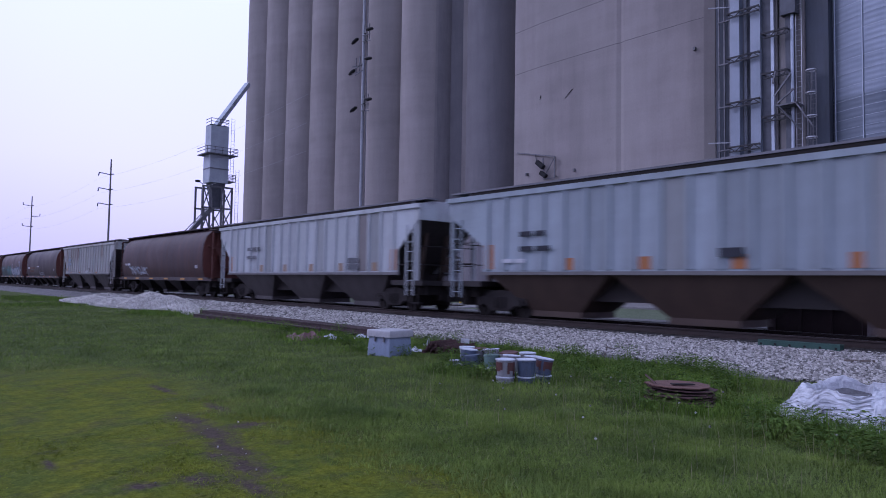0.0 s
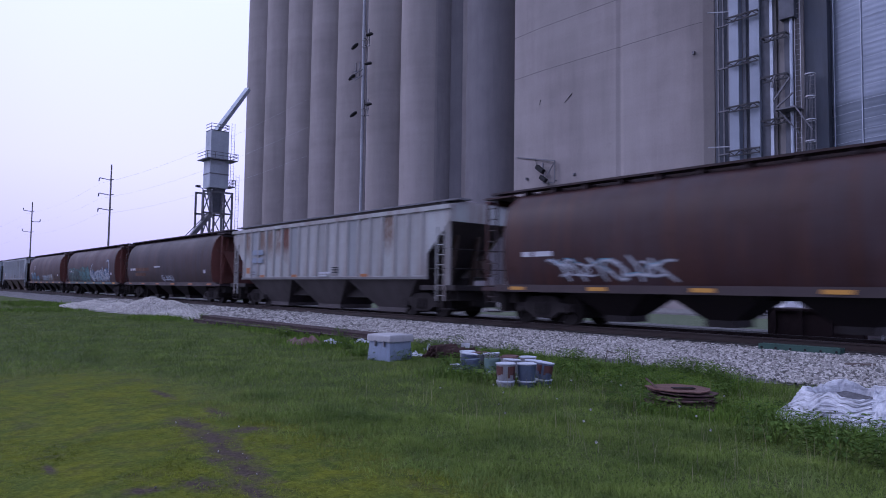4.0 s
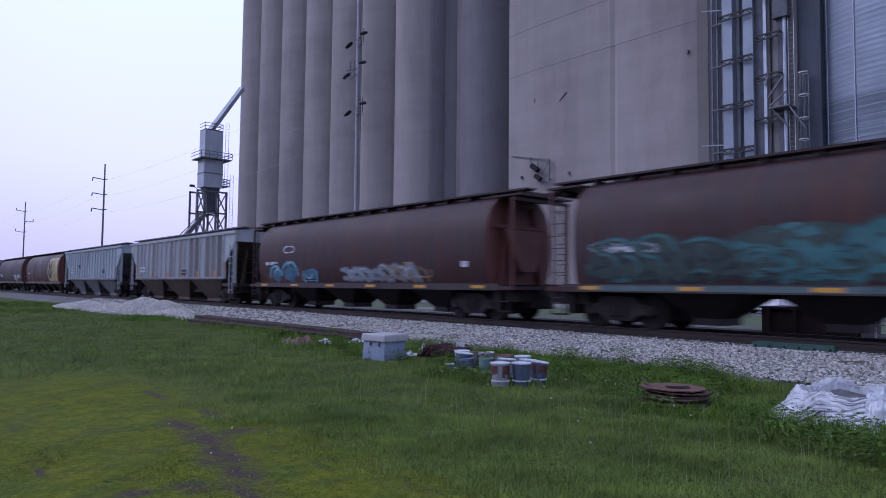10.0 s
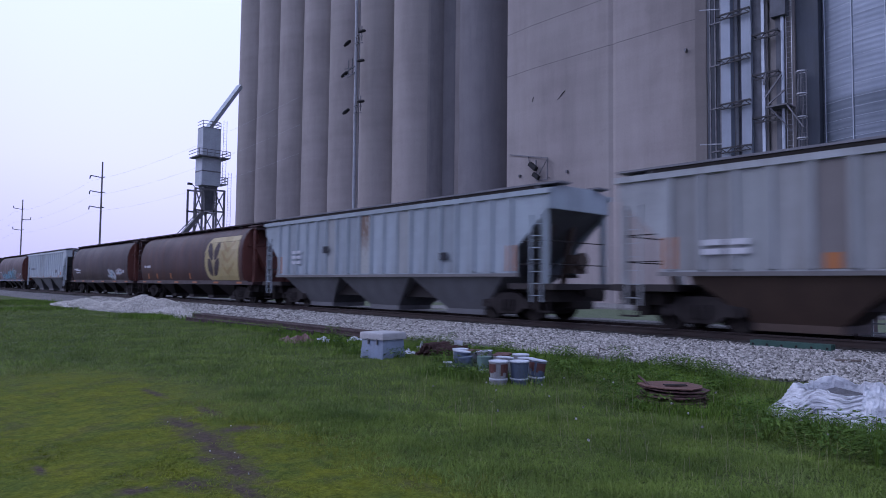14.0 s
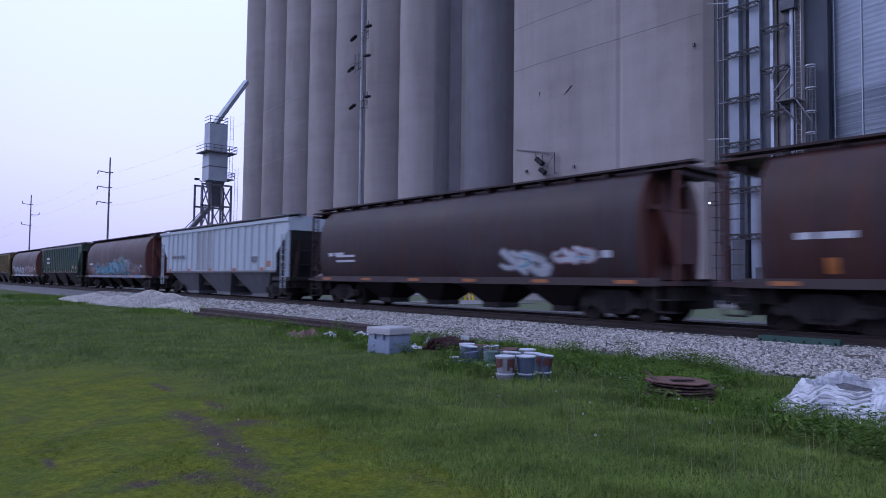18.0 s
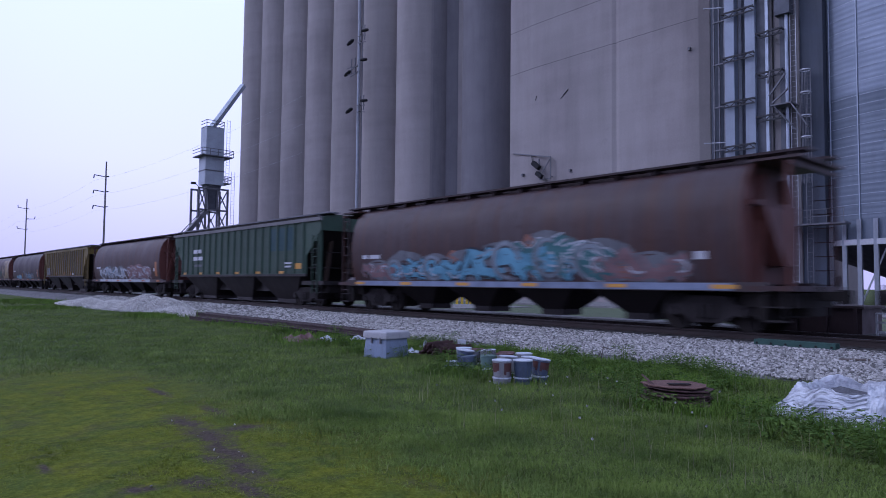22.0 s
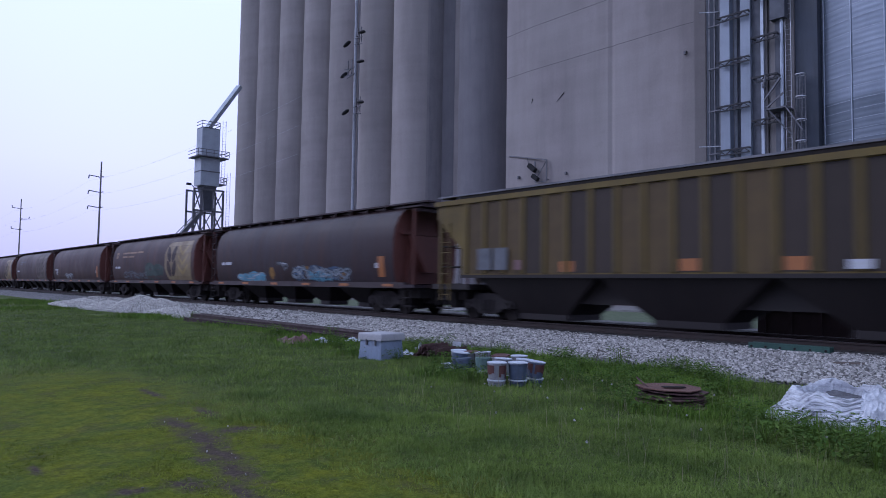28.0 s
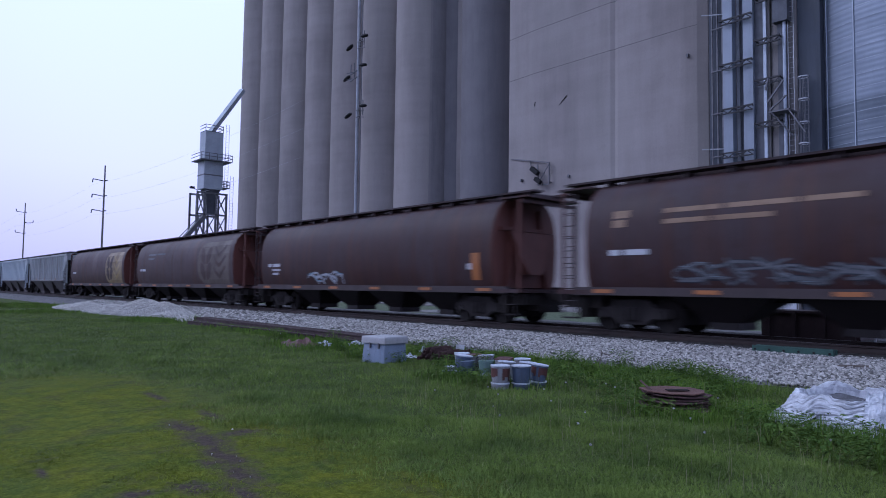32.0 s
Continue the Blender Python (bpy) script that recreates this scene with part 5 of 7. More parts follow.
# ---- yard behind the track ----
def far_side():
    f = Form()
    ys = [-60 + 5 * i for i in range(60)]
    for y in ys:
        w = 0.5 * noise.noise((0.1 * y, 2.0, 0))
        f.v.extend([(44.5 + w, y, 0.03), (52, y, 0.06), (60, y, 0.05), (75, y, 0.03)])
    for j in range(len(ys) - 1):
        for i in range(3):
            f.f.append((j * 4 + i, j * 4 + i + 1, (j + 1) * 4 + i + 1, (j + 1) * 4 + i))
    lone("yard_road", f, M_ROAD, "pale gravel yard at the foot of the silos", "road", "structure")
    f = Form()
    for y in ys:
        f.v.extend([(25.9 + 0.6 * noise.noise((0.2 * y, 7.0, 0)), y, 0.015), (34, y, 0.035), (43.8, y, 0.02)])
    for j in range(len(ys) - 1):
        for i in range(2):
            f.f.append((j * 3 + i, j * 3 + i + 1, (j + 1) * 3 + i + 1, (j + 1) * 3 + i))
    lone("yard_verge", f, M_VERGE, "thin dusty grass over gravel behind the track", "verge", "structure")
    lone("concrete_pad", Form().box(31.0, 33.6, 0.0, 38.6, 40.6, 0.09), M_ROAD, "pale concrete pad beside the yard", "pad", "structure")
    lone("kerb_strip", Form().box(43.6, -60, 0, 44.2, 235, 0.16), M_ROAD, "low pale concrete kerb along the yard", "kerb", "structure")
    t = thing("siding_track", pose(24.6, 0, 0.02), "rusty side track lying in the grass", "railway track")
    for s in (-0.755, 0.755):
        part("rail", rail_form(400), M_RAIL, t, at=pose(s, -60, 0.03))
    c = thing("cargo_container", pose(47.9, 20.9, 0.05), "blue and white box trailer parked in the yard", "trailer")
    part("blue_half", Form().box(-1.5, -0.2, 0.35, 1.5, 1.2, 1.35), M_BLUE, c)
    part("white_half", Form().box(-1.5, -2.2, 0.35, 1.5, -0.204, 1.15), M_WHITE, c)
    for y in (-1.6, 0.7):
        for x in (-1.2, 1.2):
            part("wheel", Form().tube((x - 0.12, y, 0.35), (x + 0.12, y, 0.35), 0.35, n=14), M_FLOOD, c)
    for i, (x, y) in enumerate(((37.9, 41.3), (38.3, 41.1), (39.6, 41.9), (40.3, 42.2))):
        b = thing("bollard", pose(x, y, 0), "yellow painted steel guard post in the yard grass", "bollard", "guard posts")
        part("post", Form().tube((0, 0, 0), (0, 0, 1.15), 0.11, n=12), M_YBOLLARD, b, smooth=True)
        part("cap", Form().tube((0, 0, 1.15), (0, 0, 1.2), 0.11, 0.03, 12), M_YBOLLARD, b, smooth=True)
    for x, y, w, h, m, lab in ((56.5, 20, 3.0, 2.6, M_GALV, "grey metal equipment cabinet"), (56.0, 25.8, 1.2, 2.0, M_TUBE, "pale grey metal equipment cabinet"), (56.5, 12.5, 4.0, 2.4, M_WHITE, "white sheet-metal motor housing")):
        q = thing("equipment_cabinet", pose(x, y, 0.05), lab + " in the yard", "cabinet", "yard cabinets")
        part("body", Form().box(-0.8, -w / 2, 0.1, 0.8, w / 2, h), m, q)
        part("plinth", Form().box(-0.9, -w / 2 - 0.1, 0, 0.9, w / 2 + 0.1, 0.1), M_ROAD, q)
    # dark steel box close behind the track
    r = thing("steel_skip", pose(20.8, 7.5, 0.06), "dark red steel skip standing behind the track", "skip")
    part("body", Form().box(-0.1, -1.3, 0.12, 1.6, 1.35, 1.10), M_REDBROWN, r)
    part("rim", Form().box(-0.16, -1.36, 1.10, 1.66, 1.41, 1.17), M_REDBROWN, r)
    for y in (-1.15, -0.4, 0.4, 1.15):
        part("stiffener", Form().box(-0.18, y - 0.05, 0.12, -0.1, y + 0.05, 1.10), M_REDBROWN, r)
    for x in (0.1, 1.4):
        part("skid", Form().box(x - 0.1, -1.3, -0.08, x + 0.1, 1.35, 0.12), M_DARK, r)
    g = thing("lattice_rack", pose(20.8, 5.7, 0.1), "small pale steel lattice rack beside the skip", "rack")
    for y in (-0.18, 0.18):
        part("upright", Form().bar((0, y, 0), (0, y, 0.95), 0.05), M_GALV, g)
    for z in (0.2, 0.45, 0.7, 0.95):
        part("rung", Form().bar((0, -0.18, z), (0, 0.18, z), 0.04), M_GALV, g)


far_side()


def far_trees():
    rng = random.Random(5)
    for i, (x, y, h) in enumerate(((110, 22, 11), (118, 30, 13), (105, 12, 10), (122, 18, 12))):
        t = thing("tree", pose(x, y, 0), "dark green leafy tree far behind the grain bins", "tree", "trees behind the yard")
        tr = Form().tube((0, 0, 0), (0.2, 0.1, h * 0.45), 0.35, 0.2, 8)
        for k in range(5):
            a = 2 * math.pi * k / 5
            tr.tube((0.2, 0.1, h * 0.35), (2.2 * math.cos(a), 2.2 * math.sin(a), h * 0.7), 0.14, 0.05, 6)
        part("trunk", tr, M_WOODPOLE, t)
        cr = Form()
        for k in range(1500):
            a, r, z = rng.uniform(0, 6.28), rng.random() ** 0.5, rng.random()
            w = 4.0 * (0.55 + 0.45 * math.sin(3.1 * z)) * (0.8 + 0.3 * noise.noise((math.cos(a) * 2, math.sin(a) * 2, z * 4 + i)))
            p = Vector((r * w * math.cos(a), r * w * math.sin(a), h * (0.3 + 0.7 * z)))
            d = Vector((rng.uniform(-1, 1), rng.uniform(-1, 1), rng.uniform(-1, 1))) * 0.35
            e = d.orthogonal().normalized() * 0.3
            cr.add([p - d, p + e, p + d, p - e], [(0, 1, 2, 3)])
        part("crown", cr, M_LEAFDARK, t, "dense green crown")


far_trees()


# ---- things lying beside the track ----
M_BOXBODY = worn("grey_fibreglass", (0.17, 0.21, 0.29), (0.11, 0.13, 0.18), 0.55, 0, 2.5, 0.5, 0.4)
M_BOXLID = worn("pale_fibreglass_lid", (0.32, 0.315, 0.335), (0.21, 0.205, 0.215), 0.6, 0, 3.0, 0.3, 0.4)
M_PAIL_BLUE = worn("blue_grey_pail_plastic", (0.068, 0.090, 0.142), (0.036, 0.044, 0.066), 0.45, 0, 4.0, 0.5)
M_PAIL_WHITE = worn("white_pail_plastic", (0.22, 0.225, 0.25), (0.10, 0.092, 0.096), 0.45, 0, 4.0, 0.5)
M_PAIL_GREEN = worn("grey_green_pail_plastic", (0.10, 0.16, 0.15), (0.08, 0.10, 0.10), 0.5, 0, 4.0)
M_LID = worn("white_lid_plastic", (0.47, 0.50, 0.57), (0.28, 0.285, 0.31), 0.4, 0, 6.0)
M_SPILL = worn("dried_red_paint", (0.085, 0.030, 0.027), (0.05, 0.024, 0.023), 0.5, 0, 8.0)
M_RUST = worn("flaking_rust", (0.075, 0.036, 0.034), (0.034, 0.020, 0.020), 0.85, 0.1, 5.0, 0.3, 0.6, 0.3, 0.5)
M_RUSTTOP = worn("bright_plate_rust", (0.115, 0.056, 0.044), (0.060, 0.032, 0.028), 0.85, 0.1, 4.0, 0.3, 0.6, 0.3, 0.5)
M_OLDRAIL = worn("old_rusty_rail", (0.050, 0.030, 0.030), (0.030, 0.020, 0.022), 0.85, 0.1, 3.0, 0.2, 0.6, 0.2)
M_TARP = worn("brick_red_tarp", (0.10, 0.042, 0.038), (0.06, 0.03, 0.03), 0.7, 0, 5.0)
M_PAPER = worn("dirty_white_sheet", (0.44, 0.46, 0.51), (0.28, 0.28, 0.30), 0.7, 0, 5.0)
M_BARK = worn("dead_stick_bark", (0.10, 0.08, 0.07), (0.06, 0.05, 0.045), 0.9, 0, 6)


def bag_mat():
    m, t, b = shader("woven_white_bag")
    v = coord(t)
    big = noise_at(t, v, 3.0, 5, 0.65)
    sv = coord(t, "Object", (1.0, 1.0, 6.0))
    fold = noise_at(t, sv, 3.5, 5, 0.6)
    weave = noise_at(t, v, 160, 2, 0.5)
    c = ramp(t, big, (0.33, 0.34, 0.38), (0.56, 0.57, 0.61), 0.38, 0.6)
    c = blend(t, ramp(t, fold, (0, 0, 0), (0.3,) * 3, 0.58, 0.72), c, (0.24, 0.245, 0.28))
    t.links.new(c, b.inputs["Base Color"])
    b.inputs["Roughness"].default_value = 0.5
    mix = blend(t, 0.25, fold, weave)
    relief(t, b, mix, 0.6, 0.06)
    return m


M_BAG = bag_mat()
M_LINING = worn("shaded_bag_inside", (0.055, 0.053, 0.060), (0.19, 0.19, 0.21), 0.8, 0, 6.0)


def utility_box():
    t = thing("utility_box", pose(9.40, 12.66, 0.0, 0, 0, 8) @ Matrix.Diagonal((0.84, 0.84, 1.06, 1)), "grey fibreglass utility box with a pale overhanging lid", "utility box")
    r = [[(-0.42 * k, -0.42 * k, z), (0.42 * k, -0.42 * k, z), (0.42 * k, 0.42 * k, z), (-0.42 * k, 0.42 * k, z)] for z, k in ((-0.05, 1.08), (0.45, 0.96))]
    part("body", rounded(Form().loft(r), 0.025), M_BOXBODY, t, smooth=True)
    part("lid", rounded(Form().loft([[(-0.46 * k, -0.46 * k, z), (0.46 * k, -0.46 * k, z), (0.46 * k, 0.46 * k, z), (-0.46 * k, 0.46 * k, z)] for z, k in ((0.42, 1.0), (0.545, 0.985), (0.57, 0.95))]), 0.010), M_BOXLID, t, "pale domed lid", True)
    for y in (-0.22, 0.12):
        part("latch", Form().box(-0.47, y - 0.02, 0.32, -0.42, y + 0.02, 0.44), M_FRAME, t)


def pail(x, y, z, body, lid, label, r=0.155, h=0.29, spill=False, handle=False, tilt=0):
    t = thing("paint_pail", pose(x, y, z, tilt, tilt * 0.5, random.uniform(0, 360)), label, "pail", "discarded pails")
    n = 24
    rows = [(r * 0.88, 0), (r * 0.98, h * 0.85), (r * 1.03, h * 0.86), (r * 1.03, h * 0.89), (r, h * 0.9), (r, h * 0.97)]
    part("body", shared(("pail", body.name, r, h), lambda: Form().loft([[(q * math.cos(2 * math.pi * i / n), q * math.sin(2 * math.pi * i / n), zz) for i in range(n)] for q, zz in rows]).mesh("body", body, True)), body, t)
    if lid:
        lr = [(r * 1.06, h * 0.94), (r * 1.07, h), (r * 0.98, h * 1.015), (r * 0.93, h * 0.985), (r * 0.3, h * 0.99)]
        part("lid", shared(("lid", lid.name, r, h), lambda: Form().loft([[(q * math.cos(2 * math.pi * i / n), q * math.sin(2 * math.pi * i / n), zz) for i in range(n)] for q, zz in lr]).mesh("lid", lid, True)), lid, t, "snap-on lid")
    if spill:
        f = Form()
        for i in range(24):
            a0, a1 = 2 * math.pi * i / 24, 2 * math.pi * (i + 1) / 24
            d = h * (0.35 + 0.9 * abs(noise.noise((i * 0.37, 0, x))))
            rr = r * 1.01
            if noise.noise((i * 0.45, 7.0, x)) > -0.12:
                f.add([(rr * math.cos(a0), rr * math.sin(a0), h * 0.84), (rr * math.cos(a1), rr * math.sin(a1), h * 0.84), (rr * 0.96 * math.cos(a1), rr * 0.96 * math.sin(a1), h * 0.84 - d), (rr * 0.96 * math.cos(a0), rr * 0.96 * math.sin(a0), h * 0.84 - d)], [(0, 1, 2, 3)])
        part("paint_spill", f, M_SPILL, t, "dried red paint runs")
    if handle:
        f = Form()
        for i in range(10):
            a0, a1 = math.pi * i / 10, math.pi * (i + 1) / 10
            f.tube((r * 1.05 * math.cos(a0), 0.03, h * 0.9 + r * 0.8 * math.sin(a0)), (r * 1.05 * math.cos(a1), 0.03, h * 0.9 + r * 0.8 * math.sin(a1)), 0.006, n=5)
        part("handle", f, M_FRAME, t, "thin wire handle")
    return t


def pails():
    lo = -0.165
    white, blue = "white lidded plastic pail in tall grass", "blue-grey plastic pail with a white lid"
    # the lower layer, half sunk in the grass
    for x, y in ((8.43, 8.02), (8.72, 7.80), (9.10, 7.76), (8.97, 8.40), (9.10, 9.69), (9.03, 8.95), (9.24, 8.72), (9.51, 9.78), (9.55, 9.45), (9.43, 10.05)):
        pail(x, y, lo, M_PAIL_WHITE if x < 8.6 else M_PAIL_BLUE, M_LID, "half-sunken lidded pail carrying another pail", 0.155, 0.29)
    pail(8.43, 8.02, lo + 0.295, M_PAIL_WHITE, M_LID, "white pail with red paint runs and a white lid", 0.162, spill=True)
    pail(8.72, 7.80, lo + 0.295, M_PAIL_BLUE, M_LID, blue, 0.162)
    pail(9.10, 7.76, lo + 0.295, M_PAIL_BLUE, M_LID, "blue-grey pail with rust-red runs and a white lid", tilt=7, spill=True)
    pail(8.97, 8.40, lo + 0.295, M_PAIL_WHITE, M_LID, white, tilt=-4)
    pail(9.36, 8.22, lo + 0.27, M_PAIL_WHITE, M_LID, white, tilt=3)
    pail(9.24, 8.72, lo + 0.295, M_PAIL_WHITE, M_SPILL, "white pail under a rust-red lid", 0.155, 0.29)
    pail(9.03, 8.95, lo + 0.295, M_PAIL_GREEN, None, "dark grey-green open pail with wire handle", 0.15, 0.26, handle=True)
    pail(9.10, 9.69, lo + 0.295, M_PAIL_BLUE, M_LID, blue, 0.165, tilt=6)
    pail(8.98, 9.38, lo + 0.24, M_PAIL_BLUE, None, "open blue-grey pail among weeds", 0.15, 0.27, tilt=-6)
    pail(9.51, 9.78, lo + 0.28, M_PAIL_WHITE, M_SPILL, "white pail under a rust-red lid", 0.165, 0.29)
    pail(9.55, 9.45, lo + 0.29, M_PAIL_WHITE, M_LID, white, tilt=4)
    pail(9.43, 10.05, lo + 0.29, M_PAIL_WHITE, M_LID, white)
    pail(9.72, 9.12, lo + 0.26, M_PAIL_WHITE, M_SPILL, "white pail under a rust-red lid", 0.155, 0.29)
    pail(9.78, 8.72, lo + 0.27, M_PAIL_WHITE, M_LID, white)
    # small ones at the near side, deep in the grass
    pail(8.92, 8.78, lo + 0.05, M_PAIL_WHITE, M_LID, "small white lidded pail sunk in the grass", 0.11, 0.27)
    pail(9.18, 10.12, lo + 0.05, M_PAIL_WHITE, M_LID, "small white lidded pail sunk in the grass", 0.11, 0.27)
    pail(8.98, 9.95, lo + 0.0, M_PAIL_BLUE, None, "grimy open pail among weeds", 0.15, 0.27, tilt=4)


def scrap():
    t = thing("scrap_bundle", pose(10.95, 12.3, 0.0, 0, 0, -72), "bundle of rusty scrap angle irons in the grass", "scrap metal")
    rng = random.Random(3)
    for i in range(34):
        row = i // 10
        x, z = -0.38 + 0.082 * (i % 10) + 0.05 * row, 0.04 + 0.07 * row
        a, b = -0.62 + rng.uniform(-0.12, 0.12), 0.55 + rng.uniform(-0.3, 0.2) - 0.12 * row
        f = Form().bar((x, a, z), (x + rng.uniform(-0.09, 0.09), b, z + rng.uniform(0, 0.07)), 0.06, 0.014)
        f.bar((x + 0.024, a, z + 0.028), (x + 0.024 + rng.uniform(-0.05, 0.05), b, z + 0.04), 0.014, 0.06)
        part("angle_iron", f, M_RUST, t)
    part("label_plate", Form().box(-0.02, -0.13, 0, 0.0, 0.13, 0.12), M_PAPER, t, "pale square plate", at=pose(0.1, 0.62, 0.2, 0, 0, 80))

    def litter(name, x, y, w, h, mat, label, cat):
        f = Form()
        n = 9
        for i in range(n):
            for j in range(n):
                u, v = i / (n - 1) - 0.5, j / (n - 1) - 0.5
                edge = 1 - (2 * max(abs(u), abs(v))) ** 2
                z = h * edge * (0.55 + 0.9 * noise.noise((u * 5 + x, v * 5 + y, 1.0))) + 0.01
                f.v.append((w * u * (1 + 0.3 * noise.noise((v * 4, x, 0))), w * 1.3 * v * (1 + 0.3 * noise.noise((u * 4, y, 0))), max(z, 0.0)))
        for i in range(n - 1):
            for j in range(n - 1):
                f.f.append((i * n + j, i * n + j + 1, (i + 1) * n + j + 1, (i + 1) * n + j))
        lone(name, f, mat, label, cat, at=pose(x, y, 0.03))

    litter("crumpled_tarp", 9.82, 17.35, 1.0, 0.22, M_TARP, "crumpled brick-red tarp lying in the grass", "tarp")
    litter("plastic_sheet", 10.42, 17.05, 0.8, 0.13, M_PAPER, "torn white plastic sheet on the grass", "plastic sheet")
    litter("plastic_scrap", 11.45, 16.8, 0.4, 0.14, M_PAPER, "dirty white scrap beside the old rails", "plastic sheet")
    litter("plastic_scrap", 11.2, 13.35, 0.3, 0.24, M_PAPER, "dirty white scrap beside the rusty bundle", "plastic sheet")
    litter("plastic_scrap", 10.35, 12.85, 0.3, 0.1, M_PAPER, "dirty white scrap beside the rusty bundle", "plastic sheet")

    p = thing("rusty_plate_stack", pose(9.0, 5.08, 0.03), "stack of round rusted steel plates in the grass", "scrap metal")
    for k in range(8):
        rr = 0.50 - 0.05 * (k % 2)
        n = 9
        ring = [(rr * (1 + 0.22 * noise.noise((i * 1.7, k * 3.1, 0.5))) * math.cos(2 * math.pi * i / n + k), rr * (1 + 0.22 * noise.noise((i * 1.3, k, 2))) * math.sin(2 * math.pi * i / n + k)) for i in range(n)]
        f = Form().loft([[(x, y, z) for x, y in ring] for z in (0, 0.014)])
        part("plate", f, M_RUST if k < 7 else M_RUSTTOP, p, at=pose(random.uniform(-0.07, 0.07), random.uniform(-0.07, 0.07), 0.036 * k, random.uniform(-1.5, 1.5), random.uniform(-1.5, 1.5), 0))
    part("bent_flap", Form().prism([(-0.24, 0), (0.14, 0.0), (0.30, 0.12)], -0.012, 0.012), M_RUST, p, at=pose(-0.15, 0.33, 0.27, 0, -50, -50))
    part("slot", Form().box(-0.2, -0.05, 0, 0.12, 0.05, 0.01), M_DARK, p, at=pose(-0.05, -0.1, 0.284, 0, 0, -40))


def bulk_bag():
    t = thing("bulk_bag", pose(10.0, 3.12, -0.03, 0, 0, 20) @ Matrix.Diagonal((0.86, 0.86, 0.90, 1)), "crumpled white woven bulk bag slumped open on the grass", "bag")
    n = 150

    def crease(p, k):
        return 1 - 2 * abs(noise.noise((p[0] * k, p[1] * k, p[2] * k * 2.6)))

    def ring(r, z, q, open_edge):
        out = []
        for i in range(n):
            a = 2 * math.pi * i / n
            c, s = math.cos(a), math.sin(a)
            sag = 1.0 + 0.16 * (1 - q) * max(0.0, math.cos(a - 2.2)) + 0.10 * (1 - q) * max(0.0, math.cos(a + 1.9))
            warp = 0.22 * noise.noise((c * 1.5, s * 1.5, 8 + 2.5 * z)) + 0.07 * noise.noise((c * 4, s * 4, 1 + 4 * z))
            f = ((z + warp) * 13.0 + 0.5 * noise.noise((c * 1.1, s * 1.1, 5))) % 1.0
            pleat = 1 - abs(2 * f - 1) ** 1.6
            g = ((z + warp * 1.4) * 29 + noise.noise((c * 2.4, s * 2.4, 9))) % 1.0
            fine = 1 - abs(2 * g - 1) ** 1.6
            fold = 0.05 * noise.noise((c * 1.6, s * 1.6, z)) + (0.085 * pleat + 0.035 * fine) * (1 - 0.45 * q) * (0.75 + 0.9 * noise.noise((c * 2.6, s * 2.6, 5 * z + 3))) + 0.03 * q * crease((c, s, z), 3.0)
            crest = -0.035 * math.cos(a - 3.1) + 0.11 * noise.noise((c * 1.7 + 4, s * 1.7, 0)) + 0.06 * crease((c, s, 2.0), 1.9) + 0.03 * noise.noise((c * 9, s * 9, 3))
            rr = r * sag * (1 + fold) - 0.03
            out.append((rr * c, rr * s * 1.16, max(z + crest * q ** 1.5 - 0.02 * open_edge, -0.03)))
        return out

    rows = []
    for k in range(80):
        q = k / 79
        rows.append(ring(0.90 - 0.30 * q ** 0.8 + 0.02 * q ** 6, -0.03 + 0.47 * q ** 0.95, q, 0))
    rows += [ring(0.595, 0.435, 1, 0), ring(0.57, 0.40, 1, 1), ring(0.55, 0.30, 1, 2)]
    part("sack", Form().loft(rows, True, False), M_BAG, t, "crumpled woven white cloth")
    # inside of the bag: shade of the hollow is put into a dark colour
    part("lining", Form().loft([ring(0.565, 0.32, 1, 3), ring(0.48, 0.15, 0.9, 3), ring(0.38, 0.23, 1, 3), ring(0.26, 0.13, 0.9, 3), ring(0.14, 0.22, 1, 3), ring(0.03, 0.15, 0.5, 3)]), M_LINING, t, "dark inside, the hollow's shade in its colour")

    def sheet(name, fn, m=22, label=""):
        f = Form()
        for i in range(m):
            for j in range(m):
                f.v.append(fn(i / (m - 1), j / (m - 1)))
        for i in range(m - 1):
            for j in range(m - 1):
                f.f.append((i * m + j, i * m + j + 1, (i + 1) * m + j + 1, (i + 1) * m + j))
        part(name, f, M_BAG, t, label)

    # a flap folded out over the rim, and a corner spread on the grass
    sheet("flap", lambda u, v: (-0.30 - 0.55 * u - 0.05 * crease((u, v, 1), 3), -0.62 + 0.42 * v + 0.10 * u, 0.50 - 0.40 * u ** 1.6 + 0.05 * crease((u, v * 2, 0), 3) + 0.04 * (v > 0.5)), label="loose torn flap")
    sheet("spread_corner", lambda u, v: (-0.40 - 0.38 * u, 0.45 + 0.75 * v * (1 - 0.45 * u), 0.03 + 0.20 * (1 - v) ** 2 + 0.035 * crease((u, v, 5), 3.5)))


def old_rails():
    t = thing("spare_rail_stack", pose(12.0, 16.6, 0.0, 0, 0, -1.2), "rusty old rails stacked on timbers beside the ballast", "rail")
    for i in range(4):
        part("rail", rail_form(14.4), M_OLDRAIL, t, at=pose(-0.28 + 0.19 * i, 0.25 * (i % 2), 0.10, 0, 0, 0.15 * (i % 3)))
    for y in (1.0, 5.0, 9.0, 13.0):
        part("timber", Form().box(-0.6, y - 0.12, -0.05, 0.5, y + 0.12, 0.10), M_TIE, t)
    part("lower_rail", rail_form(10.5), M_OLDRAIL, t, at=pose(-0.62, 2.6, 0.0, 0, 0, 2.2))
    part("lower_rail", rail_form(6.5), M_OLDRAIL, t, at=pose(-0.80, 4.6, 0.02, 0, 84, 1.6))


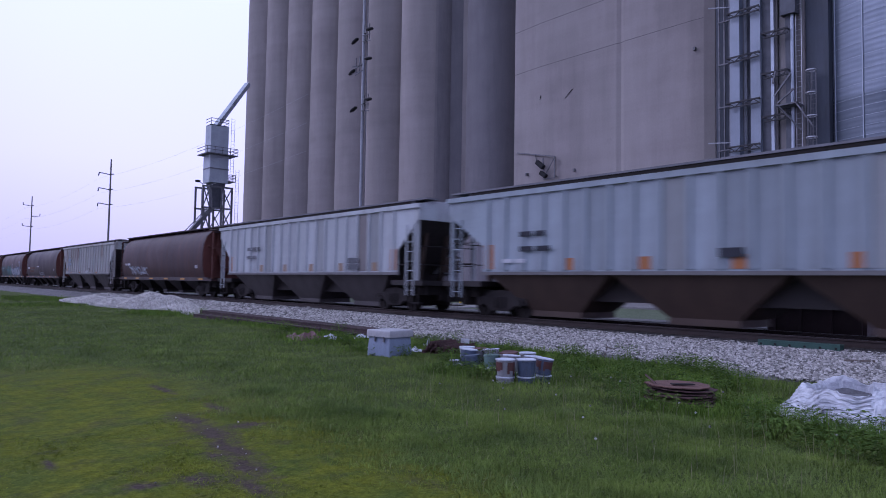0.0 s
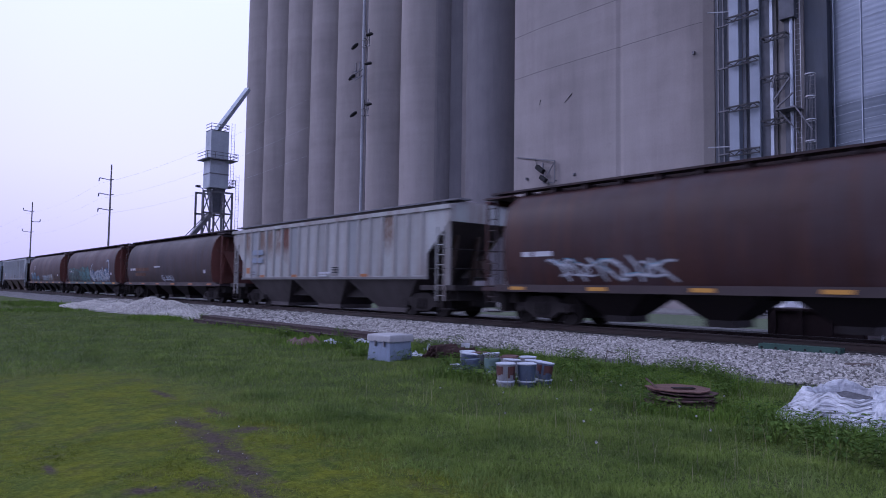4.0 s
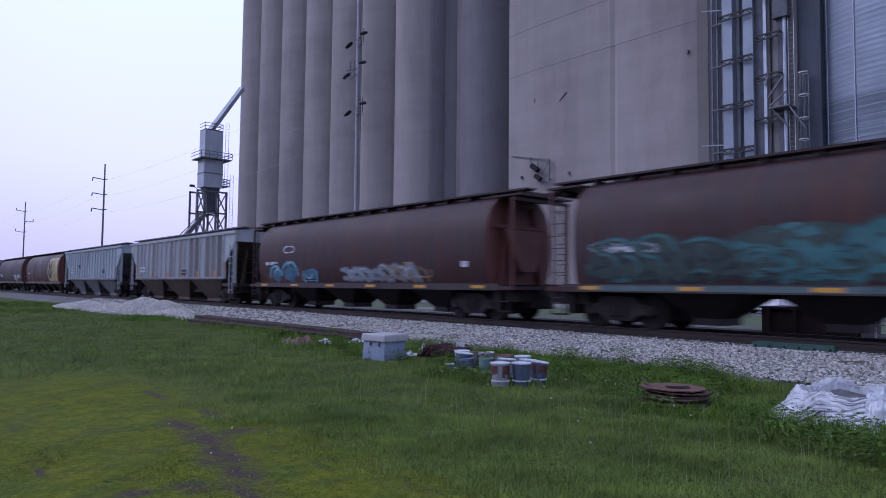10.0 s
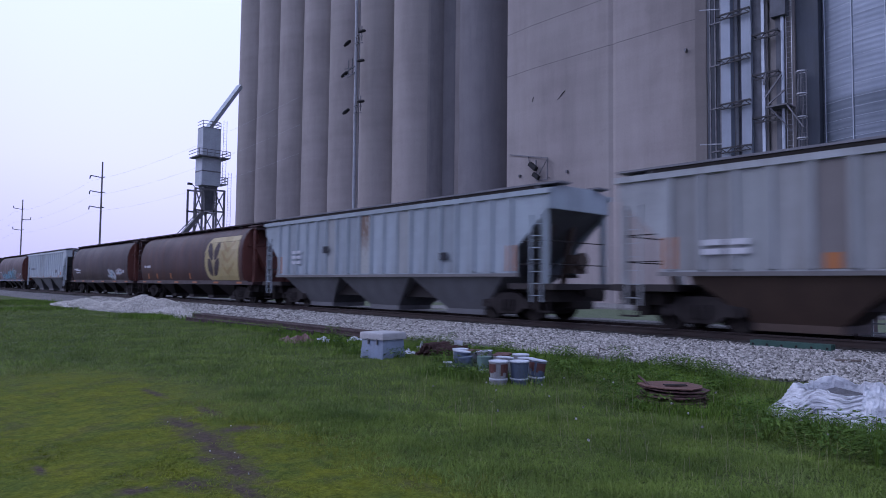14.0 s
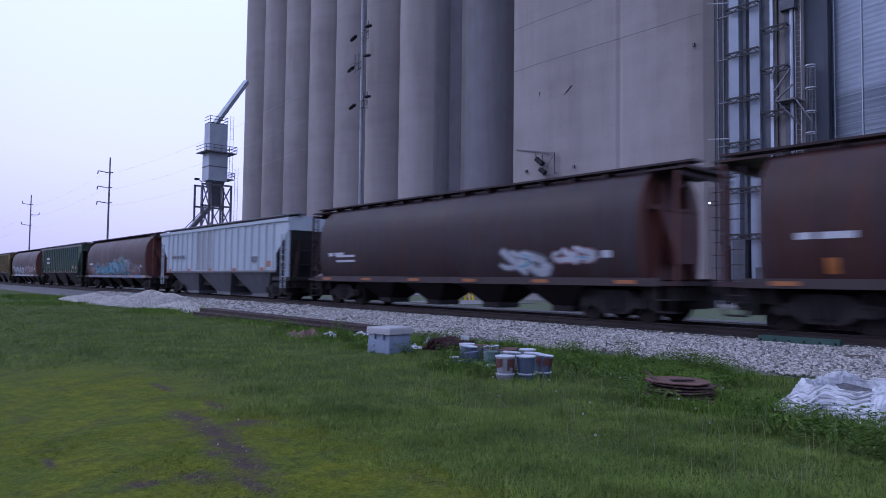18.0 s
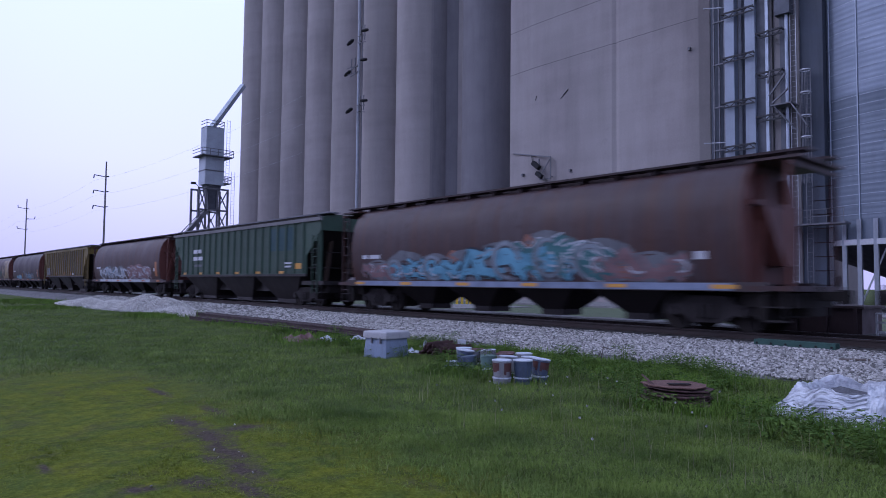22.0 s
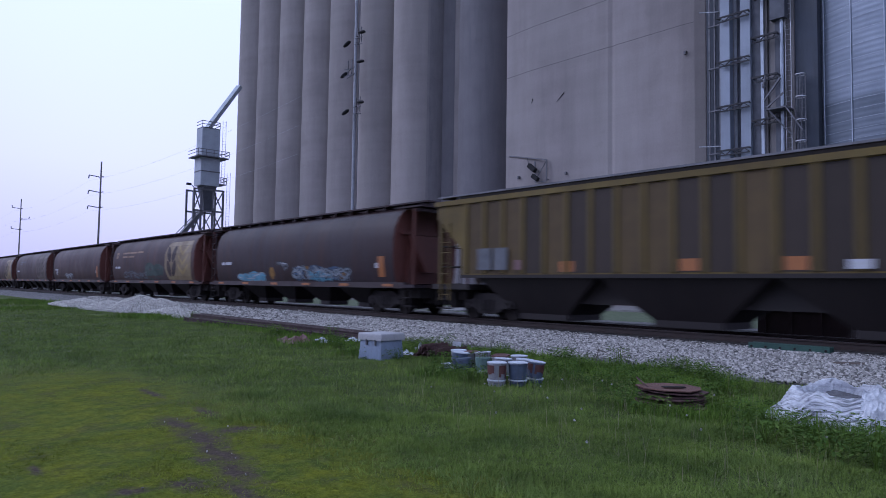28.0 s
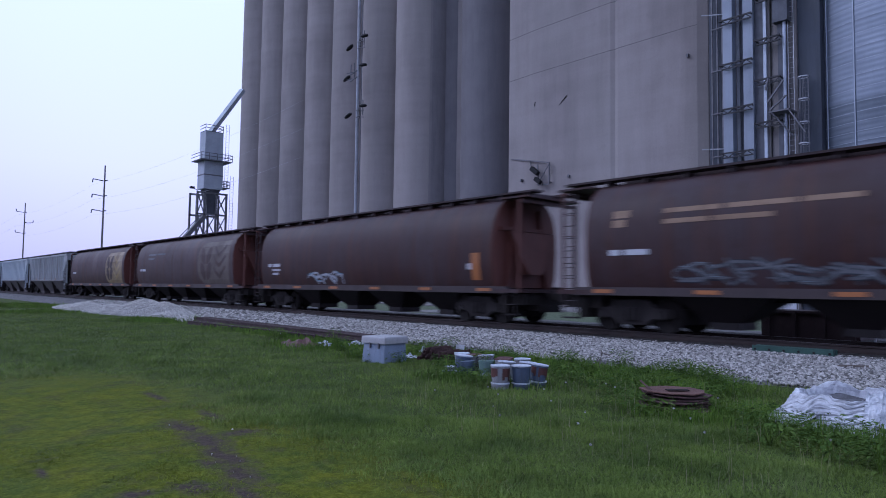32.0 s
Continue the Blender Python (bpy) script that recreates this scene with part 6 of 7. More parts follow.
def track_litter():
    t = thing("teal_beam", pose(15.25, 5.85, 0.42, 0, 0, 1), "short faded teal steel beam lying on the ballast", "beam")
    part("web", Form().box(-0.10, -0.80, 0.0, 0.10, 0.80, 0.14), M_TEAL, t)
    for x in (-0.115, 0.115):
        part("flange", Form().box(x - 0.02, -0.82, -0.01, x + 0.02, 0.82, 0.15), M_TEAL, t)
    for i in range(6):
        part("bolt", Form().tube((-0.15, -0.75 + 0.3 * i, 0.07), (-0.13, -0.75 + 0.3 * i, 0.07), 0.025, n=8), M_DARK, t)
    s = Form().tube((0, 0, 0), (0.1, -0.5, 0.03), 0.035, 0.03, 7)
    lone("timber_offcut", s, M_BARK, "dark wooden offcut on the pale ballast", "offcut", at=pose(14.35, 4.7, 0.33))
    b = Form().tube((0, 0, 0), (0.05, -0.05, 0.36), 0.012, 0.009, 6).tube((0.05, -0.05, 0.36), (0.0, -0.32, 0.30), 0.012, 0.006, 6).tube((0.03, -0.03, 0.2), (-0.1, 0.2, 0.02), 0.008, 0.006, 5).tube((0.05, -0.05, 0.36), (0.05, -0.02, 0.44), 0.008, 0.004, 5)
    lone("dead_branch", b, M_BARK, "bare grey dead branch stuck in the gravel edge", "branch", at=pose(12.5, 8.9, 0.0))


utility_box()
pails()
scrap()
bulk_bag()
old_rails()
track_litter()


# ---- gravel piles, mud, stones, grass ----
def gravel_height(x, y):
    z = 0.0
    for cx, cy, rx, ry, h in ((12.7, 40.2, 1.7, 3.2, 1.02), (13.1, 38.2, 1.5, 3.0, 0.86), (12.0, 44.0, 1.3, 3.2, 0.56), (11.5, 47.6, 1.3, 3.2, 0.62), (11.4, 51.5, 1.0, 3.5, 0.34), (12.7, 35.0, 1.3, 3.0, 0.42), (12.5, 32.2, 0.8, 2.0, 0.26)):
        d = ((x - cx) / rx) ** 2 + ((y - cy) / ry) ** 2
        if d < 1:
            z = max(z, 0.88 * h * (1 - d ** 0.75))
    return z


def gravel_piles():
    f = Form()
    xs, ys = [9.8 + 0.2 * i for i in range(26)], [30 + 0.4 * i for i in range(64)]
    for y in ys:
        for x in xs:
            z = gravel_height(x, y)
            f.v.append((x, y, z + (0.06 * noise.noise((x * 2, y * 2, 4)) if z > 0.02 else -0.06)))
    n = len(xs)
    for j in range(len(ys) - 1):
        for i in range(n - 1):
            q = (j * n + i, j * n + i + 1, (j + 1) * n + i + 1, (j + 1) * n + i)
            if any(f.v[k][2] > -0.02 for k in q):
                f.f.append(q)
    lone("gravel_heap", f, M_HEAP, "low heap of pale crushed limestone beside the track", "gravel heap", smooth=True)


M_HEAP = bed_mat("pale_heap_gravel", (0.28, 0.27, 0.27), (0.48, 0.465, 0.46), 30)
def wetness(x, y):
    """Above 0 in bare mud, falling off raggedly into the grass."""
    best = 1 - min(math.hypot((x - cx) / rx, (y - cy) / ry) for cx, cy, rx, ry in MUDS)
    if best > -1:
        best += 0.6 * noise.noise((x * 3.5, y * 3.5, 0)) + 0.16 * noise.noise((x * 11, y * 11, 4)) - 0.08
    return best


def scatter(name, verts, faces_per, count, material, label, category):
    """One mesh from a numpy block of equal pieces: verts (count, k, 3), faces as indices within a piece."""
    k = verts.shape[1]
    me = bpy.data.meshes.new(name)
    flat = np.concatenate([np.asarray(q) for q in faces_per])
    sizes = np.array([len(q) for q in faces_per])
    idx = (flat[None, :] + (np.arange(count) * k)[:, None]).ravel()
    me.vertices.add(count * k)
    me.vertices.foreach_set("co", verts.astype(np.float32).ravel())
    me.loops.add(len(idx))
    me.loops.foreach_set("vertex_index", idx.astype(np.int32))
    tot = np.tile(sizes, count)
    me.polygons.add(len(tot))
    me.polygons.foreach_set("loop_start", np.concatenate([[0], np.cumsum(tot)[:-1]]).astype(np.int32))
    me.update(calc_edges=True)
    me.validate()
    me.materials.append(material)
    return tagged(new(name, me), label, category, "", "stuff")


RNG = np.random.default_rng(11)
CUBE = np.array([(-1, -1, -1), (1, -1, -1), (1, 1, -1), (-1, 1, -1), (-1, -1, 1), (1, -1, 1), (1, 1, 1), (-1, 1, 1)]) * 0.5
CUBE_F = [(3, 2, 1, 0), (4, 5, 6, 7), (0, 1, 5, 4), (1, 2, 6, 5), (2, 3, 7, 6), (3, 0, 4, 7)]


def stones(name, xy, z, size, label, material=None):
    n = len(xy)
    v = CUBE[None] * RNG.uniform(0.55, 1.2, (n, 1, 3)) + RNG.uniform(-0.17, 0.17, (n, 8, 3))
    v = v * (size * RNG.lognormal(0, 0.28, n))[:, None, None]
    a, b = RNG.uniform(0, 6.28, n), RNG.normal(0, 0.5, n)
    ca, sa, cb, sb = np.cos(a), np.sin(a), np.cos(b), np.sin(b)
    y2 = v[:, :, 1] * cb[:, None] - v[:, :, 2] * sb[:, None]
    z2 = v[:, :, 1] * sb[:, None] + v[:, :, 2] * cb[:, None]
    x3 = v[:, :, 0] * ca[:, None] - y2 * sa[:, None]
    y3 = v[:, :, 0] * sa[:, None] + y2 * ca[:, None]
    out = np.stack([x3 + xy[:, :1], y3 + xy[:, 1:], z2 + z[:, None]], 2)
    return scatter(name, out, CUBE_F, n, material or M_STONE, label, "gravel")


def all_stones():
    bands = ((0.0, 12.0, 3000, 0.033), (12.0, 26.0, 1700, 0.042), (26.0, 60.0, 520, 0.062))
    for y0, y1, per, s in bands:
        n = int((y1 - y0) * 3.3 * per / 2.2)
        xy = np.stack([RNG.uniform(12.85, 15.6, n), RNG.uniform(y0, y1, n)], 1)
        keep = xy[:, 0] > 13.15 + 0.45 * np.array([noise.noise((0.5 * y, 0, 5)) for y in xy[:, 1]]) + RNG.normal(0, 0.12, n)
        xy = xy[keep]
        z = np.array([bank(x) for x in xy[:, 0]]) + 0.02 + s * 0.18
        stones("ballast_stones", xy, z, s, "loose pale crushed limestone along the track edge")
    n = 42000
    xy = np.stack([RNG.uniform(10.0, 14.8, n), RNG.uniform(30.0, 55.0, n)], 1)
    z = np.array([gravel_height(x, y) for x, y in xy])
    xy, z = xy[z > 0.03], z[z > 0.03]
    stones("heap_stones", xy, z + 0.03, 0.040, "loose pale stones on the gravel heap", M_HEAPSTONE)
    # pebbles in the mud
    xy = np.stack([RNG.uniform(1.5, 4.2, 150), RNG.uniform(4.4, 10.5, 150)], 1)
    xy = xy[[wetness(x, y) > 0.15 for x, y in xy]]
    stones("mud_pebbles", xy, np.array([lumps(x, y) + 0.015 for x, y in xy]), 0.010, "small pale pebbles in the mud")


M_MOSS = blade_mat("yellow_green_moss", (0.105, 0.126, 0.010), (0.125, 0.145, 0.014), (0.17, 0.15, 0.06))
M_TALL = blade_mat("tall_bright_grass", (0.066, 0.125, 0.018), (0.125, 0.195, 0.030), (0.20, 0.18, 0.09))


def lane(x, y):
    """1 in the short mossy lane, 0 in the longer grass."""
    e = 4.1 + 0.7 * noise.noise((y * 0.5, 0.3, 0)) + 0.25 * noise.noise((x * 1.7, y * 1.7, 9))
    far = 14.5 + 1.5 * noise.noise((x * 0.6, 1, 1))
    return x < e + 0.55 * RNG.normal() * 0.6 and y < far + 0.9 * RNG.normal()


def blades(name, xy, length, width, material, label, lean=0.5):
    n = len(xy)
    z = np.array([lumps(x, y) + bank(x) for x, y in xy]) - 0.01
    a, t = RNG.uniform(0, 6.28, n), RNG.uniform(0, 6.28, n)
    ln = np.abs(RNG.normal(lean, lean * 0.6, n))
    dx, dy = np.cos(a) * ln, np.sin(a) * ln
    sx, sy = np.cos(t) * width / 2, np.sin(t) * width / 2
    base = np.concatenate([xy, z[:, None]], 1)
    side = np.stack([sx, sy, np.zeros(n)], 1)
    mid = base + np.stack([dx * length * 0.35, dy * length * 0.35, length * 0.6], 1)
    top = base + np.stack([dx * length * 1.0, dy * length * 1.0, length * (1 - 0.3 * np.minimum(ln, 1.4))], 1)
    v = np.stack([base - side, base + side, mid + side * 0.8, mid - side * 0.8, top], 1)
    return scatter(name, v, [(0, 1, 2, 3), (3, 2, 4)], n, material, label, "grass")


def meadow():
    def polar(n, d0, d1, p):
        u = RNG.random(n)
        d = d0 * (d1 / d0) ** u if p == 2 else np.sqrt(d0 ** 2 + (d1 ** 2 - d0 ** 2) * u)
        a = np.radians(RNG.uniform(1, 82, n))
        return np.stack([d * np.sin(a), d * np.cos(a)], 1)

    xy = np.concatenate([polar(150000, 3.6, 9, 1), polar(290000, 9, 60, 2)])
    edge = 13.0 + 0.5 * np.array([noise.noise((0.5 * y, 0, 5)) for y in xy[:, 1]]) + RNG.normal(0, 0.18, len(xy))
    xy = xy[xy[:, 0] < edge]
    xy = xy[[gravel_height(x, y) < 0.02 for x, y in xy]]
    damp = np.array([wetness(x, y) if x < 5 and y < 12 else -1.0 for x, y in xy])
    wet = RNG.random(len(xy)) < np.clip(0.25 + damp * 1.3, 0, 0.90) * (damp > -0.15)
    xy = xy[~wet]
    short = np.array([lane(x, y) for x, y in xy])
    d = np.hypot(xy[:, 0], xy[:, 1])
    tuft = np.array([noise.noise((x * 1.1, y * 1.1, 2.2)) for x, y in xy])
    size = np.maximum(d / 9.0, 1.0)
    g = ~short
    length = (0.058 + 0.055 * tuft[g] + RNG.uniform(0, 0.035, g.sum())) * np.clip(1.15 - 0.05 * size[g], 0.7, 1.0)
    blades("grass", xy[g], np.maximum(length, 0.04), 0.0056 * size[g] * RNG.uniform(0.7, 1.4, g.sum()), M_BLADE, "rough green grass with tufts and thin patches", 1.1)
    keep = short & (RNG.random(len(xy)) < 0.17 + 0.32 * tuft)
    length = (0.016 + 0.022 * tuft[keep] + RNG.uniform(0, 0.018, keep.sum()))
    blades("short_grass", xy[keep], np.maximum(length, 0.008), 0.008 * size[keep], M_MOSS, "short yellow-green mossy grass in a worn lane", 1.5)
    # taller fringe by the ballast and round the things
    pts = []
    for cx, cy, rx, ry, m in ((11.9, 8.2, 0.9, 1.8, 3600), (12.2, 11.6, 0.7, 1.6, 2500), (10.9, 10.4, 0.9, 0.9, 2200), (11.3, 13.6, 0.8, 1.2, 2200), (11.4, 6.2, 0.9, 1.2, 2500), (8.9, 3.0, 0.7, 0.8, 1500), (10.2, 17.0, 1.3, 1.6, 2200), (9.0, 9.0, 1.0, 1.2, 900), (8.45, 4.75, 0.35, 0.7, 1100), (9.5, 4.3, 0.9, 0.8, 1500), (9.0, 8.3, 0.5, 0.9, 900), (8.6, 9.3, 0.5, 0.9, 700), (12.0, 24.0, 0.8, 5.0, 2500), (11.0, 33.5, 1.2, 2.5, 1500), (8.4, 46, 3.0, 2.0, 1500), (9.9, 14.0, 0.9, 0.4, 500), (10.2, 60.0, 2.2, 6.0, 2500), (11.3, 22.0, 0.5, 5.0, 2200)):
        pts.append(np.stack([RNG.normal(cx, rx * 0.5, m), RNG.normal(cy, ry * 0.5, m)], 1))
    xy = np.concatenate(pts)
    xy = xy[xy[:, 0] < 13.3]
    d = np.hypot(xy[:, 0], xy[:, 1])
    blades("tall_grass", xy, RNG.uniform(0.09, 0.25, len(xy)), 0.008 * np.maximum(d / 9, 1), M_TALL, "tall bright weedy grass along the gravel edge", 0.5)
    # seed stalks
    xy = np.stack([RNG.uniform(5.5, 10.5, 500), RNG.uniform(2.2, 9, 500)], 1)
    blades("seed_stalks", xy, RNG.uniform(0.18, 0.42, 500), np.full(500, 0.004), blade_mat("dry_stalks", (0.16, 0.15, 0.08), (0.28, 0.26, 0.16), (0.3, 0.27, 0.2)), "thin dry seed stalks over the grass", 0.2)


def weed_form(seed, h, spread, leaves):
    rng = random.Random(seed)
    f = Form()
    for i in range(leaves):
        a, r, z = rng.uniform(0, 6.28), spread * rng.random() ** 0.6, h * rng.random() ** 0.8
        p = Vector((r * math.cos(a), r * math.sin(a), z + 0.02))
        out = Vector((math.cos(a), math.sin(a), rng.uniform(-0.3, 0.5))).normalized()
        side = out.cross(Vector((0, 0, 1))).normalized()
        s = rng.uniform(0.03, 0.075)
        q = [p, p + out * s * 0.5 + side * s * 0.32, p + out * s * 1.2 - Vector((0, 0, s * 0.3)), p + out * s * 0.5 - side * s * 0.32]
        f.add(q, [(0, 1, 2, 3)])
    return f


def weeds():
    forms = [weed_form(i, h, s, n).mesh("leaves", M_WEED) for i, (h, s, n) in enumerate(((0.35, 0.30, 260), (0.25, 0.36, 240), (0.5, 0.22, 240)))]
    stems = []
    for i, (h, s) in enumerate(((0.35, 0.3), (0.25, 0.36), (0.5, 0.22))):
        rng = random.Random(40 + i)
        f = Form()
        for k in range(9):
            a, r = rng.uniform(0, 6.28), s * rng.random()
            f.tube((0.1 * r * math.cos(a), 0.1 * r * math.sin(a), 0), (r * math.cos(a), r * math.sin(a), h * rng.uniform(0.6, 1.1)), 0.005, 0.003, 4, False)
        stems.append(f.mesh("stem", M_TALL))
    spots = ((11.5, 8.6, 0), (11.9, 7.9, 2), (11.2, 7.3, 1), (12.2, 9.6, 0), (8.0, 2.2, 0), (12.1, 7.15, 1), (12.56, 7.03, 0), (12.75, 7.3, 1), (12.35, 6.65, 0), (12.6, 6.4, 1), (11.8, 6.2, 1), (11.8, 9.25, 0), (11.1, 9.0, 1), (11.4, 6.5, 1), (12.4, 14.5, 1), (9.0, 4.9, 1), (9.3, 5.1, 1), (9.15, 9.1, 2), (8.7, 8.9, 1),
             (9.5, 12.2, 1), (10.2, 15.6, 0), (9.4, 13.9, 1), (11.1, 13.3, 0), (11.4, 12.6, 2), (10.3, 16.3, 2), (10.7, 20.5, 0), (12.0, 30.8, 0), (11.4, 34.0, 1), (12.3, 41.0, 2), (12.1, 6.3, 0), (10.7, 6.6, 1), (11.0, 5.2, 0), (9.2, 4.1, 1),
             (8.55, 9.45, 1), (8.75, 9.75, 0), (8.45, 8.55, 1), (9.6, 8.2, 1), (10.2, 7.9, 0), (10.6, 8.4, 1), (10.0, 7.2, 1), (9.6, 6.5, 0), (9.3, 5.9, 1), (8.55, 5.6, 1), (8.35, 5.1, 1), (9.7, 5.0, 0), (10.3, 5.6, 1),
             (11.6, 5.7, 0), (8.75, 3.55, 1), (8.3, 2.9, 0), (7.7, 2.6, 1), (7.5, 2.1, 2), (7.9, 3.3, 1), (11.7, 10.4, 1), (11.9, 11.2, 0), (11.6, 12.0, 1), (9.9, 11.0, 1), (9.3, 12.9, 1))
    for x, y, k in spots:
        t = thing("weed", pose(x, y, bank(x) + lumps(x, y) * (x < 12.6), 0, 0, random.uniform(0, 360)), "leafy green weed clump growing among the grass", "weed", "weeds by the gravel")
        tagged(part("leaves", forms[k], M_WEED, t), kind="stuff")
        tagged(part("stem", stems[k], M_TALL, t), kind="stuff")
    clock = Form()
    for i in range(60):
        v = Vector((random.gauss(0, 1), random.gauss(0, 1), random.gauss(0, 1))).normalized()
        o = v.orthogonal().normalized() * 0.004
        clock.add([v * 0.002, v * 0.012 + o * 0.6, v * 0.015, v * 0.012 - o * 0.6], [(0, 1, 2, 3)])
    head = clock.mesh("seed_head", worn("dandelion_down", (0.42, 0.42, 0.42), (0.30, 0.30, 0.28), 0.9))
    stem = Form().tube((0, 0, 0), (0.01, 0, 0.2), 0.003, 0.002, 5, False).mesh("stem", M_TALL)
    for x, y in ((9.2, 6.4), (9.0, 6.1), (7.9, 6.6), (7.2, 5.9), (7.0, 6.7), (8.8, 6.9), (8.1, 4.6), (7.6, 4.1), (8.3, 3.1), (7.7, 2.6), (7.0, 3.6), (6.2, 4.7), (5.9, 5.6), (6.6, 7.6), (9.5, 4.7), (10.1, 15.2), (9.9, 14.9), (8.8, 12.7), (9.1, 13.0), (10.6, 20.0), (10.9, 21.1), (6.3, 6.1), (7.4, 7.3), (5.5, 4.0), (6.9, 5.1)):
        t = thing("dandelion", pose(x, y, lumps(x, y), 0, 0, random.uniform(0, 360)), "dandelion with a white seed head in the grass", "dandelion", "dandelions in the grass")
        part("stem", stem, M_TALL, t)
        part("seed_head", head, None, t, at=pose(0.01, 0, 0.21))


gravel_piles()
all_stones()
meadow()
weeds()


# ---- paint, marks and graffiti on the cars ----
def tint(name, c, d=0.45):
    return worn(name, c, tuple(x * d for x in c), 0.65, 0, 1.6, 0.5, 0.8, 0.12, spec=0.25)


G_WHITE = tint("white_spray_paint", (0.36, 0.38, 0.43))
G_TEAL = tint("teal_spray_paint", (0.050, 0.135, 0.150))
G_SKY = tint("sky_blue_spray_paint", (0.12, 0.28, 0.39))
G_BLUE = tint("blue_spray_paint", (0.055, 0.09, 0.16))
G_PINK = tint("pink_spray_paint", (0.19, 0.115, 0.125))
G_GREY = tint("grey_spray_paint", (0.12, 0.125, 0.145))
G_PALE = tint("pale_blue_grey_spray_paint", (0.19, 0.22, 0.26))
G_DARK = tint("dark_spray_paint", (0.025, 0.028, 0.04))
G_YELL = tint("ochre_spray_paint", (0.24, 0.13, 0.04))
G_GREEN = tint("dark_green_spray_paint", (0.042, 0.062, 0.058))
G_SALMON = tint("salmon_spray_paint", (0.22, 0.095, 0.070))
G_ORANGE = tint("orange_spray_paint", (0.10, 0.045, 0.028))
E_YELLOW = worn("emblem_yellow_paint", (0.285, 0.235, 0.095), (0.18, 0.14, 0.065), 0.5, 0, 0.8, 0.5, 0.6)
E_DULL = worn("faded_emblem_yellow", (0.175, 0.130, 0.060), (0.095, 0.058, 0.038), 0.5, 0, 0.8, 0.7, 0.7)
E_FAINT = worn("almost_gone_emblem_yellow", (0.080, 0.060, 0.050), (0.055, 0.042, 0.040), 0.6, 0, 0.8, 0.7, 0.7)
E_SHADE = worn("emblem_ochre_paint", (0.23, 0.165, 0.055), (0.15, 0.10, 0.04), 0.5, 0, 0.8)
T_YELLOW = worn("worn_yellow_lettering", (0.21, 0.13, 0.08), (0.11, 0.065, 0.045), 0.6, 0, 3, 0.4, 0.7)


def skin(kind):
    if kind == "cyl":
        return lambda y, z, off: (-(barrel_at(min(max(z, 1.16), 4.15)) + off), y, z)
    return lambda y, z, off: (-(1.6 + off), y, z)


def patch(f, on, y0, y1, z0, z1, off=0.008, n=8):
    """A painted rectangle that follows the side."""
    m = max(1, int((z1 - z0) / 0.12))
    for i in range(m):
        a, b = z0 + (z1 - z0) * i / m, z0 + (z1 - z0) * (i + 1) / m
        f.add([on(y0, a, off), on(y1, a, off), on(y1, b, off), on(y0, b, off)], [(0, 1, 2, 3)])
    return f


def stroke(f, on, pts, w, off):
    """A thick painted line through points (y, z)."""
    fine = []
    for (ya, za), (yb, zb) in zip(pts, pts[1:]):
        k = max(1, int(math.hypot(yb - ya, zb - za) / 0.12))
        fine += [(ya + (yb - ya) * i / k, za + (zb - za) * i / k) for i in range(k)]
    fine.append(pts[-1])
    row = []
    for i, (y, z) in enumerate(fine):
        a, b = fine[max(i - 1, 0)], fine[min(i + 1, len(fine) - 1)]
        dy, dz = b[0] - a[0], b[1] - a[1]
        d = math.hypot(dy, dz) or 1
        e = 0.75 + 0.25 * math.sin(math.pi * i / max(len(fine) - 1, 1))
        ny, nz = -dz / d * w / 2 * e, dy / d * w / 2 * e
        row.append((on(y + ny, z + nz, off), on(y - ny, z - nz, off)))
    k = len(f.v)
    for a, b in row:
        f.v.extend([a, b])
    f.f.extend([(k + 2 * i, k + 2 * i + 1, k + 2 * i + 3, k + 2 * i + 2) for i in range(len(row) - 1)])
    return f


def swirl(rng, y, z, w, h):
    """A loose letter-like curve in a cell."""
    a0, turn = rng.uniform(0, 6.28), rng.choice((-1, 1)) * rng.uniform(3.2, 5.6)
    lean = rng.uniform(-0.2, 0.35)
    pts = []
    for i in range(12):
        a = a0 + turn * i / 11
        r = 0.36 + 0.14 * math.sin(2.3 * a + rng.uniform(0, 0.4))
        zz = z + h * (0.5 + r * math.sin(a))
        pts.append((y + w * (0.5 + r * math.cos(a) * 1.1) + lean * (zz - z), zz))
    return pts


